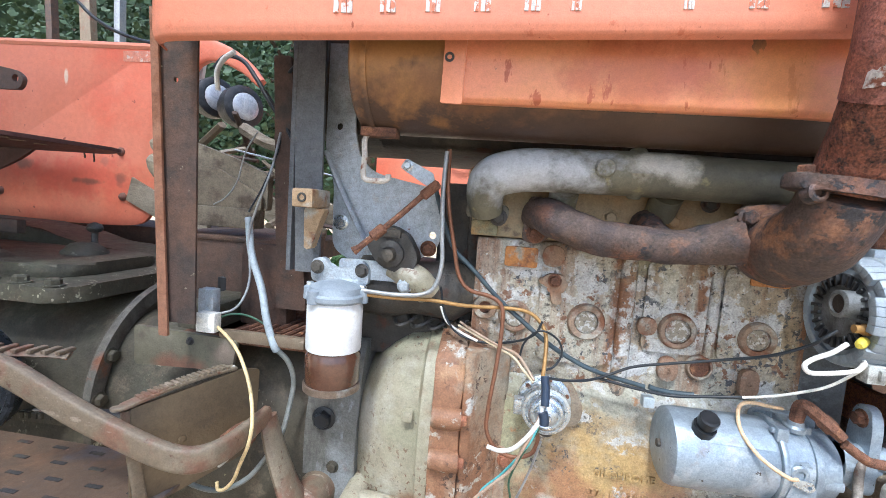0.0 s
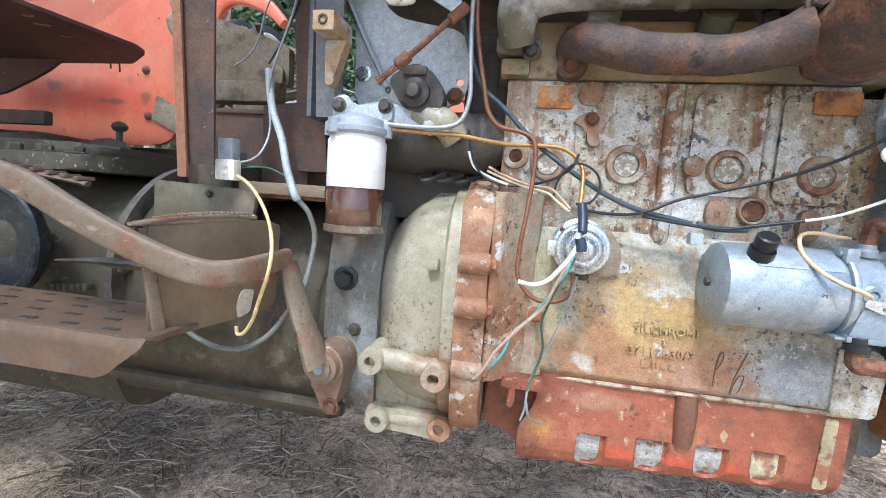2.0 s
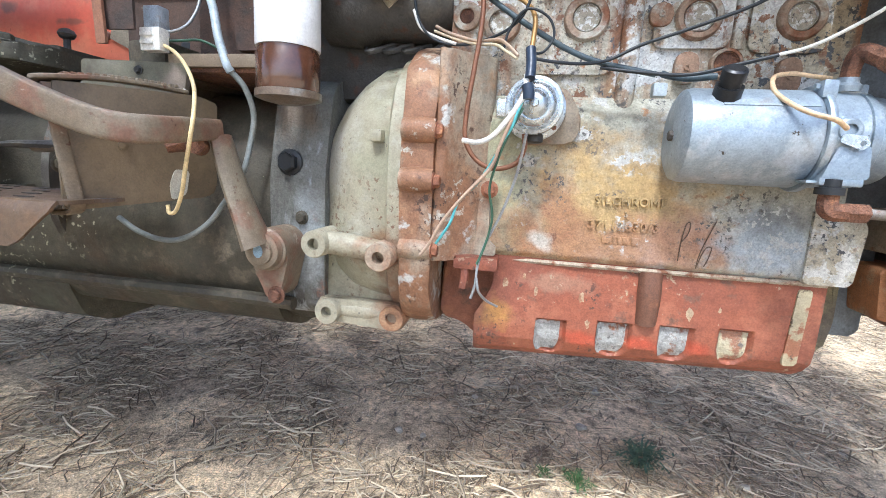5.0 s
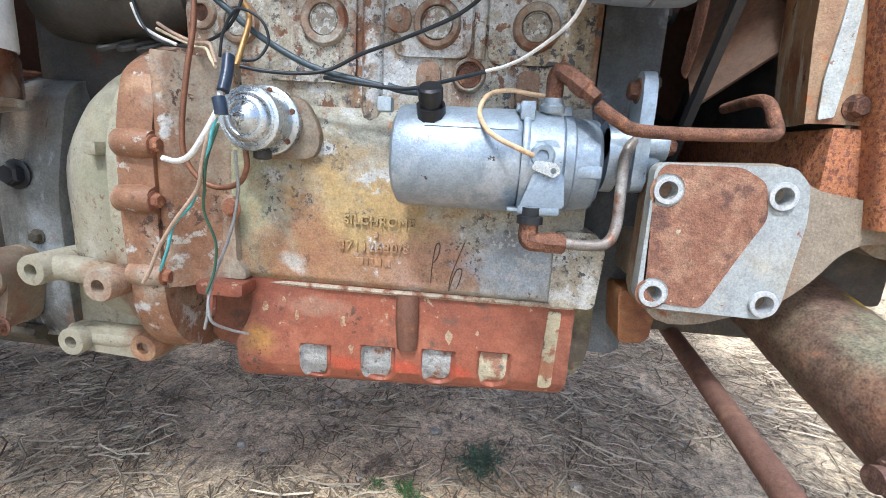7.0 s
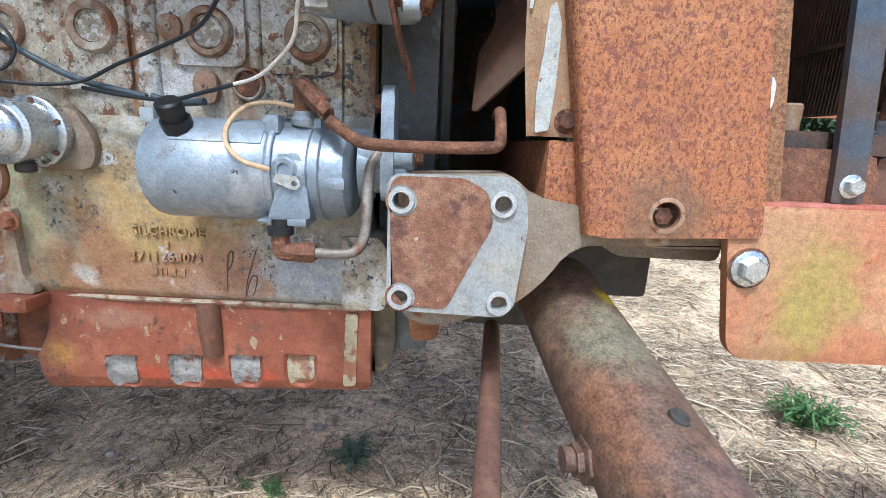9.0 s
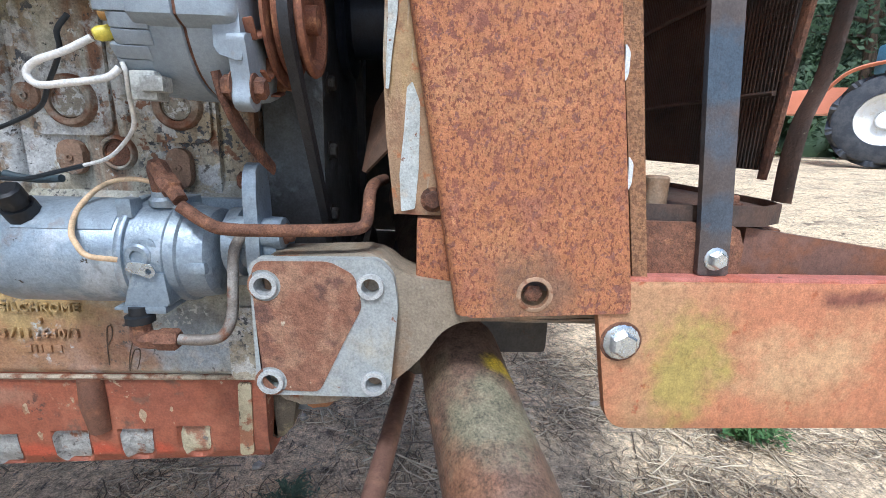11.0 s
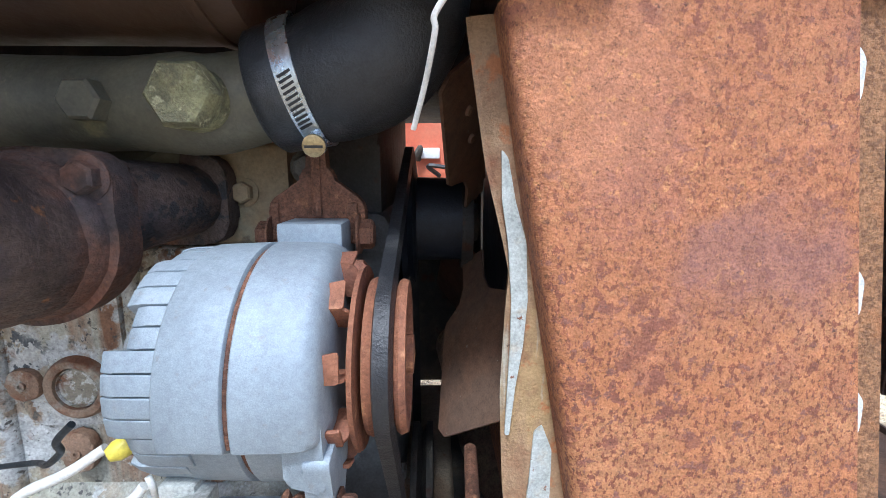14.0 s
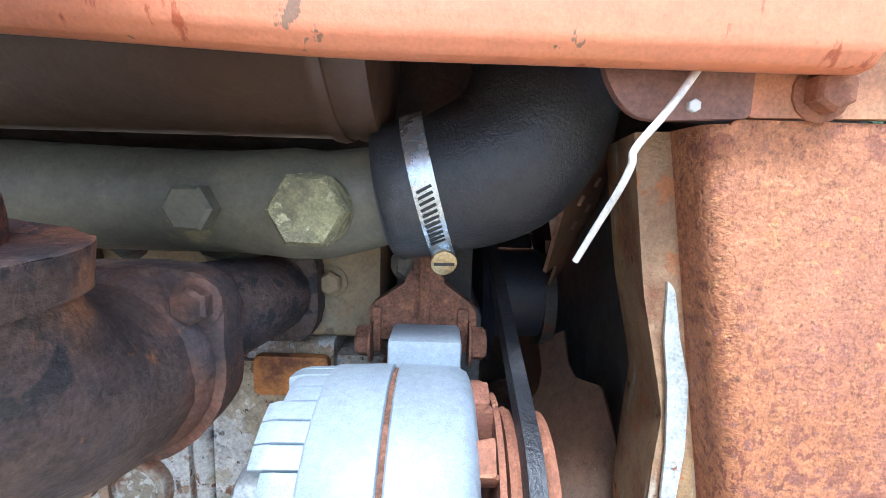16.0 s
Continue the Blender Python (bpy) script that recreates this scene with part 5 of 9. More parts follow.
lathe(b, (0.50, PY - 0.012, 0.700), (1, 0, 0), [(0, 0.016), (0.010, 0.0175), (0.046, 0.0155), (0.050, 0.0165), (0.056, 0.016), (0.058, 0.010)], 20)
nose = part("shaft_nose", b, m_silver, pump)
bolt(nose, (0.558, PY - 0.012, 0.700), (1, 0, 0), 0.008, m_rust)
b = BM()
slab(b, rounded([(-0.078, 0.655), (-0.078, 0.745), (-0.071, 0.770), (-0.046, 0.770), (-0.038, 0.74), (-0.034, 0.65)], 0.010), (0.524, -0.02, 0), (0, 1, 0), (0, 0, 1), 0.013, bevel=0.002)
mount = part("mounting_plate", b, m_silver, pump)
bolt(mount, (0.524, -0.078, 0.752), (-1, 0, 0), 0.009, m_rust)
bolt(mount, (0.538, -0.06, 0.69), (1, 0, 0), 0.009, m_silver)

# fittings and pipes of the pump
fit_up = thing("hydraulic_pipe", (0.45, -0.09, 0.73), "rusty steel pressure pipe with an elbow fitting", "pipe")
b = BM()
tube(b, [(0.478, -0.120, 0.732), (0.498, -0.122, 0.719), (0.515, -0.120, 0.712), (0.56, -0.118, 0.711), (0.62, -0.116, 0.713), (0.640, -0.110, 0.716), (0.643, -0.098, 0.729), (0.643, -0.086, 0.743), (0.644, -0.066, 0.750), (0.646, -0.03, 0.751), (0.648, 0.012, 0.750)], 0.0060, 14)
part("tube", b, m_rust, fit_up)
b = BM()
lathe(b, (0.443, -0.083, 0.727), (0, -0.1, 1), [(0, 0.0125), (0.006, 0.013), (0.009, 0.010), (0.014, 0.0095)], 18)
part("seat_ring", b, m_silver, fit_up)
b = BM()
tube(b, [(0.443, -0.084, 0.733), (0.443, -0.088, 0.757), (0.447, -0.094, 0.764), (0.462, -0.108, 0.752)], [0.008, 0.009, 0.009, 0.0085], 8, 4)
part("elbow", b, m_rust, fit_up, "rusty hexagonal elbow")
b = BM()
lathe(b, (0.458, -0.105, 0.755), (0.66, -0.45, -0.6), [(0, 0.0085), (0.003, 0.0100), (0.016, 0.0100), (0.018, 0.0078), (0.030, 0.007)], 6)
part("union_nut", b, m_rust, fit_up)

low = thing("hydraulic_pipe", (0.46, -0.1, 0.6), "dull steel return pipe with a rusty union", "pipe")
b = BM()
tube(b, [(0.462, -0.120, 0.602), (0.49, -0.120, 0.602), (0.505, -0.118, 0.607), (0.512, -0.112, 0.625), (0.513, -0.105, 0.665), (0.515, -0.10, 0.69), (0.525, -0.092, 0.705), (0.545, -0.082, 0.71)], 0.0054, 12)
part("tube", b, surf("return_pipe", (0.22, 0.19, 0.16), [((0.30, 0.28, 0.25), 30, 0.5, 0.6, 1), (RUST, 40, 0.56, 0.66, 2)], rough=0.5, metal=0.3), low)
b = BM()
lathe(b, (0.428, -0.118, 0.635), (0, 0, -1), [(0, 0.009), (0.008, 0.009), (0.009, 0.013), (0.016, 0.013)], 10)
part("hose_stub", b, m_cap, low)
b = BM()
tube(b, [(0.428, -0.118, 0.622), (0.428, -0.119, 0.608), (0.432, -0.120, 0.602), (0.45, -0.120, 0.602)], [0.009, 0.0098, 0.0098, 0.009], 8, 4)
lathe(b, (0.443, -0.120, 0.602), (1, 0, 0), [(0, 0.0095), (0.003, 0.0108), (0.018, 0.0108), (0.021, 0.0085)], 6)
part("union", b, m_rust, low)

# ---- fuel lift pump ----
lift = thing("fuel_lift_pump", (0.12, -0.05, 0.66), "zinc-plated round fuel lift pump with rusty screws", "pump")
LX, LZ = 0.122, 0.706
b = BM()
slab(b, rounded([(LX - 0.01, LZ - 0.045), (LX + 0.055, LZ - 0.04), (LX + 0.062, LZ - 0.01), (LX + 0.04, LZ + 0.03), (LX - 0.03, LZ + 0.03)], 0.012), (0, -0.02, 0), (1, 0, 0), (0, 0, 1), 0.012, bevel=0.002)
lathe(b, (LX, -0.03, LZ), (0, -1, 0), [(0, 0.03), (0.025, 0.03), (0.027, 0.02)], 24)
part("base", b, m_support, lift)
b = BM()
lathe(b, (LX, -0.030, LZ), (0, -1, 0), [(-0.004, 0.034), (0.002, 0.0385), (0.004, 0.0395), (0.0135, 0.0395), (0.015, 0.0375), (0.016, 0.031)], 44)
ring_f = part("clamp_flange", b, m_zinc, lift)
for k in range(6):
    a = radians(60 * k + 20)
    bolt(ring_f, (LX + 0.0345 * math.cos(a), -0.044, LZ + 0.0345 * math.sin(a)), (0, -1, 0), 0.0036, m_rust, washer=False)
b = BM()
lathe(b, (LX, -0.045, LZ), (0, -1, 0), [(0, 0.033), (0.026, 0.0325), (0.028, 0.0345), (0.034, 0.0350), (0.0365, 0.0340), (0.0375, 0.0300), (0.0365, 0.0285), (0.0375, 0.0270), (0.043, 0.0255), (0.047, 0.0215), (0.0475, 0.0190), (0.0465, 0.0175), (0.052, 0.0120), (0.0535, 0.0100), (0.0535, 0)], 48)
dome = part("diaphragm_housing", b, m_zinc, lift)
bolt(dome, (LX, -0.0985, LZ), (0, -1, 0), 0.0060, m_zinc)
b = BM()
box(b, (LX - 0.046, -0.072, LZ - 0.014), (LX - 0.028, -0.052, LZ + 0.008), 0.002)
part("side_plug", b, m_zinc, lift)
b = BM()
lathe(b, (LX + 0.004, -0.062, LZ - 0.026), (0, 0, -1), [(0, 0.008), (0.006, 0.008), (0.008, 0.010), (0.016, 0.010), (0.018, 0.007)], 12)
part("union", b, m_dark, lift)

# ---- fuel filter ----
FX, FY = -0.199, -0.087
filt = thing("fuel_filter", (FX, FY, 0.70), "fuel sediment filter with white can and brown glass bowl", "filter")
b = BM()
lathe(b, (FX, FY, 0.838), (0, 0, 1), [(0, 0.040), (0.004, 0.044), (0.010, 0.044), (0.013, 0.040), (0.022, 0.038), (0.026, 0.03), (0.03, 0.012)], 36)
for a in (0.1, 2.2, 4.2, 3.2):
    lathe(b, (FX + 0.04 * math.cos(a), FY + 0.04 * math.sin(a), 0.838), (0, 0, 1), [(0, 0.009), (0.018, 0.009), (0.02, 0.006)], 12)
fcap = part("filter_head", b, m_alu, filt)
for a in (0.1, 3.2):
    bolt(fcap, (FX + 0.04 * math.cos(a), FY + 0.04 * math.sin(a), 0.858), (0, 0, 1), 0.006, m_zinc, washer=False)
b = BM()
lathe(b, (FX, FY, 0.766), (0, 0, 1), [(0, 0.03), (0, 0.0405), (0.003, 0.041), (0.064, 0.041), (0.068, 0.0385), (0.072, 0.0385)], 40)
part("can", b, m_white, filt, "white-painted can")
b = BM()
lathe(b, (FX, FY, 0.712), (0, 0, 1), [(0, 0.03), (0, 0.039), (0.005, 0.0405), (0.046, 0.041), (0.050, 0.0385), (0.054, 0.0385)], 40)
part("glass_bowl", b, m_amber, filt, "dark amber glass bowl")
b = BM()
lathe(b, (FX, FY, 0.697), (0, 0, 1), [(0, 0.006), (0, 0.015), (0.004, 0.034), (0.007, 0.0425), (0.016, 0.0425), (0.017, 0.039)], 40)
part("bottom_cap", b, surf("filter_base", (0.20, 0.15, 0.11), [((0.3, 0.29, 0.26), 20, 0.5, 0.6, 1)], rough=0.4, metal=0.4), filt)
b = BM()
slab(b, rounded([(-0.245, 0.862), (-0.155, 0.862), (-0.155, 0.885), (-0.165, 0.90), (-0.18, 0.885), (-0.215, 0.885), (-0.225, 0.90), (-0.245, 0.895)], 0.006), (0, -0.062, 0), (1, 0, 0), (0, 0, 1), 0.012, bevel=0.002)
slab(b, rounded([(-0.215, 0.865), (-0.105, 0.865), (-0.105, 0.895), (-0.215, 0.895)], 0.006), (0, -0.03, 0), (1, 0, 0), (0, 0, 1), 0.008, holes=((-0.12, 0.88, 0.005),))
box(b, (-0.22, -0.075, 0.86), (-0.17, 0.03, 0.87), 0.003)
part("bracket", b, m_greyplate, filt)
for x in (-0.235, -0.165):
    bolt(filt, (x, -0.075, 0.884), (0, -1, 0), 0.008, m_dark)

# ---- alternator ----
AX, AY, AZ, AR = 0.463, -0.100, 0.894, 0.0695
alt = thing("alternator", (0.5, AY, 0.82), "grey aluminium alternator with a finned rear case", "alternator")
def case_radius(a, lobes):
    """The case swells towards its bolting ear on the near side and drops off sharply below it."""
    g = math.degrees(a) % 360
    if not lobes:
        return AR
    if 95 < g <= 193:
        return AR + 0.0070 * ((g - 95) / 98) ** 1.3
    if 193 < g < 200:
        return AR + 0.0070 - 0.0100 * (g - 193) / 7
    if 200 <= g < 230:
        return AR - 0.003 * (230 - g) / 30
    return AR


def case_shell(bm, profile, lobes, seg=144):
    rings = []
    for x, dr in profile:
        rings.append([bm.verts.new((x, AY + (case_radius(2 * math.pi * k / seg, lobes) + dr) * math.cos(2 * math.pi * k / seg), AZ + (case_radius(2 * math.pi * k / seg, lobes) + dr) * math.sin(2 * math.pi * k / seg))) for k in range(seg)])
    for p, q in zip(rings, rings[1:]):
        for k in range(seg):
            bm.faces.new((p[k], p[(k + 1) % seg], q[(k + 1) % seg], q[k]))
    bm.faces.new(rings[0]), bm.faces.new(rings[-1][::-1])
REAR_LOBES = ((-0.0745, -0.02, -0.014, 0.016), (-0.034, 0.03, 0.03, 0.0765), (0.0, 0.074, -0.02, 0.016))
b = BM()
case_shell(b, [(0.482, -0.006), (0.4835, -0.0012), (0.485, 0), (0.5158, 0.0012), (0.5166, 0.0002), (0.5168, -0.006)], REAR_LOBES)
rear = part("rear_case", b, m_alu, alt)
b = BM()
case_shell(b, [(0.5192, -0.006), (0.5194, 0.0002), (0.5204, 0.0014), (0.5400, 0.0012), (0.5520, 0.0002), (0.5572, -0.0022), (0.5602, -0.0080), (0.5618, -0.020)], REAR_LOBES)
box(b, (0.511, -0.074, 0.935), (0.5545, -0.030, 0.9735), 0.003)
# ear of the adjusting strap
slab(b, rounded([(-0.171, 0.868), (-0.163, 0.835), (-0.168, 0.818), (-0.150, 0.812), (-0.128, 0.845), (-0.125, 0.875)], 0.006), (0.550, 0, 0), (0, 1, 0), (0, 0, 1), 0.014, bevel=0.002)
slab(b, rounded([(0.5405, -0.040), (0.561, -0.046), (0.560, -0.006), (0.5405, -0.004)], 0.004), (0, AY - AR + 0.012, AZ), (1, 0, 0), (0, 0, 1), 0.0105, bevel=0.002)
front = part("front_case", b, m_alu, alt)
bolt(front, (0.550, -0.157, 0.831), (-1, 0, 0), 0.0095, m_rust)
bolt(front, (0.5645, -0.157, 0.831), (1, 0, 0), 0.0085, m_rust)
b = BM()
case_shell(b, [(0.514, -0.0012), (0.522, -0.0012)], REAR_LOBES)
part("stator_gap", b, m_rust, alt, "rusty stator laminations in the gap")
b = BM()
lathe(b, (AX + 0.003, AY, AZ), (1, 0, 0), [(0, 0.02), (0, AR - 0.018), (0.003, AR - 0.009), (0.006, AR - 0.0055), (0.032, AR - 0.0030)], 64)
part("rear_barrel", b, m_alu, alt)
b = BM()
lathe(b, (AX + 0.001, AY, AZ), (1, 0, 0), [(0, 0.02), (0, AR - 0.022), (0.003, AR - 0.022)], 48)
part("end_plate", b, surf("end_plate", (0.20, 0.21, 0.22), [((0.10, 0.10, 0.10), 30, 0.45, 0.6, 1)], rough=0.5, metal=0.4), alt)
b = BM()
slab(b, rounded([(0.0, -0.006), (0.030, -0.006), (0.030, 0.0078), (0.006, 0.0066), (0.0, 0.0050)], 0.0012, 2), (0, 0.0052, 0), (1, 0, 0), (0, 0, 1), 0.0104, bevel=0.0009)
fin_me = finish(b, "fin", m_alu)
for k in range(38):
    a = radians(k * 360 / 38 + 3)
    # turned from straight up towards the near side; the blocks of fins step back in turn
    g = math.degrees(a) % 360
    back = 0.005 if 18 < g < 50 else 0.011 if g < 62 else 0.0 if g < 99 else 0.008 if g < 122 else 0.003 if g < 160 else 0.007
    again("fin", fin_me, rear, Matrix.Translation((AX - 0.008 + back, AY, AZ)) @ Matrix.Rotation(a, 4, "X") @ Matrix.Translation((0, 0, AR - 0.0085)))
b = BM()
box(b, (-0.0025, -0.002, -0.007), (0.0025, 0.002, 0.007), 0.0008)
slot_a = finish(b, "vent_slot", m_black)
for k in range(24):
    again("vent_slot", slot_a, rear, Matrix.Translation((AX - 0.001, AY, AZ)) @ Matrix.Rotation(radians(k * 15), 4, "X") @ Matrix.Translation((0, 0, AR - 0.030)))
b = BM()
lathe(b, (AX + 0.002, AY - 0.02, AZ + 0.012), (-1, 0, 0), [(0, 0.017), (0.018, 0.017), (0.020, 0.014), (0.020, 0.012), (0.017, 0.0115)], 20, False)
boss = part("bearing_boss", b, surf("boss_grey", (0.22, 0.23, 0.23), rough=0.5, metal=0.3), rear)
b = BM()
lathe(b, (AX - 0.014, AY - 0.02, AZ + 0.012), (-1, 0, 0), [(0, 0.0118), (0.001, 0.0118), (0.001, 0)], 20, False)
part("rusty_cup", b, m_brown, boss)
b = BM()
lathe(b, (AX + 0.002, AY - 0.046, AZ - 0.012), (-1, 0, 0), [(0, 0.007), (0.006, 0.007), (0.008, 0.005), (0.016, 0.005)], 10)
post = part("output_stud", b, m_w_brass, rear)
b = BM()
lathe(b, (AX - 0.001, AY - 0.047, AZ - 0.024), (-0.75, -0.6, -0.3), [(0, 0.004), (0.003, 0.0055), (0.014, 0.0055), (0.018, 0.0035)], 12)
part("terminal_boot", b, m_yellow, rear, "yellow terminal boot")
b = BM()
box(b, (AX + 0.004, AY - 0.052, AZ - 0.074), (AX + 0.024, AY - 0.034, AZ - 0.052), 0.002)
box(b, (AX + 0.014, AY - 0.057, AZ - 0.068), (AX + 0.032, AY - 0.042, AZ - 0.056), 0.002)
part("plug_socket", b, surf("socket_grey", (0.42, 0.43, 0.40), [((0.25, 0.25, 0.23), 60, 0.5, 0.6, 1)], rough=0.5), rear)

pul = BM()
lathe(pul, (0.576, AY, AZ), (1, 0, 0), [(0, 0.018), (0.0, 0.047), (0.003, 0.0485), (0.0055, 0.047), (0.010, 0.034), (0.012, 0.034), (0.0175, 0.046), (0.020, 0.0475), (0.0235, 0.046), (0.0235, 0.040), (0.016, 0.034), (0.016, 0.012), (0.026, 0.012), (0.027, 0.0)], 40)
part("pulley", pul, m_pulley, alt, "rusty grooved drive pulley")
b = BM()
lathe(b, (0.570, AY, AZ), (1, 0, 0), [(0, 0.022), (0.0, 0.055), (0.003, 0.056), (0.004, 0.022)], 36)
af = part("fan_disc", b, m_pulley, alt)
b = BM()
slab(b, rounded([(-0.014, -0.008), (0.006, -0.010), (0.006, 0.008), (0.002, 0.012), (-0.010, 0.009), (-0.014, 0.003)], 0.0015, 2), (0, 0.0012, 0.049), (1, 0, 0), (0, 0, 1), 0.0024, bevel=0.0006)
slab(b, rounded([(-0.013, -0.001), (0.004, -0.001), (0.004, 0.016), (-0.010, 0.013)], 0.002, 2), (0, 0, 0.0595), (1, 0, 0), (0, 1, 0.12), 0.0022, bevel=0.0006)
vane_me = finish(b, "fan_vane", m_pulley)
for k in range(10):
    again("fan_vane", vane_me, af, Matrix.Translation((0.564, AY, AZ)) @ Matrix.Rotation(radians(36 * k + 8), 4, "X"))

# mounting bracket and adjusting strap
br = thing("alternator_bracket", (0.53, -0.03, 0.97), "rusty forked alternator mounting bracket", "bracket")
b = BM()
slab(b, rounded([(-0.034, 0.963), (-0.036, 0.985), (-0.018, 0.997), (-0.008, 1.004), (-0.006, 1.03), (0.006, 1.03), (0.008, 1.004), (0.018, 0.997), (0.034, 0.985), (0.034, 0.963)], 0.006), (0.531, -0.030, 0), (1, 0, 0), (0, 0, 1), 0.012, bevel=0.002)
tube(b, [(0.531, -0.045, 0.975), (0.531, -0.043, 0.995), (0.531, -0.042, 1.02)], 0.0035, 6)
box(b, (0.498, -0.045, 0.955), (0.5035, -0.02, 0.985), 0.002)
box(b, (0.5525, -0.045, 0.955), (0.560, -0.02, 0.985), 0.002)
part("fork", b, m_rust, br)
bolt(br, (0.560, -0.043, 0.962), (1, 0, 0), 0.011, m_rust)
bolt(br, (0.498, -0.043, 0.962), (-1, 0, 0), 0.010, m_rust)
b = BM()
tube(b, [(0.538, -0.163, 0.842), (0.541, -0.158, 0.824), (0.546, -0.142, 0.800), (0.551, -0.122, 0.782), (0.556, -0.100, 0.766)], [0.007, 0.009, 0.0095, 0.009, 0.007], 14, flat=0.32)
single("adjusting_strap", b, m_rust, "short rusty alternator adjusting strap", "strap", at=(0.54, -0.16, 0.83))

# fan belt
b = BM()
loop, (y1, z1, r1), (y2, z2, r2), (y3, z3, r3) = [], (AY, AZ, 0.047), (0.15, 0.952, 0.074), (0.19, 0.56, 0.093)
def arc(y, z, r, a0, a1, n=14):
    return [Vector((0.5872, y + r * math.cos(radians(a0 + (a1 - a0) * i / n)), z + r * math.sin(radians(a0 + (a1 - a0) * i / n)))) for i in range(n + 1)]
loop = arc(y1, z1, r1, 222, 106) + arc(y2, z2, r2, 106, 0) + arc(y3, z3, r3, 0, -138)
loop.append(loop[0])
dense = []
for p, q in zip(loop, loop[1:]):
    n = max(1, int((q - p).length / 0.02))
    dense += [p.lerp(q, i / n) for i in range(n)]
vs = []
for i, p in enumerate(dense):
    d = (dense[(i + 1) % len(dense)] - dense[i - 1]).normalized()
    o = d.cross(Vector((1, 0, 0))).normalized()
    vs.append([b.verts.new(p + Vector((w, 0, 0)) + o * h) for w, h in ((-0.0060, 0), (0.0060, 0), (0.0042, -0.008), (-0.0042, -0.008))])
for i in range(len(vs)):
    p, q = vs[i], vs[(i + 1) % len(vs)]
    for k in range(4):
        b.faces.new((p[k], p[(k + 1) % 4], q[(k + 1) % 4], q[k]))
single("fan_belt", b, m_black, "worn black rubber fan belt round the pulleys", "belt", at=(0.587, -0.1, 0.888))

# ---- coolant manifold and radiator hose ----
man = thing("coolant_manifold", (0.25, -0.05, 1.02), "cast coolant pipe with worn grey paint along the cylinder head", "pipe")
b = BM()
tube(b, [(0.012, -0.03, 0.985), (0.008, -0.045, 1.01), (0.018, -0.055, 1.035), (0.06, -0.058, 1.048), (0.14, -0.058, 1.051), (0.25, -0.058, 1.052), (0.36, -0.058, 1.050), (0.42, -0.058, 1.050), (0.455, -0.058, 1.050), (0.475, -0.058, 1.050), (0.505, -0.058, 1.056), (0.525, -0.058, 1.060)],
     [0.024, 0.028, 0.031, 0.031, 0.031, 0.031, 0.030, 0.0295, 0.0325, 0.0315, 0.029, 0.029], 24)
part("pipe_body", b, m_man, man, angle=60)
b = BM()
slab(b, rounded([(-0.02, 0.975), (0.045, 0.975), (0.045, 0.995), (0.02, 1.0), (-0.02, 1.0)], 0.006), (0, 0.01, 0), (1, 0, 0), (0, 0, 1), 0.03, bevel=0.003)
part("end_flange", b, m_man, man)
for x in (0.125, 0.27, 0.4):
    b = BM()
    tube(b, [(x, -0.03, 1.03), (x, -0.012, 1.015), (x, 0.004, 1.0)], 0.022, 12)
    part("branch", b, m_man, man)
b = BM()
tube(b, [(0.215, -0.055, 1.018), (0.215, -0.06, 1.05), (0.215, -0.055, 1.086)], [0.008, 0.034, 0.010], 10)
part("cast_collar", b, m_man, man)
b = BM()
lathe(b, (0.167, -0.082, 1.055), (0, -1, 0), [(0, 0.014), (0.009, 0.0135), (0.011, 0.011)], 20)
part("blank_plug", b, m_man, man)
b = BM()
lathe(b, (0.475, -0.085, 1.049), (0, -1, 0.02), [(0, 0.019), (0.012, 0.019)], 20)
lathe(b, (0.475, -0.095, 1.049), (0, -1, 0.02), [(0, 0.020), (0.012, 0.020), (0.015, 0.0175)], 6)
part("hex_plug", b, surf("mossy", (0.26, 0.25, 0.13), [((0.15, 0.14, 0.08), 60, 0.45, 0.6, 1), ((0.42, 0.40, 0.24), 120, 0.6, 0.67, 2)], rough=0.85, bump=0.7), man)
b = BM()
lathe(b, (0.412, -0.085, 1.048), (0, -1, 0), [(0, 0.013), (0.012, 0.013), (0.014, 0.011)], 6)
part("hex_plug", b, m_man, man)
bolt(man, (-0.008, -0.035, 1.04), (0, -1, 0), 0.009, m_flange)
for x, z in ((0.03, 0.978), (0.33, 1.02), (0.52, 1.01)):
    bolt(man, (x, -0.022, z), (0, -1, 0), 0.010, m_dark)

hose = thing("radiator_hose", (0.56, -0.06, 1.05), "bent black rubber radiator hose with a cracked skin", "hose")
b = BM()
tube(b, [(0.508, -0.060, 1.058), (0.530, -0.061, 1.0625), (0.553, -0.062, 1.068), (0.577, -0.062, 1.080), (0.593, -0.060, 1.104), (0.598, -0.057, 1.14), (0.600, -0.055, 1.22)], [0.037, 0.038, 0.0415, 0.0435, 0.0435, 0.042, 0.041], 40)
part("rubber", b, m_hose, hose, angle=70)
b = BM()
lathe(b, (0.5085, -0.0600, 1.0570), (1, -0.03, 0.24), [(0, 0.030), (0, 0.0375), (0.002, 0.0392), (0.018, 0.0400), (0.021, 0.0388)], 40, False)
part("end_cuff", b, m_hose, hose)
cl = thing("hose_clamp", (0.53, -0.06, 1.05), "steel worm-drive hose clamp", "clamp")
CN = Vector((1, -0.03, 0.27)).normalized()
CC = Vector((0.5320, -0.0605, 1.0630))
b = BM()
lathe(b, CC - CN * 0.006, CN, [(0, 0.0395), (0, 0.0408), (0.0125, 0.0420), (0.0125, 0.0400)], 48, False)
band = part("band", b, m_zinc, cl)
down = Vector((0, -1, 0)) - CN * Vector((0, -1, 0)).dot(CN)
down.normalize()
side_c = CN.cross(down)
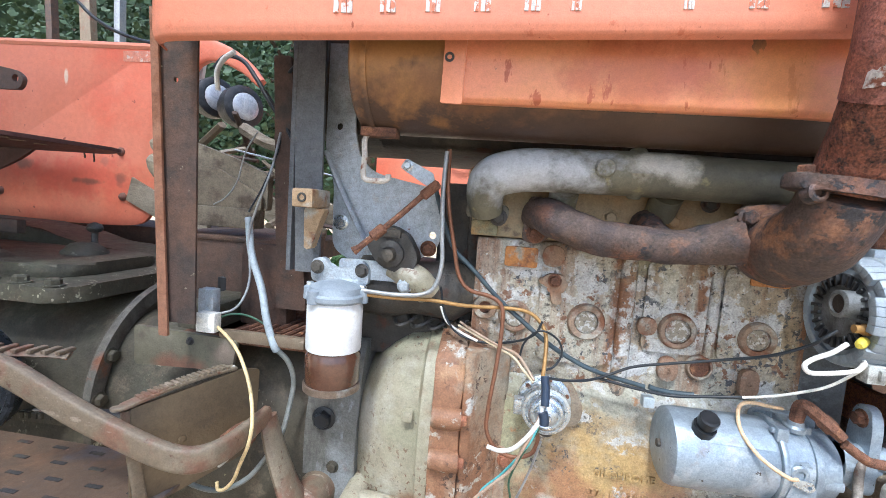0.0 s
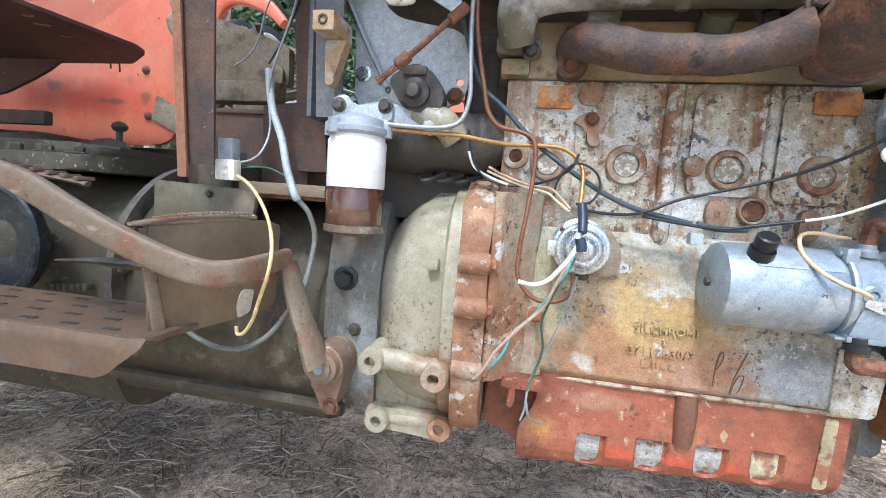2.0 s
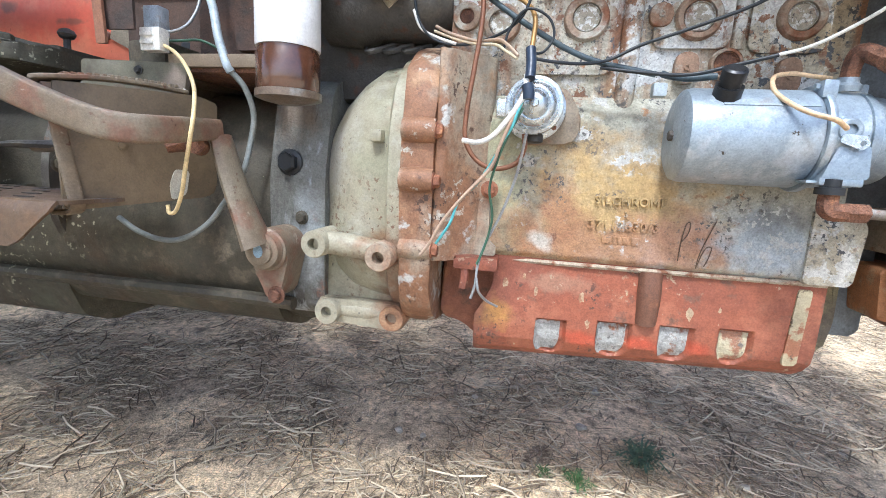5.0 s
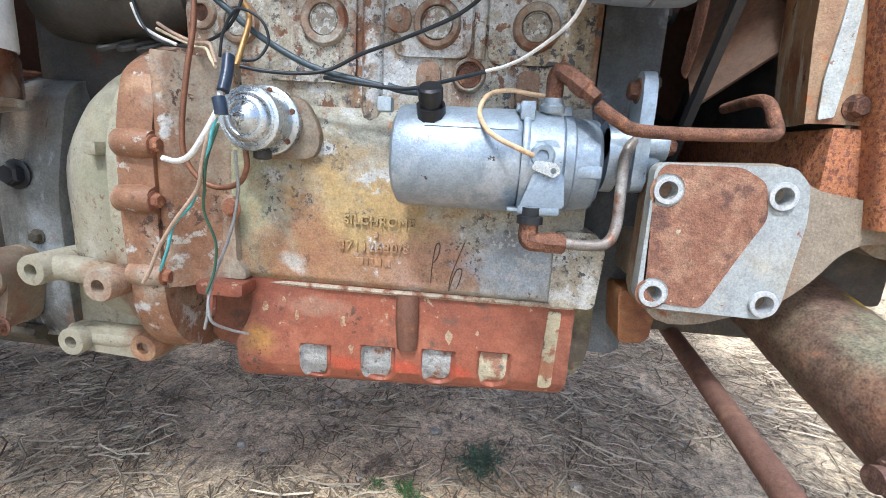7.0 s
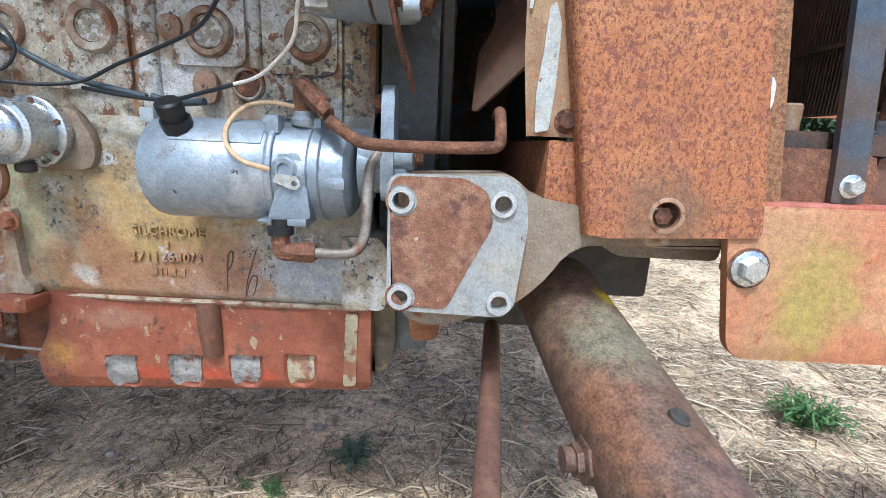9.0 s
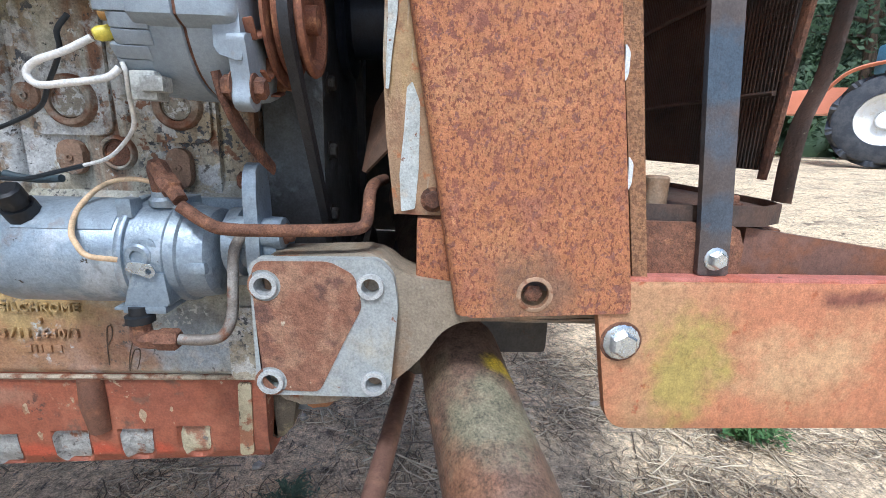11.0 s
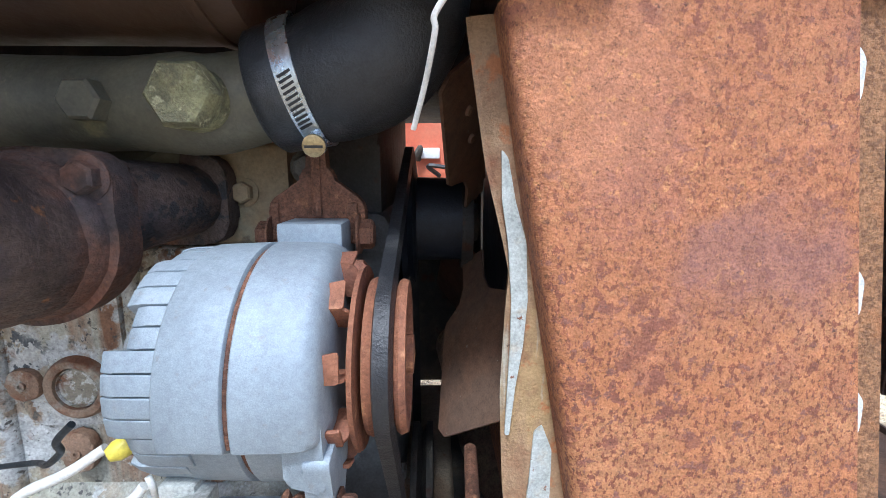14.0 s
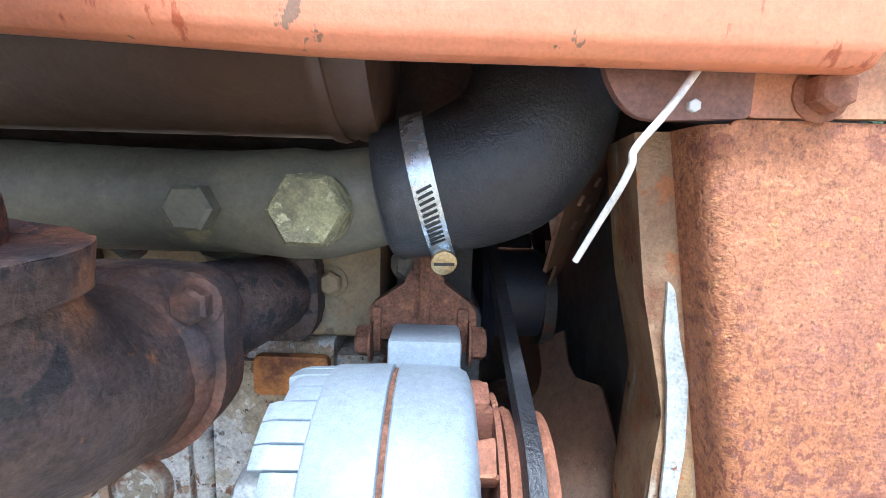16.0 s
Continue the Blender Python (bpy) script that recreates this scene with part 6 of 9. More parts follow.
b = BM()
box(b, (-0.0008, -0.0042, -0.0004), (0.0008, 0.0042, 0.0006), 0.0002)
slot_c = finish(b, "slot", m_black)
for k in range(11):
    a = radians(2 + 4.4 * k)
    out = down * math.cos(a) + (side_c if side_c.z < 0 else -side_c) * math.sin(a)
    tan_c = CN.cross(out)
    m = Matrix((tan_c, CN, out)).transposed().to_4x4()
    again("slot", slot_c, band, Matrix.Translation(CC + out * 0.0414) @ m @ Matrix.Rotation(0.25, 4, "Z"))
b = BM()
low_c = CC + (down * math.cos(radians(62)) + (side_c if side_c.z < 0 else -side_c) * math.sin(radians(62))) * 0.0445
lathe(b, low_c - Vector((0, -0.004, 0.0)), (0.12, -1, -0.35), [(-0.008, 0.0065), (0.006, 0.0068), (0.008, 0.0058)], 18)
part("screw_housing", b, m_zinc, cl)
b = BM()
lathe(b, low_c + Vector((0.0005, -0.005, -0.002)), (0.12, -1, -0.35), [(0, 0.0070), (0.0022, 0.0070), (0.0028, 0.0055)], 18)
scr_c = part("screw", b, surf("yellow_zinc", (0.45, 0.36, 0.2), rough=0.35, metal=0.8), cl)
b = BM()
bmesh.ops.create_cube(b, size=1, matrix=turned(low_c + Vector((0.0008, -0.0077, -0.003)), (0.12, -1, -0.35)) @ Matrix.Diagonal((0.011, 0.0016, 0.0006, 1)))
part("screw_slot", b, m_black, scr_c)

# ---- exhaust ----
ex = thing("exhaust_manifold", (0.25, -0.06, 0.95), "scaled rusty cast-iron exhaust manifold", "manifold")
b = BM()
tube(b, [(0.090, 0.0, 0.985), (0.096, -0.03, 0.987), (0.116, -0.055, 0.979), (0.15, -0.066, 0.966), (0.19, -0.072, 0.959), (0.23, -0.075, 0.957), (0.28, -0.082, 0.958), (0.315, -0.090, 0.966), (0.345, -0.10, 0.974)], [0.026, 0.026, 0.026, 0.0255, 0.025, 0.0245, 0.024, 0.027, 0.033], 22)
lumpy(b, 0.0028, 34)
runner = part("runner", b, m_exhaust, ex, angle=70)
b = BM()
tube(b, [(0.25, 0.0, 0.985), (0.25, -0.04, 0.97), (0.255, -0.065, 0.960)], 0.022, 14)
part("middle_port", b, m_exhaust, runner)
b = BM()
tube(b, [(0.425, 0.0, 0.985), (0.42, -0.035, 0.985), (0.405, -0.06, 0.983), (0.385, -0.085, 0.975)], [0.027, 0.028, 0.032, 0.036], 16)
part("front_port", b, m_exhaust, runner)
b = BM()
slab(b, rounded([(0.068, 0.945), (0.092, 0.94), (0.112, 0.955), (0.105, 1.01), (0.075, 1.015)], 0.01), (0, 0.003, 0), (1, 0, 0), (0, 0, 1), 0.025, bevel=0.004)
part("port_flange", b, m_exhaust, ex)
b = BM()
slab(b, rounded([(0.385, 0.95), (0.455, 0.95), (0.455, 1.02), (0.385, 1.02)], 0.02), (0, 0.003, 0), (1, 0, 0), (0, 0, 1), 0.02, bevel=0.004)
part("port_flange", b, m_exhaust, ex)
bolt(ex, (0.088, -0.022, 0.957), (0, -1, 0), 0.0105)
# round joint flange with two bolting ears, and the elbow that rises from it
b = BM()
ring = [(0.384 + 0.053 * math.cos(radians(a)), 0.971 + 0.053 * math.sin(radians(a))) for a in range(-215, 20, 12)]
ears = [(0.437, 1.004), (0.428, 1.018), (0.412, 1.020), (0.392, 1.021), (0.360, 1.020), (0.338, 1.016), (0.327, 1.006)]
slab(b, rounded(ring + ears, 0.006, 3), (0, -0.092, 0), (1, 0, 0), (0, 0, 1), 0.021, bevel=0.004)
lathe(b, (0.383, -0.110, 0.971), (0, -1, 0.02), [(-0.004, 0.050), (0.002, 0.049), (0.010, 0.047), (0.014, 0.044)], 32)
lumpy(b, 0.0014, 40)
jf = part("joint_flange", b, m_exhaust, ex, angle=55)
bolt(jf, (0.338, -0.113, 1.002), (0, -1, 0), 0.0095, m_exhaust)
bolt(jf, (0.424, -0.113, 1.004), (0, -1, 0), 0.0095, m_exhaust)
b = BM()
tube(b, [(0.381, -0.100, 0.970), (0.381, -0.130, 0.969), (0.381, -0.158, 0.978), (0.382, -0.183, 0.998), (0.384, -0.200, 1.030)], [0.046, 0.0455, 0.044, 0.042, 0.0385], 28)
lumpy(b, 0.0022, 24)
coll = part("elbow", b, m_exhaust, ex, "scaled cast-iron exhaust elbow", angle=70)
pipe = thing("exhaust_pipe", (0.39, -0.2, 1.02), "rusty vertical exhaust pipe with a bolted flange", "pipe")
b = BM()
slab(b, rounded([(-0.060, -0.014), (-0.050, -0.024), (-0.034, -0.037), (0.0, -0.043), (0.026, -0.040), (0.037, -0.030), (0.041, -0.016), (0.041, 0.014), (0.037, 0.028), (0.026, 0.042), (0.0, 0.046), (-0.034, 0.042), (-0.050, 0.024), (-0.060, 0.014)], 0.008), (0.386, -0.20, 1.028), (1, 0, -0.10), (0, 1, 0.05), 0.015, bevel=0.0035)
lumpy(b, 0.0012, 50)
fl = part("pipe_flange", b, m_exhaust, pipe)
for x, z in ((0.341, 1.048),):
    bolt(fl, (x, -0.203, z), (0, 0, 1), 0.0085)
    b = BM()
    lathe(b, (x + 0.001, -0.212, z - 0.021), (0.1, -1, 0.15), [(0, 0.011), (0.012, 0.0105), (0.014, 0.008), (0.014, 0.0055), (0.009, 0.005), (0.009, 0)], 12, False)
    part("stud_nut", b, m_exhaust, fl)
m_pipe_low = surf("pipe_rust", (0.17, 0.062, 0.035), [((0.09, 0.04, 0.03), 12, 0.45, 0.6, 1), ((0.05, 0.03, 0.025), 120, 0.56, 0.64, 2), ((0.30, 0.13, 0.06), 30, 0.6, 0.68, 3)], rough=0.75, bump=1.0, grain=260, bump_dist=0.003, fine=0.4)
m_pipe_up = surf("pipe_upper_rust", (0.27, 0.10, 0.065), [((0.20, 0.08, 0.06), 14, 0.45, 0.6, 1), ((0.12, 0.05, 0.035), 160, 0.6, 0.68, 2), ((0.36, 0.17, 0.10), 40, 0.62, 0.7, 3)], rough=0.7, bump=0.6, grain=320, fine=0.3)
b = BM()
tube(b, [(0.379, -0.200, 1.033), (0.381, -0.206, 1.052), (0.3815, -0.222, 1.08), (0.379, -0.240, 1.108), (0.377, -0.252, 1.14)], [0.0315, 0.033, 0.0345, 0.0358, 0.0365], 32)
lumpy(b, 0.001, 60)
part("lower_tube", b, m_pipe_low, pipe, angle=70)
b = BM()
tube(b, [(0.3785, -0.243, 1.114), (0.3765, -0.252, 1.14), (0.374, -0.262, 1.2), (0.373, -0.266, 1.5), (0.373, -0.266, 1.9)], [0.0378, 0.0388, 0.0395, 0.0395, 0.0395], 32)
part("upper_tube", b, m_pipe_up, pipe, angle=70)
rf = random.Random(77)
wob = [rf.uniform(-1, 1) for _ in range(400)]
def foil_pt(u, v):
    a = radians(205 + 75 * u)
    k = int(u * 15) * 11 + int(v * 9)
    z = 1.1165 + v * (0.030 - 0.016 * u + 0.006 * wob[int(u * 12)]) + 0.001 * wob[k % 400]
    r = 0.0392 + 0.0016 * abs(wob[(k * 7) % 400])
    return Vector((0.3780 + r * math.cos(a), -0.2455 - 0.25 * (z - 1.12) + r * math.sin(a), z))
b = BM()
grid(b, foil_pt, 14, 6, 0.0008)
part("repair_foil", b, surf("foil", (0.62, 0.60, 0.57), [((0.25, 0.10, 0.06), 90, 0.5, 0.6, 1)], rough=0.35, metal=0.6, bump=0.8, grain=200), pipe, "crumpled metal repair foil", angle=20)

# ---- front support with its bolting pad ----
sup = thing("front_support", (0.6, -0.05, 0.47), "cast front axle support with worn paint", "support")
b = BM()
slab(b, rounded([(0.545, 0.685), (0.545, 0.545), (0.566, 0.527), (0.60, 0.528), (0.665, 0.552), (0.682, 0.566), (0.70, 0.585), (0.716, 0.61), (0.735, 0.622), (0.905, 0.625), (0.905, 0.652), (0.735, 0.660), (0.68, 0.668), (0.655, 0.69)], [0.01, 0.01, 0.008, 0.02, 0.02, 0.02, 0.02, 0.02, 0.02, 0.003, 0.003, 0.02, 0.02, 0.012]),
     (0, -0.06, 0), (1, 0, 0), (0, 0, 1), 0.052, bevel=0.005)
slab(b, rounded([(0.555, 0.605), (0.64, 0.605), (0.64, 0.55), (0.555, 0.55)], 0.01), (0, 0.42, 0), (1, 0, 0), (0, 0, 1), 0.48, bevel=0.004)
slab(b, rounded([(0.79, 0.60), (0.905, 0.60), (0.905, 0.63), (0.74, 0.63)], 0.01), (0, 0.42, 0), (1, 0, 0), (0, 0, 1), 0.48)
part("casting", b, m_support, sup)
b = BM()
slab(b, rounded([(0.536, 0.679), (0.542, 0.685), (0.655, 0.687), (0.670, 0.672), (0.674, 0.640), (0.667, 0.556), (0.655, 0.544), (0.546, 0.546), (0.536, 0.556)], 0.007), (0, -0.108, 0), (1, 0, 0), (0, 0, 1), 0.016,
     holes=((0.549, 0.660, 0.0086), (0.648, 0.661, 0.0086), (0.550, 0.561, 0.0086), (0.651, 0.560, 0.0086)), seg=20)
pad = part("bolting_pad", b, m_plate, sup)
b = BM()
slab(b, rounded([(0.5385, 0.640), (0.5385, 0.676), (0.545, 0.6835), (0.61, 0.6845), (0.633, 0.672), (0.640, 0.640), (0.624, 0.608), (0.597, 0.550), (0.556, 0.5515), (0.543, 0.566)], 0.007), (0, -0.1241, 0), (1, 0, 0), (0, 0, 1), 0.0008, holes=((0.549, 0.660, 0.0155), (0.550, 0.561, 0.0155)), seg=20)
part("rust_skin", b, m_padrust, pad, "patch of brown rust")
for x, z in ((0.549, 0.660), (0.648, 0.661), (0.550, 0.561), (0.651, 0.560)):
    b = BM()
    lathe(b, (x, -0.124, z), (0, -1, 0), [(-0.002, 0.0120), (0.002, 0.0130), (0.004, 0.0125), (0.004, 0.0084), (-0.018, 0.0084)], 24, False)
    part("bushing", b, surf("bright_bushing", (0.50, 0.52, 0.52), rough=0.4, metal=0.3) if x == 0.549 and z == 0.660 else bpy.data.materials["bright_bushing"], pad, "bright bushing ring")
b = BM()
slab(b, rounded([(0.548, 0.535), (0.60, 0.535), (0.592, 0.50), (0.590, 0.472), (0.556, 0.468), (0.552, 0.50)], 0.008), (0, 0.3, 0), (1, 0, 0), (0, 0, 1), 0.33, bevel=0.004)
part("lower_web", b, surf("web", (0.30, 0.13, 0.05), [((0.18, 0.07, 0.035), 12, 0.45, 0.6, 1), (OLIVE, 10, 0.56, 0.66, 2)], rough=0.7, bump=0.4), sup)

# ---- rusty side panel by the radiator ----
side = thing("radiator_cowl", (0.78, -0.135, 0.635), "heavily rusted sheet-metal radiator cowl", "cowl")
b = BM()
outline = rounded([(0.657, 1.094), (0.738, 0.634), (0.897, 0.642), (0.824, 1.094)], [0.006, 0.008, 0.008, 0.003])
slab(b, outline, (0, -0.128, 0), (1, 0, 0), (0, 0, 1), 0.005, holes=((0.802, 0.659, 0.013),), seg=24)
# the folded edge runs back from the face
grid(b, lambda u, v: Vector((0.658 + (0.739 - 0.658) * v - 0.010 * math.sin(min(1, u * 2.2) * 1.57), -0.133 + 0.010 * (1 - math.cos(min(1, u * 2.2) * 1.57)) + 0.032 * max(0, u - 0.3), 1.092 - 0.456 * v)), 10, 8)
face = part("sheet", b, m_rust_panel, side)
b = BM()
lathe(b, (0.802, -0.125, 0.658), (0, -1, 0), [(0, 0.009), (0.002, 0.009), (0.003, 0.006)], 6)
part("bolt", b, m_rust, face)
b = BM()
lathe(b, (0.802, -0.1335, 0.659), (0, -1, 0), [(0, 0.0132), (0.0006, 0.0136), (0.0006, 0.0165), (0, 0.0175)], 26, False)
part("wear_ring", b, surf("wear", (0.36, 0.23, 0.14), [(RUST, 60, 0.5, 0.6, 1)], rough=0.7), face)
# perforated strip along the front edge, with bare spots
b = BM()
slab(b, [(0.900, 0.655), (0.912, 0.668), (0.845, 1.094), (0.826, 1.094)], (0, -0.122, 0), (1, 0, 0), (0, 0, 1), 0.004)
strip = part("mesh_strip", b, surf("mesh_strip", (0.33, 0.17, 0.08), [((0.20, 0.10, 0.05), 260, 0.48, 0.56, 1), (RUST_LIGHT, 14, 0.55, 0.66, 2)], rough=0.8, bump=0.8, grain=500), side)
m_bare_white = surf("bare_white", (0.66, 0.68, 0.68), rough=0.5)
for z in (1.055, 0.938, 0.865, 0.773):
    b = BM()
    x = 0.824 + (1.094 - z) * 0.161 + 0.004
    slab(b, rounded([(x, z - 0.016), (x + 0.003, z - 0.009), (x + 0.0025, z + 0.009), (x - 0.0025, z + 0.016)], 0.003), (0, -0.1265, 0), (1, 0, 0), (0, 0, 1), 0.002)
    part("bare_spot", b, m_bare_white, strip)

# ---- radiator ----
rad = thing("radiator", (0.72, 0.19, 0.66), "old tractor radiator with dark finned core and rusted side frame", "radiator")
b = BM()
def rad_edge(z):
    return float(np.interp(z, [0.66, 0.727, 0.80, 0.866, 0.92, 0.945, 0.96, 1.012, 1.044, 1.09], [0.676, 0.671, 0.663, 0.660, 0.662, 0.664, 0.661, 0.648, 0.643, 0.636]))
grid(b, lambda u, v: Vector((rad_edge(0.727 + 0.365 * v) + u * (0.050 + 0.02 * v * 0 + (0.649 + (1.094 - (0.727 + 0.365 * v)) * 0.178 - rad_edge(0.727 + 0.365 * v) - 0.035)), -0.100 + 0.014 * u * (1 - u) * 4 * -0.3, 0.727 + 0.365 * v)), 6, 40, 0.003)
grid(b, lambda u, v: Vector((rad_edge(0.727 + 0.365 * v) + 0.012 * u, -0.100 + 0.07 * u, 0.727 + 0.365 * v)), 4, 40, 0.003)
m_radframe = surf("rad_frame", (0.34, 0.22, 0.125), [((0.40, 0.27, 0.13), 16, 0.52, 0.64, 1, (2, 2, 0.4)), (RUST, 14, 0.5, 0.62, 2), ((0.46, 0.42, 0.33), 18, 0.57, 0.63, 3, (2.5, 2, 0.25)), ((0.40, 0.16, 0.06), 40, 0.58, 0.64, 5), (RUST_DARK, 70, 0.64, 0.69, 4)], rough=0.6, bump=0.35, grain=400, fine=0.1, pits=0.15)
rframe = part("side_frame", b, m_radframe, rad)
m_chip = surf("bare_paint", (0.46, 0.49, 0.47), [((0.44, 0.42, 0.36), 60, 0.55, 0.64, 1), (RUST, 120, 0.66, 0.69, 2)], rough=0.55)
for chip in ([(0.654, 1.02), (0.658, 1.015), (0.663, 0.99), (0.670, 0.966), (0.672, 0.93), (0.670, 0.90), (0.666, 0.873), (0.663, 0.84), (0.660, 0.84), (0.661, 0.873), (0.662, 0.90), (0.662, 0.93), (0.659, 0.966), (0.655, 0.99)], [(0.679, 0.842), (0.684, 0.847), (0.691, 0.829), (0.691, 0.774), (0.688, 0.733), (0.675, 0.73), (0.673, 0.765), (0.677, 0.807)]):
    b = BM()
    slab(b, rounded(chip, 0.002), (0, -0.1035, 0), (1, 0, 0), (0, 0, 1), 0.0018)
    part("bare_paint", b, m_chip, rframe)
bolt(rframe, (0.705, -0.104, 0.742), (0, -1, 0), 0.009)
b = BM()
box(b, (0.690, -0.105, 0.655), (0.735, 0.42, 0.724), 0.003)
part("lower_frame", b, m_rust_panel, rad)
b = BM()
grid(b, lambda u, v: Vector((0.712, -0.085 + 0.51 * u, 0.70 + 0.40 * v)), 2, 2, 0.01)
core = part("core", b, surf("core_dark", (0.055, 0.055, 0.055), [((0.09, 0.088, 0.08), 20, 0.45, 0.6, 1)], rough=0.6), rad)
b = BM()
box(b, (-0.004, -0.25, -0.0008), (0.004, 0.25, 0.0008))
fin_r = finish(b, "cooling_fin", surf("fin_grey", (0.15, 0.155, 0.16), [((0.08, 0.08, 0.08), 30, 0.45, 0.62, 1)], rough=0.5, metal=0.3))
for k in range(70):
    again("cooling_fin", fin_r, core, Matrix.Translation((0.709, 0.165, 0.705 + k * 0.0056)))
b = BM()
box(b, (0.66, -0.06, 1.10), (0.79, 0.44, 1.20), 0.015)
part("top_tank", b, m_dark, rad)
b = BM()
grid(b, lambda u, v: Vector((0.700 + 0.010 * v, 0.19 + math.cos(u * 2 * math.pi) * (0.255 + 0.02 * v), 0.93 + math.sin(u * 2 * math.pi) * (0.255 + 0.02 * v))), 48, 2, 0.003)
part("fan_shroud", b, m_dark, rad)

# added dark sheet for the shade beyond the fan, and a dark box
b = BM()
box(b, (0.50, 0.45, 0.60), (0.70, 0.46, 0.985), 0.003)
part("dark_gap_sheet", b, m_dark, rad)
# Dark box added behind the drum in place of the black hood space.
b = BM()
slab(b, rounded([(0.06, 1.088), (0.46, 1.088), (0.46, 1.40), (0.06, 1.40)], 0.03), (-0.19, 0, 0), (0, 1, 0), (0, 0, 1), 0.85, bevel=0.006)
single("hood_dark_box", b, m_dark, "dark box under the hood, added to stand in for shade", "tank", at=(0.2, 0.2, 1.09))

# tab under the hood with a wire hooked through it
b = BM()
slab(b, rounded([(0.600, 1.125), (0.604, 1.108), (0.616, 1.0915), (0.664, 1.094), (0.664, 1.125)], [0.002, 0.01, 0.012, 0.002, 0.002]), (0, -0.131, 0), (1, 0, 0), (0, 0, 1), 0.005, bevel=0.001)
tab = thing("hood_tab", (0.635, -0.134, 1.09), "brown sheet-metal hood tab with a rivet", "bracket")
tabm = part("tab_sheet", b, surf("tab_brown", (0.20, 0.105, 0.08), [((0.27, 0.14, 0.10), 14, 0.5, 0.6, 1)], rough=0.6), tab)
bolt(tab, (0.640, -0.136, 1.098), (0, -1, 0), 0.0028, m_white, washer=False, name="rivet")
b = BM()
slab(b, rounded([(0.664, 1.0945), (0.86, 1.098), (0.86, 1.13), (0.664, 1.13)], 0.002), (0, -0.130, 0), (1, 0, 0), (0, 0, 1), 0.005)
rail = thing("hood_rail", (0.76, -0.13, 1.1), "faded rusty rail under the hood edge", "rail")
part("rail_sheet", b, m_bumper, rail)
bolt(rail, (0.692, -0.135, 1.105), (0, -1, 0), 0.009, m_pulley)

# ---- front frame, strap and bumper plate ----
frame_box = thing("nose_casting", (0.95, 0, 0.6), "rusty nose channel of the chassis with rounded corners", "chassis")
b = BM()
slab(b, rounded([(0.885, 0.600), (0.885, 0.722), (0.892, 0.728), (0.995, 0.728), (1.008, 0.715), (1.012, 0.600)], [0, 0.006, 0.004, 0.02, 0.015, 0]), (0, -0.092, 0), (1, 0, 0), (0, 0, 1), 0.022, bevel=0.005)
slab(b, rounded([(0.90, 0.60), (1.085, 0.60), (1.085, 0.722), (0.90, 0.722)], 0.01), (0, 0.44, 0), (1, 0, 0), (0, 0, 1), 0.03)
box(b, (1.06, -0.06, 0.60), (1.09, 0.44, 0.715), 0.006)
part("channel", b, m_rust, frame_box)
b = BM()
lip = rounded([(0.905, -0.105), (1.035, -0.105), (1.075, -0.06), (1.085, 0.05), (1.085, 0.44), (0.985, 0.44), (0.985, 0.03), (0.905, 0.0)], [0.01, 0.06, 0.06, 0.03, 0.01, 0.01, 0.04, 0.01], 6)
slab(b, lip, (0, 0, 0.733), (1, 0, 0), (0, 1, 0), 0.004, holes=((1.02, -0.045, 0.012),))
grid(b, lambda u, v: Vector((*np.array([np.interp(u, np.linspace(0, 1, 7), [0.905, 0.97, 1.03, 1.066, 1.082, 1.087, 1.088]), np.interp(u, np.linspace(0, 1, 7), [-0.107, -0.107, -0.105, -0.08, -0.04, 0.06, 0.42])]), 0.724 + 0.020 * v)), 30, 2, 0.003)
lipm = part("curved_lip", b, m_brown, frame_box)
bolt(lipm, (1.045, -0.03, 0.737), (0, 0, 1), 0.010)
b = BM()
lathe(b, (0.925, -0.09, 0.733), (0, 0, 1), [(0, 0.012), (0.035, 0.012), (0.037, 0.01)], 18)
part("spacer", b, m_support, frame_box)

strap = thing("steel_strap", (0.95, -0.135, 0.69), "flat blue-grey steel strap bolted to the front frame", "strap")
b = BM()
slab(b, rounded([(0.962, 0.678), (0.992, 0.678), (0.988, 0.72), (0.956, 0.978), (0.939, 1.12), (0.909, 1.12), (0.926, 0.978), (0.958, 0.72)], 0.002), (0, -0.1145, 0), (1, 0, 0), (0, 0, 1), 0.007, bevel=0.0015)
part("bar", b, m_strap, strap)
bolt(strap, (0.977, -0.1215, 0.6945), (0, -1, 0), 0.0085, m_zinc)

b = BM()
bump_o = rounded([(0.862, 0.664), (0.869, 0.672), (1.62, 0.680), (1.62, 0.520), (0.899, 0.514), (0.886, 0.528)], [0.008, 0.008, 0.003, 0.003, 0.012, 0.02])
bumper = thing("bumper_plate", (1.2, -0.12, 0.515), "weathered orange steel bumper side plate with mossy stain", "bumper")
slab(b, bump_o, (0, -0.118, 0), (1, 0, 0), (0, 0, 1), 0.011, bevel=0.002)
bp = part("plate", b, m_bumper, bumper)
b = BM()
slab(b, rounded([(0.864, 0.6765), (1.62, 0.683), (1.62, 0.676), (0.866, 0.6695)], 0.0015), (0, -0.112, 0), (1, 0, 0), (0, 0, 1), 0.016, bevel=0.001)
part("folded_edge", b, surf("pink_edge", (0.46, 0.17, 0.13), [((0.42, 0.13, 0.08), 30, 0.5, 0.6, 1), (RUST_DARK, 60, 0.62, 0.68, 2)], rough=0.5), bumper)
bolt(bumper, (0.892, -0.1295, 0.611), (0, -1, 0), 0.0135, m_zinc, h=0.7)
b = BM()
lathe(b, (0.892, -0.1291, 0.611), (0, -1, 0), [(0, 0.021), (0.0006, 0.0205), (0.0006, 0)], 20, False)
part("rust_halo", b, m_rust, bumper, "rust stain round the bolt")
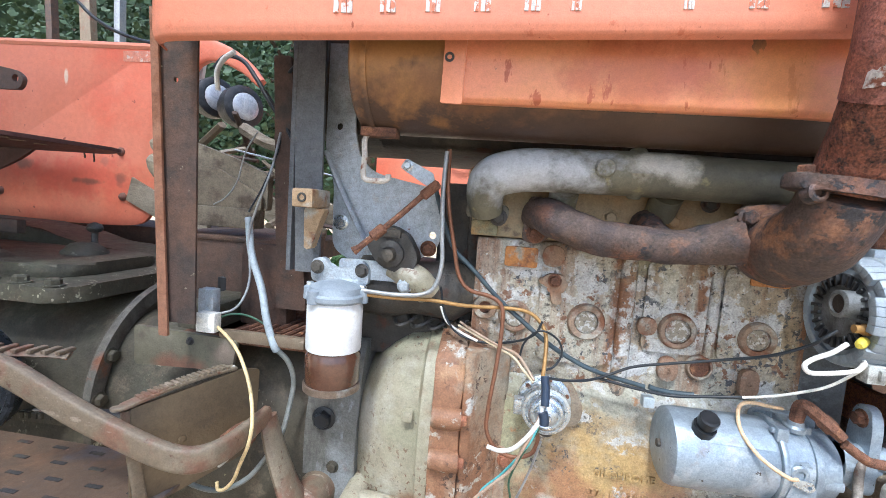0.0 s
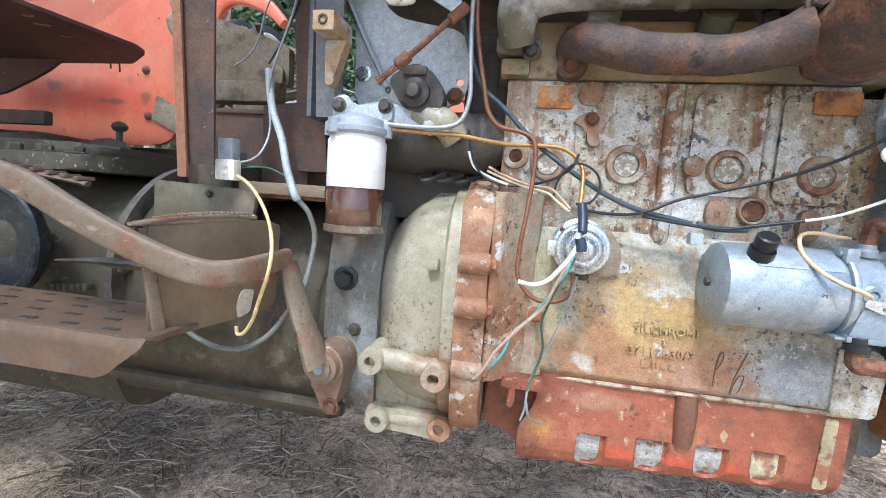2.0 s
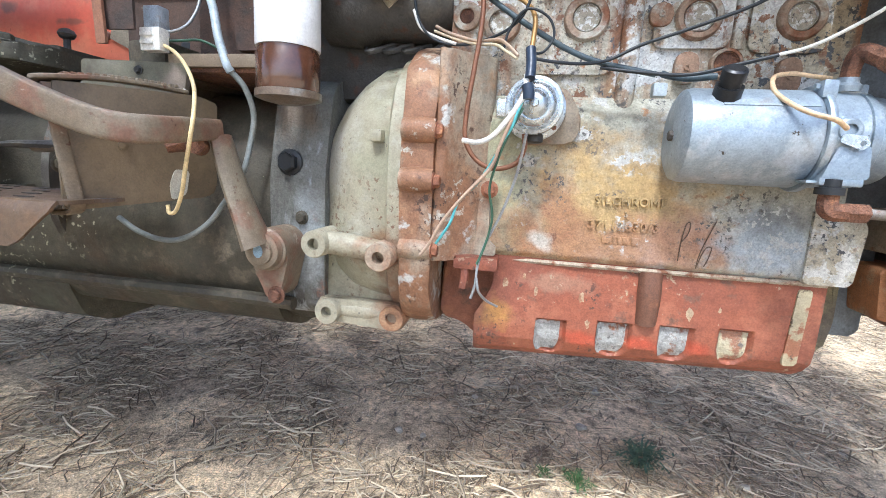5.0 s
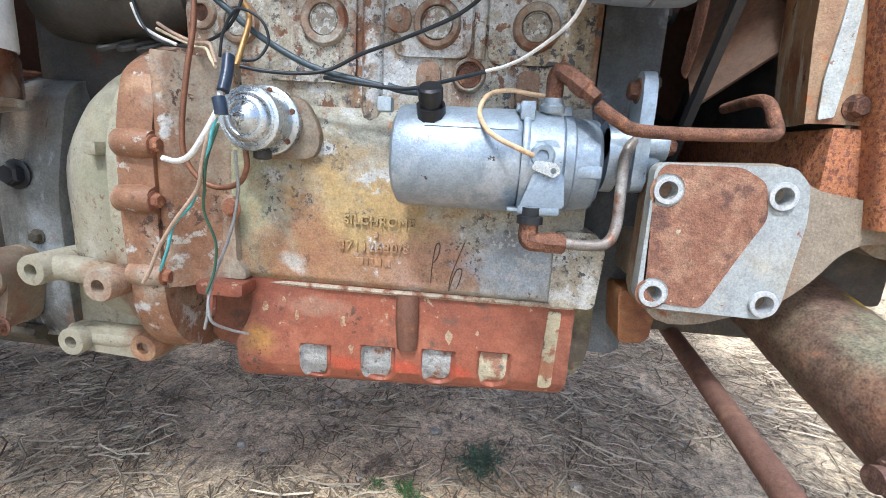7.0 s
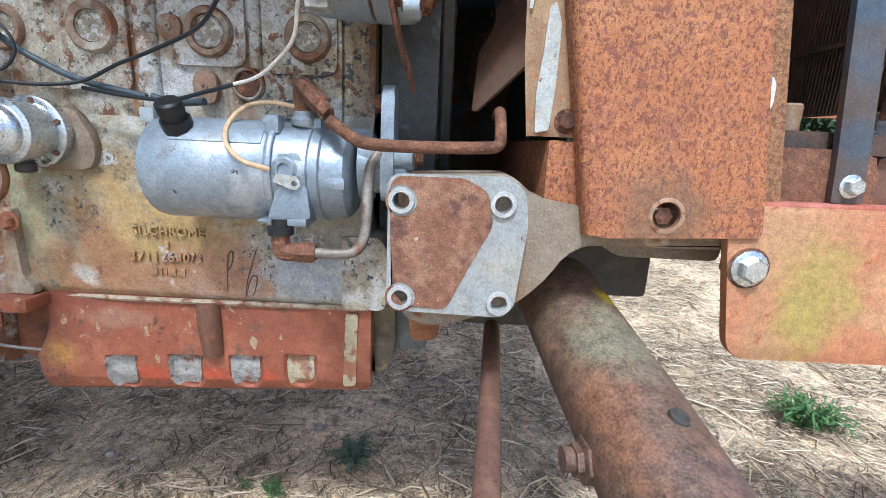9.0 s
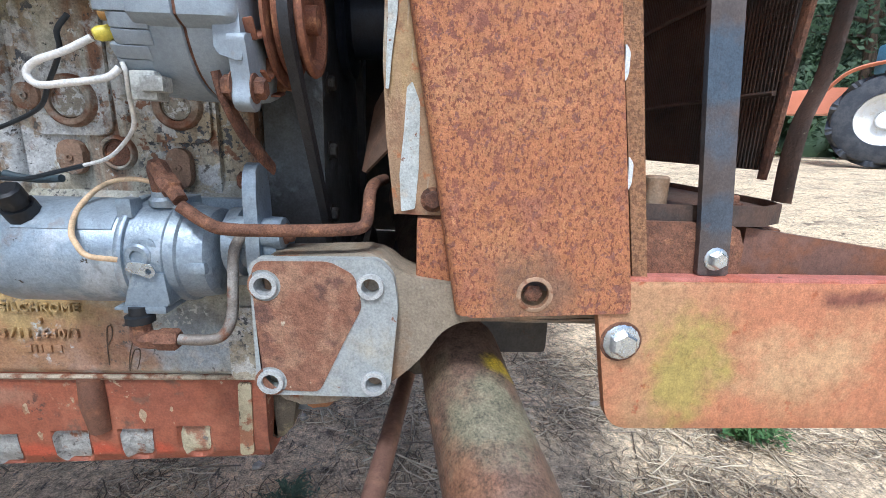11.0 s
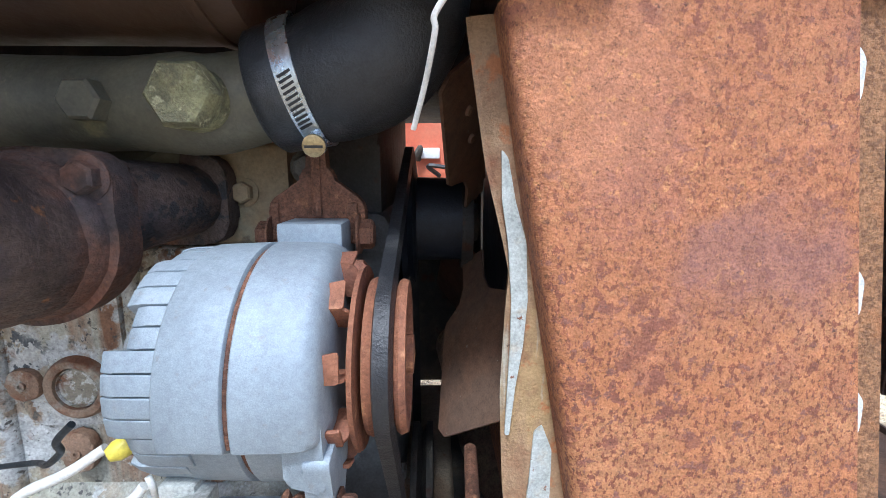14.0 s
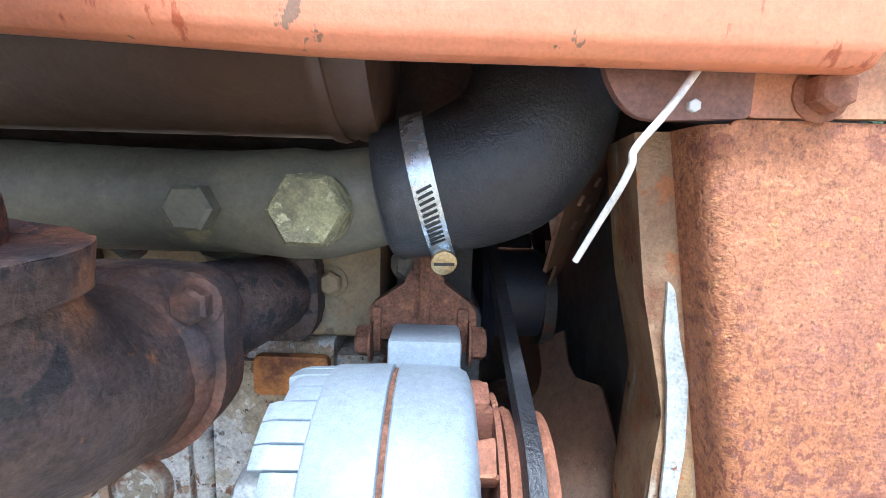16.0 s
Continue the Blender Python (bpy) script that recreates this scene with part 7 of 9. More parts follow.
b = BM()
slab(b, [(1.02, 0.60), (1.6, 0.60), (1.6, 0.655), (1.3, 0.685), (1.02, 0.722)], (0, -0.085, 0), (1, 0, 0), (0, 0, 1), 0.012)
part("inner_rail", b, surf("inner_rail", (0.16, 0.085, 0.06), [(RUST, 14, 0.5, 0.6, 1)], rough=0.7), bumper)

# grille screen and its curved post
scr = thing("grille_screen", (1.09, 0.15, 0.72), "dark woven wire grille screen in a bent frame", "screen")
b = BM()
box(b, (1.088, -0.02, 0.775), (1.091, 0.44, 1.12))
sheet = part("backing", b, surf("screen_dark", (0.075, 0.062, 0.052), [((0.12, 0.098, 0.08), 7, 0.5, 0.62, 1), ((0.05, 0.042, 0.038), 12, 0.5, 0.62, 2)], rough=0.6, bump=0.9, grain=900), scr)
b = BM()
box(b, (-0.0006, -0.0006, -0.172), (0.0006, 0.0006, 0.172))
wire_v = finish(b, "mesh_wire", m_brown)
b = BM()
box(b, (-0.0006, -0.23, -0.0006), (0.0006, 0.23, 0.0006))
wire_h = finish(b, "mesh_wire", m_brown)
for k in range(76):
    again("mesh_wire", wire_v, sheet, Matrix.Translation((1.0868, -0.018 + k * 0.006, 0.947)))
for k in range(57):
    again("mesh_wire", wire_h, sheet, Matrix.Translation((1.0872, 0.21, 0.777 + k * 0.006)))
for z in (0.86, 0.99):
    b = BM()
    tube(b, [(1.083, -0.015, z), (1.08, 0.2, z + 0.002), (1.083, 0.43, z)], 0.003, 6)
    part("cross_rod", b, m_brown, scr)
b = BM()
tube(b, [(1.083, -0.022, 0.765), (1.086, -0.024, 0.82), (1.090, -0.026, 0.9), (1.097, -0.028, 1.0), (1.108, -0.03, 1.12)], [0.007, 0.008, 0.008, 0.009, 0.01], 8, flat=0.5)
part("edge_frame", b, m_rust, scr)
b = BM()
tube(b, [(1.072, -0.070, 0.745), (1.072, -0.070, 0.79), (1.078, -0.068, 0.83), (1.092, -0.066, 0.87), (1.100, -0.064, 0.93), (1.108, -0.062, 1.02), (1.115, -0.06, 1.12)], [0.014, 0.014, 0.013, 0.012, 0.012, 0.012, 0.012], 12, flat=0.22, up=(1, 0, 0))
single("nose_post", b, m_brown, "curved dark steel post at the tractor's nose", "post", at=(1.072, -0.07, 0.744))

# ---- front axle and track rod ----
axle = thing("front_axle", (0.78, -0.2, 0.46), "round rusty front axle beam with flaking paint", "axle")
def axis_at(y):
    return Vector((0.757 - 0.17 * (y + 0.07), y, 0.505 + 0.33 * (y + 0.07)))
b = BM()
tube(b, [axis_at(y) for y in (0.45, 0.2, 0.05, -0.05, -0.15, -0.3, -0.5, -0.75)], [0.052, 0.052, 0.052, 0.052, 0.054, 0.056, 0.058, 0.06], 36)
lumpy(b, 0.0015, 20)
beam = part("beam", b, m_axle, axle, angle=70)
n_top = Vector((0.18, -0.30, 0.93)).normalized()
b = BM()
p = Vector((0.791, -0.231, 0.5085))
lathe(b, p, n_top, [(-0.001, 0.0095), (0.0022, 0.0085), (0.0026, 0.0065), (0.0018, 0.0058), (0.0018, 0)], 18, False)
part("pin_hole", b, m_dark, beam)
b = BM()
q = axis_at(-0.205)
lathe(b, q + Vector((-0.044, -0.005, -0.012)), (-1, -0.1, 0), [(0, 0.021), (0.012, 0.021), (0.014, 0.015), (0.02, 0.015)], 6)
lathe(b, q + Vector((-0.055, -0.005, -0.012)), (-1, -0.1, 0), [(0, 0.011), (0.018, 0.011)], 12)
part("clamp_bolt", b, m_axle, axle)
b = BM()
tube(b, [(0.598, -0.62, 0.424), (0.643, -0.2, 0.432), (0.694, 0.3, 0.44)], 0.0125, 14)
single("track_rod", b, surf("rod_rust", (0.16, 0.085, 0.06), [((0.22, 0.12, 0.08), 20, 0.5, 0.6, 1)], rough=0.7, bump=0.3), "rusty steel track rod below the front axle", "rod", at=(0.643, -0.2, 0.43))
b = BM()
box(b, (0.62, 0.10, 0.44), (0.80, 0.4, 0.60), 0.01)
box(b, (0.60, 0.0, 0.53), (0.86, 0.12, 0.605), 0.01)
single("axle_pivot", b, m_dark, "greasy axle pivot carrier under the support", "bracket", at=(0.7, 0.1, 0.5))

# ---- hood, shield and tank ----
hood = thing("hood", (0.1, 0.1, 1.2), "faded orange tractor hood side with worn silver lettering", "hood")
def hood_z(x):
    return 1.193 + 0.022 * x
b = BM()
sec = [(-0.188, -0.014), (-0.197, -0.010), (-0.2, 0.0), (-0.2, 0.02), (-0.201, 0.12), (-0.195, 0.24), (-0.17, 0.30), (-0.10, 0.335), (0.19, 0.35), (0.48, 0.335), (0.55, 0.28), (0.57, 0.12), (0.57, 0.0)]
XS = [-0.43, -0.425, -0.41, -0.38, -0.2, 0.1, 0.4, 0.7, 0.95, 1.1]
def hood_pt(u, v):
    x = np.interp(u, np.linspace(0, 1, len(XS)), XS)
    k = v * (len(sec) - 1)
    i = min(int(k), len(sec) - 2)
    y = sec[i][0] + (sec[i + 1][0] - sec[i][0]) * (k - i)
    z = sec[i][1] + (sec[i + 1][1] - sec[i][1]) * (k - i)
    s = float(np.interp(x, [-0.43, -0.42, -0.40, -0.37], [0.90, 0.965, 0.99, 1.0]))
    return Vector((x, 0.185 + (y - 0.185) * s, hood_z(x) + z))
grid(b, hood_pt, 27, 36, 0.003)
hs = part("hood_sheet", b, m_orange, hood, angle=50)
m_letter = surf("silver_letter", (0.60, 0.58, 0.54), [((0.55, 0.18, 0.09), 160, 0.52, 0.56, 1)], rough=0.5)
for x, w in ((-0.175, 0.022), (-0.12, 0.018), (-0.067, 0.016), (-0.013, 0.018), (0.042, 0.017), (0.092, 0.010), (0.205, 0.010), (0.268, 0.018), (0.335, 0.024)):
    for k, dx in enumerate((0, w * 0.42, w * 0.75)):
        b = BM()
        box(b, (x + dx, -0.2017, hood_z(x) + 0.012), (x + dx + w * 0.26, -0.1990, hood_z(x) + 0.034))
        part("lettering_bar", b, m_letter, hood)

tank = thing("air_cleaner", (0.15, -0.06, 1.09), "ochre sheet-metal air cleaner drum under the hood, its shade painted dark brown", "air cleaner")
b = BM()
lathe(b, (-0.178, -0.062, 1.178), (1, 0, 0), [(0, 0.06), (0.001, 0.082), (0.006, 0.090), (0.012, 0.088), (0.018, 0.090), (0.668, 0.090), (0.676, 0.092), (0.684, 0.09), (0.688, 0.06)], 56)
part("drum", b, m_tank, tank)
for x in (-0.160, 0.478):
    b = BM()
    lathe(b, (x, -0.062, 1.178), (1, 0, 0), [(0, 0.0885), (0.001, 0.0915), (0.005, 0.0925), (0.009, 0.0915), (0.010, 0.0885)], 56, False)
    part("end_band", b, m_tank, tank)
sh = thing("side_shield", (0.3, -0.16, 1.11), "orange sheet-metal side shield below the hood, scraped and faded", "panel")
def shield_low(x):
    return float(np.interp(x, [-0.05, 0.35, 0.5, 0.75], [1.116, 1.115, 1.109, 1.109]))
b = BM()
prof = [(-0.155, 0.12), (-0.158, 0.06), (-0.159, 0.015), (-0.158, 0.006), (-0.154, 0.001), (-0.148, 0.0), (-0.142, 0.001), (-0.138, 0.003)]
def shield_pt(u, v):
    x = -0.026 + u * 0.72
    k = v * (len(prof) - 1)
    i = min(int(k), len(prof) - 2)
    y = prof[i][0] + (prof[i + 1][0] - prof[i][0]) * (k - i)
    z = prof[i][1] + (prof[i + 1][1] - prof[i][1]) * (k - i)
    return Vector((x, y, shield_low(x) + z))
grid(b, shield_pt, 24, 21, 0.003)
sp = part("shield_sheet", b, m_shield, sh, angle=50)
b = BM()
slab(b, rounded([(-0.050, 1.114), (-0.0235, 1.113), (-0.0215, 1.24), (-0.048, 1.24)], 0.002), (0, -0.157, 0), (1, 0, 0), (0, 0, 1), 0.005, bevel=0.001)
lap = part("lap_strip", b, m_shield, sh)
b = BM()
lathe(b, (-0.042, -0.1625, 1.168), (0, -1, 0), [(0, 0.006), (0.0008, 0.0058), (0.0008, 0.003), (-0.002, 0.0028), (-0.002, 0)], 16, False)
part("bolt_hole", b, m_dark, lap)

# hanging bracket below the tank
b = BM()
tube(b, [(-0.135, -0.085, 1.085), (-0.165, -0.087, 1.082), (-0.166, -0.088, 1.05), (-0.166, -0.088, 1.022), (-0.15, -0.088, 1.018), (-0.132, -0.087, 1.020), (-0.130, -0.086, 1.028)], 0.0042, 8, 3)
hk = thing("tank_bracket", (-0.15, -0.086, 1.03), "small bent steel bracket below the tank", "bracket")
part("hook", b, surf("hook", (0.55, 0.51, 0.45), [(RUST, 60, 0.56, 0.66, 1)], rough=0.6), hk)
b = BM()
box(b, (-0.172, -0.096, 1.08), (-0.12, -0.07, 1.093), 0.002)
part("clip", b, m_rust, hk)

# ---- grey plate with the stop lever gear ----
gp = thing("bracket_plate", (-0.15, 0.01, 0.88), "grey-painted steel mounting plate behind the filter", "plate")
b = BM()
slab(b, rounded([(-0.265, 1.24), (-0.265, 1.065), (-0.248, 1.02), (-0.246, 0.905), (-0.19, 0.875), (-0.10, 0.895), (-0.062, 0.92), (-0.062, 1.0), (-0.085, 1.018), (-0.13, 1.026), (-0.18, 1.036), (-0.205, 1.06), (-0.215, 1.10), (-0.220, 1.24)], [0, 0.01, 0.02, 0.02, 0.02, 0.02, 0.02, 0.02, 0.01, 0.02, 0.02, 0.02, 0.01, 0]), (0, 0.012, 0), (1, 0, 0), (0, 0, 1), 0.006,
     holes=((-0.243, 1.108, 0.006), (-0.19, 0.925, 0.005), (-0.075, 0.94, 0.006), (-0.135, 0.915, 0.012)))
part("plate", b, m_greyplate, gp)
bolt(gp, (-0.232, 0.005, 0.95), (0, -1, 0), 0.010, m_zinc)
bolt(gp, (-0.08, 0.004, 0.918), (0, -1, 0), 0.010, m_rust)
b = BM()
tube(b, [(-0.262, 0.0, 1.065), (-0.225, -0.006, 0.995), (-0.185, -0.01, 0.925)], 0.0075, 8, flat=0.45)
part("brace_rod", b, m_greyplate, gp)
lev = thing("stop_lever", (-0.12, -0.06, 0.97), "rusty control rod with a threaded clevis", "lever")
b = BM()
tube(b, [(-0.175, -0.088, 0.914), (-0.164, -0.086, 0.923), (-0.118, -0.078, 0.965), (-0.075, -0.07, 1.008), (-0.058, -0.067, 1.021)], [0.007, 0.0045, 0.0045, 0.0042, 0.004], 8)
lathe(b, (-0.150, -0.084, 0.936), (0.72, 0.12, 0.68), [(0, 0.005), (0.002, 0.0085), (0.022, 0.0085), (0.024, 0.005)], 10)
lathe(b, (-0.082, -0.071, 1.000), (0.72, 0.12, 0.68), [(0, 0.005), (0.003, 0.008), (0.03, 0.0075), (0.032, 0.004)], 10)
part("rod", b, m_rust, lev)
b = BM()
slab(b, rounded([(-0.121, 1.042), (-0.112, 1.056), (-0.070, 1.036), (-0.066, 1.014), (-0.078, 1.016)], 0.004), (0, -0.052, 0), (1, 0, 0), (0, 0, 1), 0.004, bevel=0.001)
pl = part("cable_plate", b, m_greyplate, lev)
bolt(pl, (-0.109, -0.057, 1.045), (0, -1, 0), 0.006, m_zinc)
inj = thing("injection_pump", (-0.13, -0.03, 0.86), "dark greasy fuel injection pump with levers", "pump")
b = BM()
slab(b, rounded([(-0.175, 0.93), (-0.135, 0.955), (-0.105, 0.94), (-0.085, 0.905), (-0.10, 0.875), (-0.15, 0.89)], 0.01), (0, -0.015, 0), (1, 0, 0), (0, 0, 1), 0.03, bevel=0.004)
lathe(b, (-0.13, -0.04, 0.91), (0, -1, 0), [(0, 0.022), (0.012, 0.021), (0.016, 0.012), (0.03, 0.010), (0.032, 0.006)], 16)
box(b, (-0.15, -0.05, 0.935), (-0.115, -0.03, 0.948), 0.003)
part("lever_housing", b, m_dark, inj)
b = BM()
lathe(b, (-0.20, 0.02, 0.85), (1, 0, 0), [(0, 0.02), (0.01, 0.05), (0.06, 0.055), (0.10, 0.045), (0.17, 0.05), (0.20, 0.03)], 24)
part("pump_barrel", b, m_dark, inj)
b = BM()
tube(b, [(-0.13, -0.02, 0.885), (-0.09, -0.03, 0.872), (-0.07, -0.02, 0.85)], 0.022, 12)
part("governor_cap", b, m_bell, inj)
bolt(inj, (-0.105, -0.045, 0.862), (0, -1, 0), 0.009, m_greyplate)
b = BM()
for k in range(5):
    x = -0.14 + k * 0.028
    b = BM()
    tube(b, [(x, 0.03, 0.80), (x + 0.02, 0.0, 0.786), (x + 0.05, 0.02, 0.80)], 0.004, 6)
    part("injector_pipe", b, m_dark, inj)
b = BM()
box(b, (-0.25, 0.03, 0.72), (0.0, 0.40, 0.86), 0.02)
box(b, (-0.02, 0.05, 0.86), (0.0, 0.40, 1.05), 0.004)
# Dark filler box, added to darken the gap where red showed through.
box(b, (-0.075, 0.06, 0.86), (0.0, 0.40, 1.03), 0.004)
single("engine_backplate", b, m_dark, "dark oily engine backplate above the clutch housing, with an added dark filler", "plate", at=(-0.1, 0.2, 0.72))

# ---- pillars of the dash support ----
pil = thing("cowl_pillar", (-0.44, -0.11, 0.76), "brown sheet-metal cowl pillar with a rust-edged lip", "pillar")
b = BM()
slab(b, rounded([(-0.474, 1.24), (-0.452, 0.785), (-0.408, 0.785), (-0.412, 1.24)], 0.002), (0, -0.11, 0), (1, 0, 0), (0, 0, 1), 0.004, holes=((-0.445, 1.142, 0.004),))
part("face", b, m_brown, pil)
b = BM()
slab(b, rounded([(-0.482, 1.24), (-0.461, 0.765), (-0.446, 0.765), (-0.470, 1.24)], 0.002), (0, -0.118, 0), (1, 0, 0), (0, 0, 1), 0.004)
part("edge_lip", b, surf("edge_lip", (0.27, 0.13, 0.075), [(RUST, 20, 0.45, 0.6, 1)], rough=0.7), pil)
b = BM()
slab(b, rounded([(-0.365, 1.22), (-0.345, 0.79), (-0.29, 0.79), (-0.335, 1.22)], 0.003), (0, 0.03, 0), (1, 0, 0), (0, 0, 1), 0.02)
slab(b, [(-0.42, 0.90), (-0.30, 0.915), (-0.30, 0.79), (-0.42, 0.78)], (0, 0.04, 0), (1, 0, 0), (0, 0, 1), 0.01)
single("cowl_pillar", b, m_brown, "dark brown inner cowl pillar and lower sheet", "pillar", at=(-0.32, 0.03, 0.79))
gpl = thing("cowl_pillar", (-0.27, -0.05, 0.87), "dark grey steel pillar with a welded lug", "pillar")
b = BM()
slab(b, rounded([(-0.298, 1.24), (-0.283, 0.87), (-0.243, 0.87), (-0.248, 1.24)], 0.002), (0, -0.045, 0), (1, 0, 0), (0, 0, 1), 0.006)
box(b, (-0.299, -0.052, 0.87), (-0.291, 0.03, 1.24), 0.002)
part("bar", b, m_post, gpl)
b = BM()
box(b, (-0.262, -0.114, 0.973), (-0.230, -0.048, 1.0), 0.004)
slab(b, rounded([(-0.258, 0.972), (-0.225, 0.972), (-0.232, 0.955), (-0.246, 0.91), (-0.256, 0.91)], 0.004), (0, -0.06, 0), (1, 0, 0), (0, 0, 1), 0.02, bevel=0.002)
lg = part("lug", b, surf("lug_tan", (0.36, 0.25, 0.14), [((0.40, 0.39, 0.34), 20, 0.5, 0.6, 1), (RUST, 30, 0.55, 0.65, 2)], rough=0.65), gpl)
b = BM()
lathe(b, (-0.246, -0.1145, 0.987), (0, -1, 0), [(0, 0.007), (0.0015, 0.0065), (0.0015, 0.004), (-0.003, 0.004), (-0.003, 0)], 14, False)
part("lug_hole", b, m_dark, lg)

# floor plate and rubber block
fl = thing("floor_plate", (-0.36, 0.05, 0.74), "rusty ribbed steel floor plate", "floor plate")
b = BM()
box(b, (-0.475, -0.06, 0.742), (-0.255, 0.22, 0.752), 0.002)
fsheet2 = part("sheet", b, m_rust, fl)
for k in range(9):
    b = BM()
    tube(b, [(-0.39 + k * 0.016, -0.05, 0.754), (-0.37 + k * 0.016, 0.08, 0.756), (-0.35 + k * 0.016, 0.2, 0.754)], 0.004, 6)
    part("rib", b, m_rust, fsheet2)
b = BM()
box(b, (-0.40, -0.068, 0.748), (-0.255, -0.056, 0.766), 0.002)
part("angle_iron", b, m_lever, fl)
b = BM()
box(b, (-0.50, -0.04, 0.70), (-0.43, 0.16, 0.795), 0.012)
box(b, (-0.53, -0.05, 0.735), (-0.40, 0.14, 0.752), 0.006)
single("casting_cap", b, m_trans, "grey cast cover under the cowl pillar", "cover", at=(-0.46, 0.05, 0.70))
b = BM()
lathe(b, (-0.497, 0.10, 0.79), (0, 0, 1), [(0, 0.022), (0.03, 0.022), (0.036, 0.016), (0.04, 0.006)], 16)
single("rubber_cap", b, m_cap, "black rubber breather cap", "cap", at=(-0.497, 0.1, 0.79))

# ---- pedal, levers and step ----
m_bracket = surf("bracket_brown", (0.125, 0.092, 0.055), [((0.16, 0.115, 0.065), 6, 0.45, 0.62, 1), ((0.10, 0.076, 0.05), 14, 0.54, 0.66, 2)], rough=0.5, bump=0.2, grain=260, fine=0.08, pits=0.1)
step = thing("foot_step", (-0.6, -0.24, 0.5), "brown steel foot step with slotted tread", "step")
b = BM()
poly = rounded([(-1.1, -0.248), (-0.405, -0.248), (-0.392, -0.236), (-0.390, -0.19), (-0.390, -0.11), (-1.1, -0.11)], [0, 0.01, 0.01, 0.02, 0.01, 0])
slab(b, poly, (0, 0, 0.560), (1, 0, 0), (0, 1, 0), 0.005)
grid(b, lambda u, v: Vector((-1.1 + u * (0.708 - 0.055 * float(np.interp(v, [0, 0.25, 0.6, 0.9, 1], [0, 0.05, 0.55, 0.95, 1.25]))), -0.246 - 0.008 * math.sin(min(1.0, v * 3) * 1.57), 0.5655 - 0.056 * v + 0.004 * min(1.0, v * 4) * (1 - v))), 24, 14, 0.004)
tread = part("tread", b, surf("step_brown", (0.15, 0.098, 0.06), [((0.12, 0.08, 0.05), 8, 0.45, 0.6, 1), ((0.21, 0.125, 0.07), 9, 0.52, 0.66, 2), ((0.13, 0.115, 0.115), 9, 0.56, 0.66, 3), ((0.36, 0.22, 0.16), 60, 0.69, 0.71, 4)], rough=0.45, bump=0.2, fine=0.1, pits=0.12), step)
b = BM()
box(b, (-0.012, -0.0035, 0), (0.012, 0.0035, 0.0012), 0.001)
slot_me = finish(b, "tread_slot", m_dark)
for i in range(9):
    for j in range(4):
        again("tread_slot", slot_me, tread, Matrix.Translation((-0.98 + i * 0.065 + (j % 2) * 0.03, -0.23 + j * 0.034, 0.5651)))
# the bracket runs back from the step, its near edge folded over
b = BM()
bd = Vector((0.070, 0.160, 0)).normalized()
slab(b, rounded([(0.0, -0.150), (0.185, -0.135), (0.190, 0.000), (0.165, 0.008), (0.0, 0.0)], [0.012, 0.02, 0.004, 0.02, 0.004]), Vector((-0.421, -0.218, 0.700)), bd, (0, 0, 1), 0.006, bevel=0.0015)
part("bracket", b, m_bracket, step)
b = BM()
flat_bar(b, [(-0.4215, -0.219, 0.697), (-0.415, -0.216, 0.63), (-0.409, -0.212, 0.575), (-0.408, -0.210, 0.556), (-0.420, -0.206, 0.548), (-0.445, -0.205, 0.546)], 0.0032, 0.008, 6, 16, (0.4, 0.9, 0.05))
part("folded_edge", b, m_lever, step)
b = BM()
lathe(b, Vector((-0.395, -0.158, 0.632)) + Vector((0.0066, -0.003, 0)), (0.92, -0.4, 0), [(0, 0.006), (0.002, 0.006), (0.003, 0.004)], 10)
part("bracket_rivet", b, m_bracket, step)
b = BM()
slab(b, rounded([(0.120, -0.140), (0.140, -0.132), (0.146, -0.098), (0.126, -0.096), (0.118, -0.118)], 0.006), Vector((-0.421, -0.218, 0.700)) + Vector((0.0062, -0.0028, 0)), bd, (0, 0, 1), 0.0016)
part("paint_chip", b, surf("chip", (0.45, 0.42, 0.34), rough=0.6), step)

ped = thing("pedal_lever", (-0.4, -0.22, 0.65), "worn flat steel foot pedal lever with a serrated pad", "pedal")
b = BM()
flat_bar(b, [(-0.640, -0.255, 0.766), (-0.600, -0.250, 0.753), (-0.56, -0.246, 0.738), (-0.47, -0.243, 0.697), (-0.39, -0.240, 0.668), (-0.345, -0.237, 0.655), (-0.318, -0.226, 0.650), (-0.300, -0.200, 0.651), (-0.292, -0.160, 0.655), (-0.288, -0.110, 0.660)], [0.006, 0.0085, 0.009, 0.009, 0.0085, 0.0085, 0.0085, 0.008, 0.008, 0.007], [0.012, 0.015, 0.0175, 0.017, 0.0165, 0.0165, 0.0165, 0.016, 0.015, 0.013])
part("bar", b, m_lever, ped)
b = BM()
tube(b, [(-0.660, -0.268, 0.768), (-0.640, -0.262, 0.766), (-0.56, -0.20, 0.750), (-0.541, -0.188, 0.745)], 0.012, 8, flat=0.35)
pd = part("pad", b, m_lever, ped)
for k in range(9):
    b = BM()
    p = Vector((-0.640, -0.262, 0.772)).lerp(Vector((-0.545, -0.190, 0.752)), k / 8)
    box(b, p - Vector((0.004, 0.012, 0.002)), p + Vector((0.004, 0.012, 0.003)), 0.001)
    part("serration", b, m_lever, pd)
bracket2 = thing("pedal_pad", (-0.4, -0.15, 0.70), "serrated steel pedal pad on top of a bracket plate", "pedal")
b = BM()
flat_bar(b, [(-0.437, -0.226, 0.6995), (-0.424, -0.222, 0.703), (-0.405, -0.175, 0.7105), (-0.385, -0.125, 0.713), (-0.365, -0.078, 0.711)], [0.004, 0.009, 0.010, 0.010, 0.009], 0.0032)
p2 = part("plate", b, m_lever, bracket2)
b = BM()
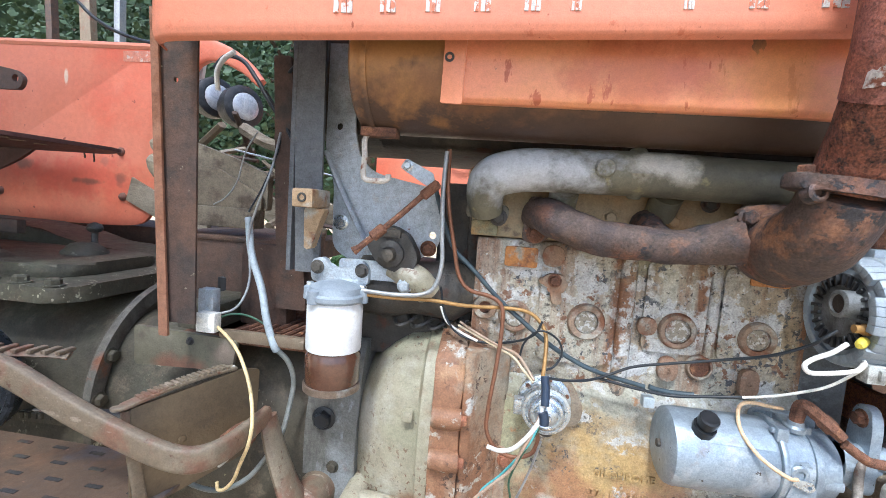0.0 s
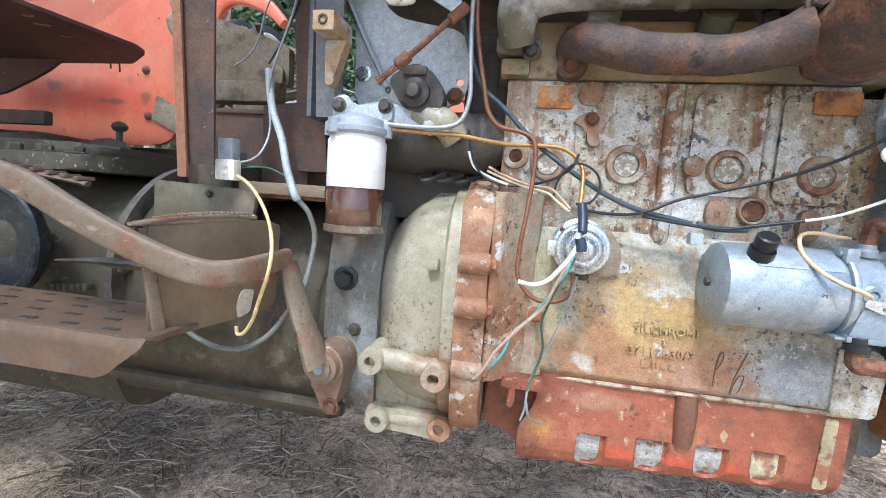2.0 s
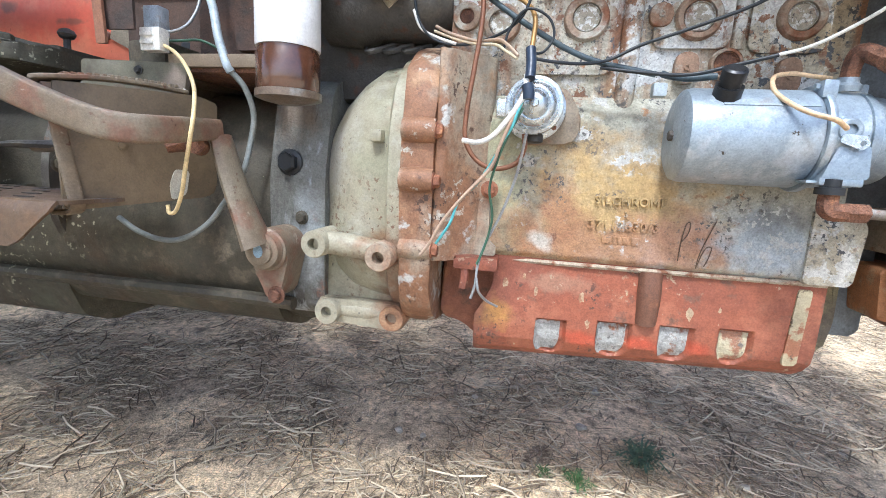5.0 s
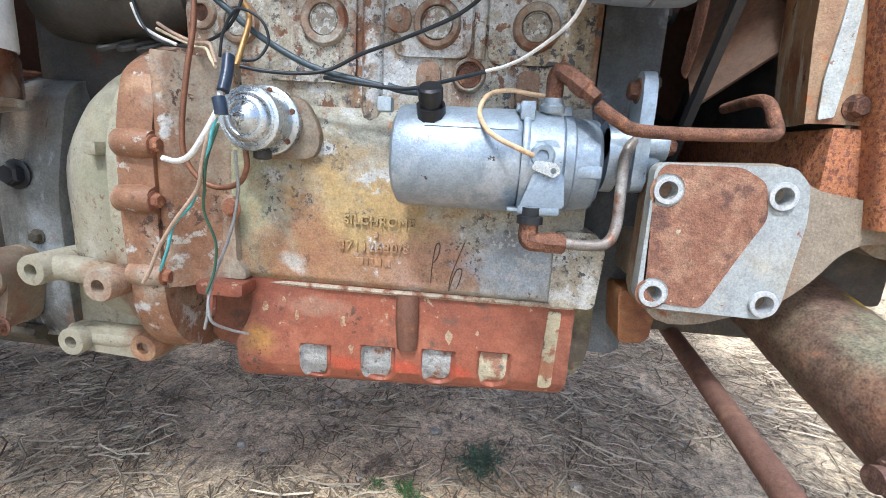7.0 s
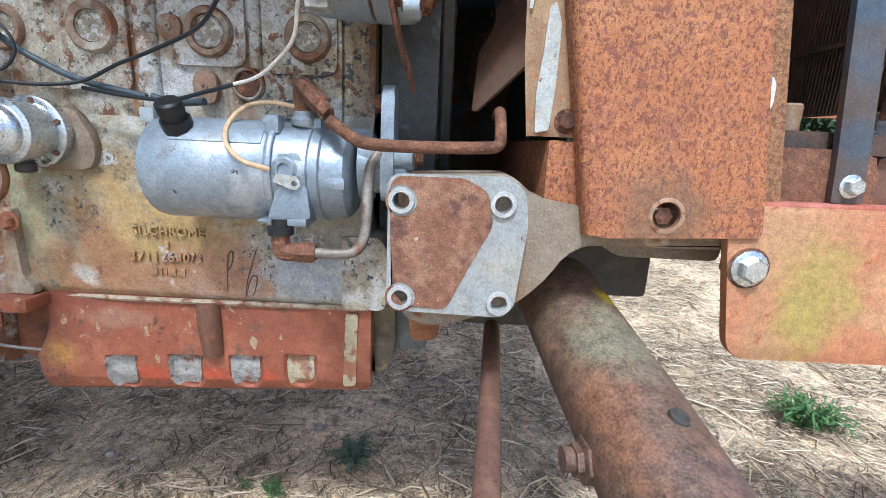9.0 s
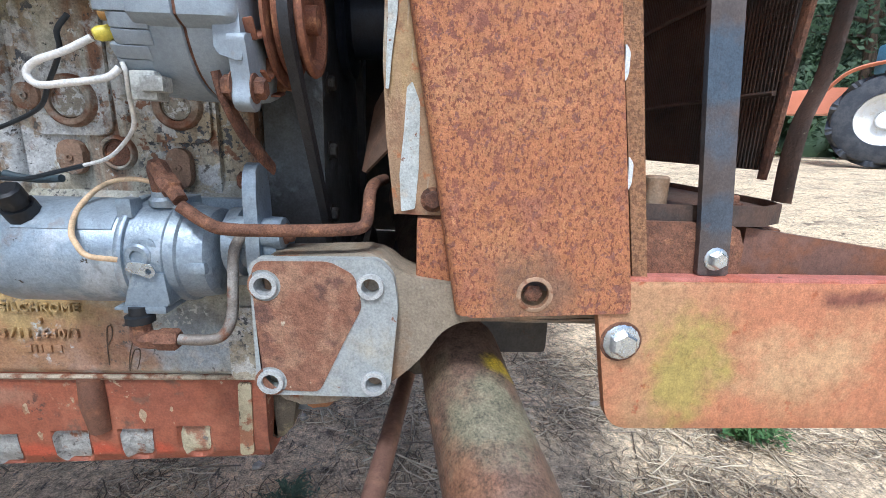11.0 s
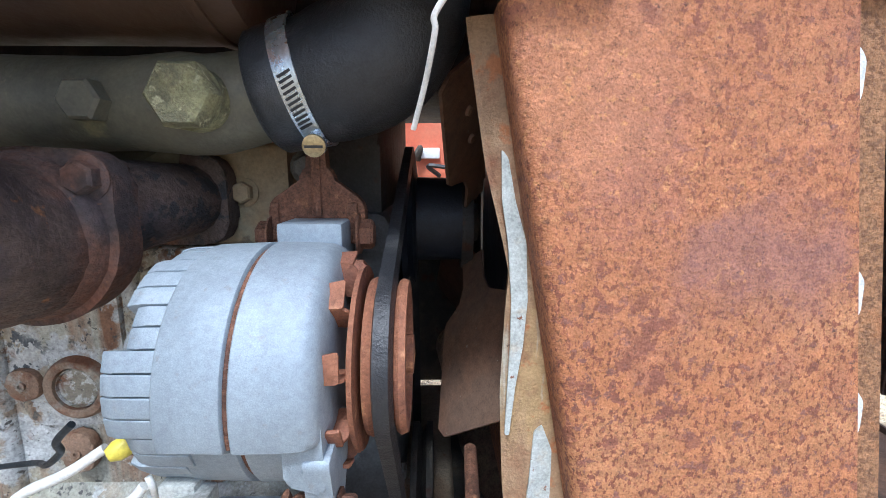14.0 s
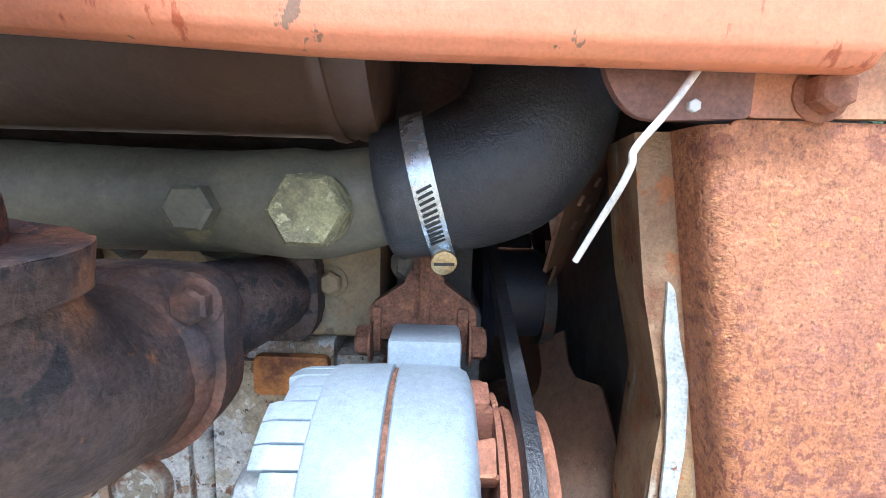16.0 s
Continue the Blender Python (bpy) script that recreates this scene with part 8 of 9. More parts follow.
box(b, (-0.0085, -0.0024, -0.001), (0.0085, 0.0024, 0.0028), 0.0006)
tooth = finish(b, "serration", m_lever)
for k in range(17):
    p = Vector((-0.417, -0.205, 0.7085)).lerp(Vector((-0.371, -0.092, 0.7155)), k / 16)
    again("serration", tooth, p2, Matrix.Translation(p + Vector((0, 0, 0.003 * math.sin(math.pi * k / 16)))) @ Matrix.Rotation(-0.39, 4, "Z"))
b = BM()
lathe(b, (-0.364, -0.080, 0.712), (0.3, -0.9, 0.2), [(0, 0.0032), (0.003, 0.003), (0.0042, 0.0)], 10)
part("white_bead", b, m_w_white, bracket2, "white plastic bead")
b = BM()
slab(b, rounded([(-0.55, 0.692), (-0.375, 0.700), (-0.366, 0.752), (-0.55, 0.758)], 0.006), (0, -0.062, 0), (1, 0, 0), (0, 0, 1), 0.008, bevel=0.002)
guard = thing("guard_plate", (-0.45, -0.06, 0.69), "olive steel guard plate with a rusty speckled end", "plate")
gs = part("sheet", b, surf("olive_guard", (0.145, 0.135, 0.09), [((0.18, 0.165, 0.115), 6, 0.46, 0.62, 1), ((0.10, 0.08, 0.055), 14, 0.55, 0.66, 2)], spots=[((-0.388, -0.07, 0.725), (0.03, 0.2, 0.03), (0.22, 0.17, 0.13), 0.8), ((-0.47, -0.07, 0.70), (0.05, 0.2, 0.02), (0.26, 0.10, 0.06), 0.6)], rough=0.6, bump=0.25, fine=0.1, pits=0.3), guard)
bolt(gs, (-0.448, -0.0705, 0.742), (0, -1, 0), 0.005, m_dark)

arm = thing("release_lever", (-0.24, -0.09, 0.5), "rusty forged clutch release arm on its cross shaft", "arm")
b = BM()
tube(b, [(-0.290, -0.105, 0.652), (-0.275, -0.105, 0.60), (-0.255, -0.103, 0.545), (-0.240, -0.10, 0.505)], [0.020, 0.023, 0.026, 0.032], 14, flat=0.5)
slab(b, rounded([(-0.265, 0.47), (-0.255, 0.525), (-0.215, 0.525), (-0.205, 0.49), (-0.215, 0.45), (-0.222, 0.425), (-0.24, 0.42), (-0.25, 0.445)], 0.012), (0, -0.03, 0), (1, 0, 0), (0, 0, 1), 0.05, bevel=0.004)
part("forging", b, m_lever, arm)
b = BM()
lathe(b, (-0.237, -0.078, 0.497), (0, -1, 0), [(-0.05, 0.031), (0.008, 0.031), (0.010, 0.028), (0.012, 0.0275), (0.014, 0.026), (0.020, 0.0255), (0.022, 0.019), (0.026, 0.018), (0.028, 0.010)], 32)
hub = part("hub", b, m_lever, arm)
b = BM()
lathe(b, (-0.237, -0.106, 0.498), (0, -1, 0), [(0, 0.0075), (0.001, 0.007)], 10, squash=1.3)
part("shaft_end", b, surf("blue_end", (0.30, 0.42, 0.52), rough=0.4, metal=0.4), hub)
bolt(arm, (-0.225, -0.08, 0.43), (0, -1, 0), 0.010)
b = BM()
tube(b, [(-0.335, -0.15, 0.632), (-0.318, -0.135, 0.640), (-0.300, -0.122, 0.645)], [0.007, 0.012, 0.013], 8)
lathe(b, (-0.305, -0.13, 0.637), (0.4, -0.9, 0.1), [(-0.012, 0.012), (0.012, 0.012)], 12)
part("clevis", b, m_rust, arm)

fork = thing("lever_fork", (-0.6, -0.12, 0.62), "rusty flat lever lying over the step", "lever")
b = BM()
tube(b, [(-0.672, -0.13, 0.622), (-0.61, -0.127, 0.627), (-0.55, -0.122, 0.628), (-0.505, -0.118, 0.629)], [0.003, 0.009, 0.011, 0.008], 8, flat=0.6)
part("blade", b, m_dark, fork)
b = BM()
tube(b, [(-0.585, -0.120, 0.622), (-0.54, -0.118, 0.625), (-0.49, -0.116, 0.631), (-0.45, -0.112, 0.634)], [0.008, 0.012, 0.0125, 0.0125], 8, flat=0.6)
part("shank", b, m_bracket, fork)

# round gauge-like rim low beside the step
rim = thing("dust_cover", (-0.86, -0.06, 0.55), "dark blue-rimmed round cover beside the transmission", "cover")
b = BM()
lathe(b, (-0.86, -0.07, 0.635), (0, -1, 0), [(0, 0.100), (0.02, 0.105), (0.024, 0.102), (0.025, 0.094), (0.020, 0.088), (0.004, 0.084), (0.002, 0.0)], 48, False)
part("rim", b, surf("rim_blue", (0.03, 0.036, 0.042), [((0.08, 0.09, 0.10), 20, 0.55, 0.65, 1)], rough=0.3, metal=0.4), rim)
b = BM()
lathe(b, (-0.86, -0.02, 0.635), (0, -1, 0), [(0, 0.04), (0.05, 0.04), (0.06, 0.02)], 20)
part("hub", b, m_trans, rim)

# ---- things behind the tractor's cowl ----
fend = thing("fender", (-1.4, 0.5, 0.86), "faded red tractor fender panel with bolts", "fender")
b = BM()
slab(b, rounded([(-1.9, 1.395), (-0.99, 1.385), (-0.972, 1.25), (-0.976, 0.96), (-1.03, 0.872), (-1.1, 0.862), (-1.9, 0.845)], [0, 0.02, 0.05, 0.06, 0.06, 0.03, 0]), (0, 0.50, 0), (1, 0, 0), (0, 0, 1), 0.012, bevel=0.003)
fsheet = part("sheet", b, m_red, fend)
b = BM()
tube(b, [(-1.9, 0.495, 1.398), (-1.4, 0.495, 1.394), (-0.995, 0.495, 1.388)], 0.012, 8)
part("rolled_edge", b, m_orange, fend)
m_rivet = surf("rivet_dirt", (0.21, 0.10, 0.07), [((0.13, 0.07, 0.05), 60, 0.5, 0.62, 1)], rough=0.7)
for x, z in ((-1.105, 0.949), (-1.112, 1.083), (-1.538, 0.941)):
    b = BM()
    lathe(b, (x, 0.4885, z), (0, -1, 0), [(0, 0.013), (0.004, 0.0125), (0.009, 0.009), (0.012, 0.003), (0.0122, 0)], 16, False)
    part("rivet", b, m_rivet, fsheet)
b = BM()
slab(b, rounded([(-1.105, 1.345), (-1.01, 1.345), (-1.01, 1.375), (-1.105, 1.375)], 0.002), (0, 0.4875, 0), (1, 0, 0), (0, 0, 1), 0.001)
part("data_plate", b, surf("data_plate", (0.58, 0.22, 0.14), [((0.62, 0.5, 0.42), 60, 0.55, 0.62, 1)], rough=0.5), fend)
b = BM()
slab(b, rounded([(-0.93, -0.16), (-0.905, 0.05), (-0.893, 0.235), (-0.913, 0.283), (-1.03, 0.362), (-1.30, 0.368), (-1.9, 0.37), (-1.9, -0.16)], [0.01, 0, 0.01, 0.015, 0.01, 0, 0, 0]), (0, 0, 1.064), (1, 0, 0), (0, 1, 0), 0.008, bevel=0.002)
rl = thing("footplate", (-1.3, 0.275, 0.97), "dark maroon sheet-steel footplate in front of the fender", "footplate")
m_maroon = surf("maroon_sheet", (0.085, 0.037, 0.034), [((0.06, 0.03, 0.028), 6, 0.46, 0.62, 1), ((0.13, 0.06, 0.05), 14, 0.58, 0.68, 2), ((0.34, 0.24, 0.17), 60, 0.69, 0.71, 3)], rough=0.6, bump=0.3, grain=260)
plate = part("sheet", b, m_maroon, rl)
b = BM()
slab(b, rounded([(-1.9, 1.064), (-1.225, 1.064), (-1.268, 1.036), (-1.32, 1.012), (-1.42, 0.972), (-1.9, 0.88)], [0, 0.004, 0.012, 0.01, 0.01, 0]), (0, 0.34, 0), (1, 0, 0), (0, 0, 1), 0.010, bevel=0.002)
part("web", b, m_maroon, rl)
for x, y, w in ((-0.985, 0.10, 0.030), (-1.005, 0.165, 0.022), (-0.96, 0.055, 0.018)):
    b = BM()
    slab(b, rounded([(-w / 2, -0.004), (w / 2, -0.003), (w / 2, 0.003), (-w / 2, 0.004)], 0.002), (x, y, 1.0622), (1, 0.35, 0), (-0.35, 1, 0), 0.002)
    part("scrape", b, m_lever, plate)
for x, y, l in ((-1.075, 0.362, 0.022), (-1.105, 0.363, 0.012)):
    b = BM()
    tube(b, [(x, y, 1.066), (x + 0.002, y, 1.060 - l * 0.5), (x + 0.004, y - 0.002, 1.064 - l)], 0.0022, 6)
    part("drip", b, m_dark, plate)
b = BM()
slab(b, rounded([(-1.6, 1.32), (-1.26, 1.265), (-1.235, 1.245), (-1.25, 1.215), (-1.6, 1.22)], 0.015), (0, 0.33, 0), (1, 0, 0), (0, 0, 1), 0.012, holes=((-1.262, 1.244, 0.010),))
part("eye_plate", b, m_brown, rl)
b = BM()
box(b, (-1.6, 0.125, 0.862), (-1.02, 0.145, 0.893), 0.004)
part("lower_bar", b, m_brown, rl)
m_knob = surf("knob_paint", (0.27, 0.235, 0.165), [((0.33, 0.29, 0.21), 25, 0.5, 0.62, 1), ((0.17, 0.12, 0.075), 40, 0.58, 0.66, 2)], rough=0.6)
for z, h, w in ((1.022, 0.017, 0.021), (1.058, 0.010, 0.013)):
    b = BM()
    tube(b, [(-0.582 + w * 0.25, 0.006, z + h), (-0.582, 0.006, z + h * 0.55), (-0.581, 0.006, z - h * 0.2), (-0.577, 0.006, z - h)], [w * 0.45, w * 0.6, w * 0.5, w * 0.25], 14, 5)
    single("pillar_knob", b, m_knob, "tan painted rounded knob on the edge of the pillar", "knob", "pillar knobs", at=(-0.575, 0.006, z))
# posts of machinery standing behind the fender
for x0, x1, w, mat, label in ((-4.17, -4.29, 0.032, m_brown, "rusty brown machine post behind the fender"), (-3.79, -3.91, 0.055, m_lever, "weathered brown timber post behind the fender"), (-3.56, -3.56, 0.03, m_w_grey, "grey steel post behind the fender")):
    b = BM()
    slab(b, rounded([(x0 - w, 0.0), (x0 + w, 0.0), (x1 + w, 3.0), (x1 - w, 3.0)], 0.01), (0, 3.05, 0), (1, 0, 0), (0, 0, 1), 0.07, bevel=0.006)
    single("machine_post", b, mat, label, "post", "machine posts", at=(x0, 3.05, 0.0))
# headlamps in the nose of the machine behind
lamps = thing("headlamp_pod", (-1.284, 1.2, 1.473), "black headlamp pod with two ribbed glass lamps", "headlamp")
b = BM()
for c in ((-1.269, 1.15, 1.398), (-1.105, 1.1, 1.354)):
    lathe(b, Vector(c) + Vector((-0.05, 0.03, 0)), (0.86, -0.5, 0.05), [(-0.06, 0.03), (-0.05, 0.07), (0.0, 0.088), (0.052, 0.088), (0.060, 0.076), (0.062, 0.059), (0.056, 0.056)], 28)
part("shell", b, m_black, lamps)
b = BM()
flat_bar(b, [(-1.44, 1.17, 1.38), (-1.43, 1.17, 1.53), (-1.36, 1.17, 1.60), (-1.25, 1.16, 1.59), (-1.13, 1.14, 1.53), (-1.05, 1.13, 1.46)], [0.03, 0.05, 0.055, 0.04, 0.03, 0.02], 0.02, 6, 16, (0, -1, 0))
part("nose_rim", b, m_red, lamps, "red sheet-metal rim over the lamps")
b = BM()
slab(b, rounded([(-1.50, 1.40), (-1.40, 1.40), (-1.37, 1.60), (-1.47, 1.66), (-1.52, 1.58)], 0.02), (0, 1.22, 0), (1, 0, 0), (0, 0, 1), 0.02, bevel=0.004)
part("pale_panel", b, m_white, lamps)
m_lens = plain("lamp_glass", (0.50, 0.52, 0.54), 0.2, 0.2, 0.5)
for c in ((-1.269, 1.15, 1.398), (-1.105, 1.1, 1.354)):
    b = BM()
    n = Vector((0.86, -0.5, 0.05)).normalized()
    lathe(b, Vector(c) + n * 0.008, n, [(0, 0.058), (0.004, 0.053), (0.008, 0.038), (0.010, 0.015), (0.0105, 0)], 28, False)
    gl = part("lens", b, m_lens, lamps)
    side_v = n.cross(Vector((0, 0, 1))).normalized()
    for k in range(-4, 5):
        h = 0.050 * math.sqrt(1 - (k / 5.2) ** 2)
        b = BM()
        p = Vector(c) + side_v * (k * 0.0105) + n * (0.0185 - 0.0004 * k * k)
        tube(b, [p - Vector((0, 0, h)) - n * 0.006, p, p + Vector((0, 0, h)) - n * 0.006], 0.0012, 5)
        part("lens_rib", b, m_lens, gl)

# plank and dash parts seen between the pillars
b = BM()
toolbox = thing("toolbox", (-0.5, 0.11, 0.92), "dirt-covered sheet-metal toolbox between the pillars", "toolbox")
m_tbox = surf("dirty_box", (0.15, 0.125, 0.09), [((0.21, 0.18, 0.13), 9, 0.45, 0.6, 1), ((0.08, 0.062, 0.045), 22, 0.52, 0.64, 2)], rough=0.8, bump=0.5, grain=240)
slab(b, rounded([(-0.60, 1.085), (-0.50, 1.055), (-0.425, 1.025), (-0.425, 0.955), (-0.60, 0.955)], 0.006), (0, 0.13, 0), (1, 0, 0), (0, 0, 1), 0.02, bevel=0.003)
part("back_panel", b, m_tbox, toolbox)
b = BM()
slab(b, rounded([(-0.60, 1.04), (-0.52, 1.03), (-0.43, 0.985), (-0.43, 0.955), (-0.60, 0.955)], 0.006), (0, 0.105, 0), (1, 0, 0), (0, 0, 1), 0.008, bevel=0.002)
part("sloping_lid", b, m_tbox, toolbox)
b = BM()
box(b, (-0.60, 0.085, 0.918), (-0.437, 0.125, 0.957), 0.004)
lumpy(b, 0.002, 25)
part("drawer", b, m_tbox, toolbox)
b = BM()
box(b, (-0.42, 0.02, 0.752), (-0.33, 0.06, 0.90), 0.006)
tray = thing("battery_tray", (-0.5, 0.2, 0.75), "brown sheet-metal tray under the cowl", "tray")
part("side_plate", b, m_brown, tray)
b = BM()
box(b, (-0.62, 0.08, 0.75), (-0.40, 0.35, 0.90), 0.01)
part("box", b, m_brown, tray)
b = BM()
box(b, (-0.625, 0.075, 0.893), (-0.398, 0.345, 0.902), 0.003)
part("rim", b, m_brown, tray)
b = BM()
box(b, (-0.33, 0.05, 1.10), (-0.2, 0.4, 1.28), 0.01)
single("firewall", b, m_dark, "dark firewall under the rear of the hood", "panel", at=(-0.27, 0.2, 1.1))

# ---- cables, pipes and wires ----
m_w_hose = plain("hose_pale", (0.40, 0.46, 0.49), 0.4)
m_w_hose_dull = plain("hose_dull", (0.22, 0.235, 0.22), 0.45)
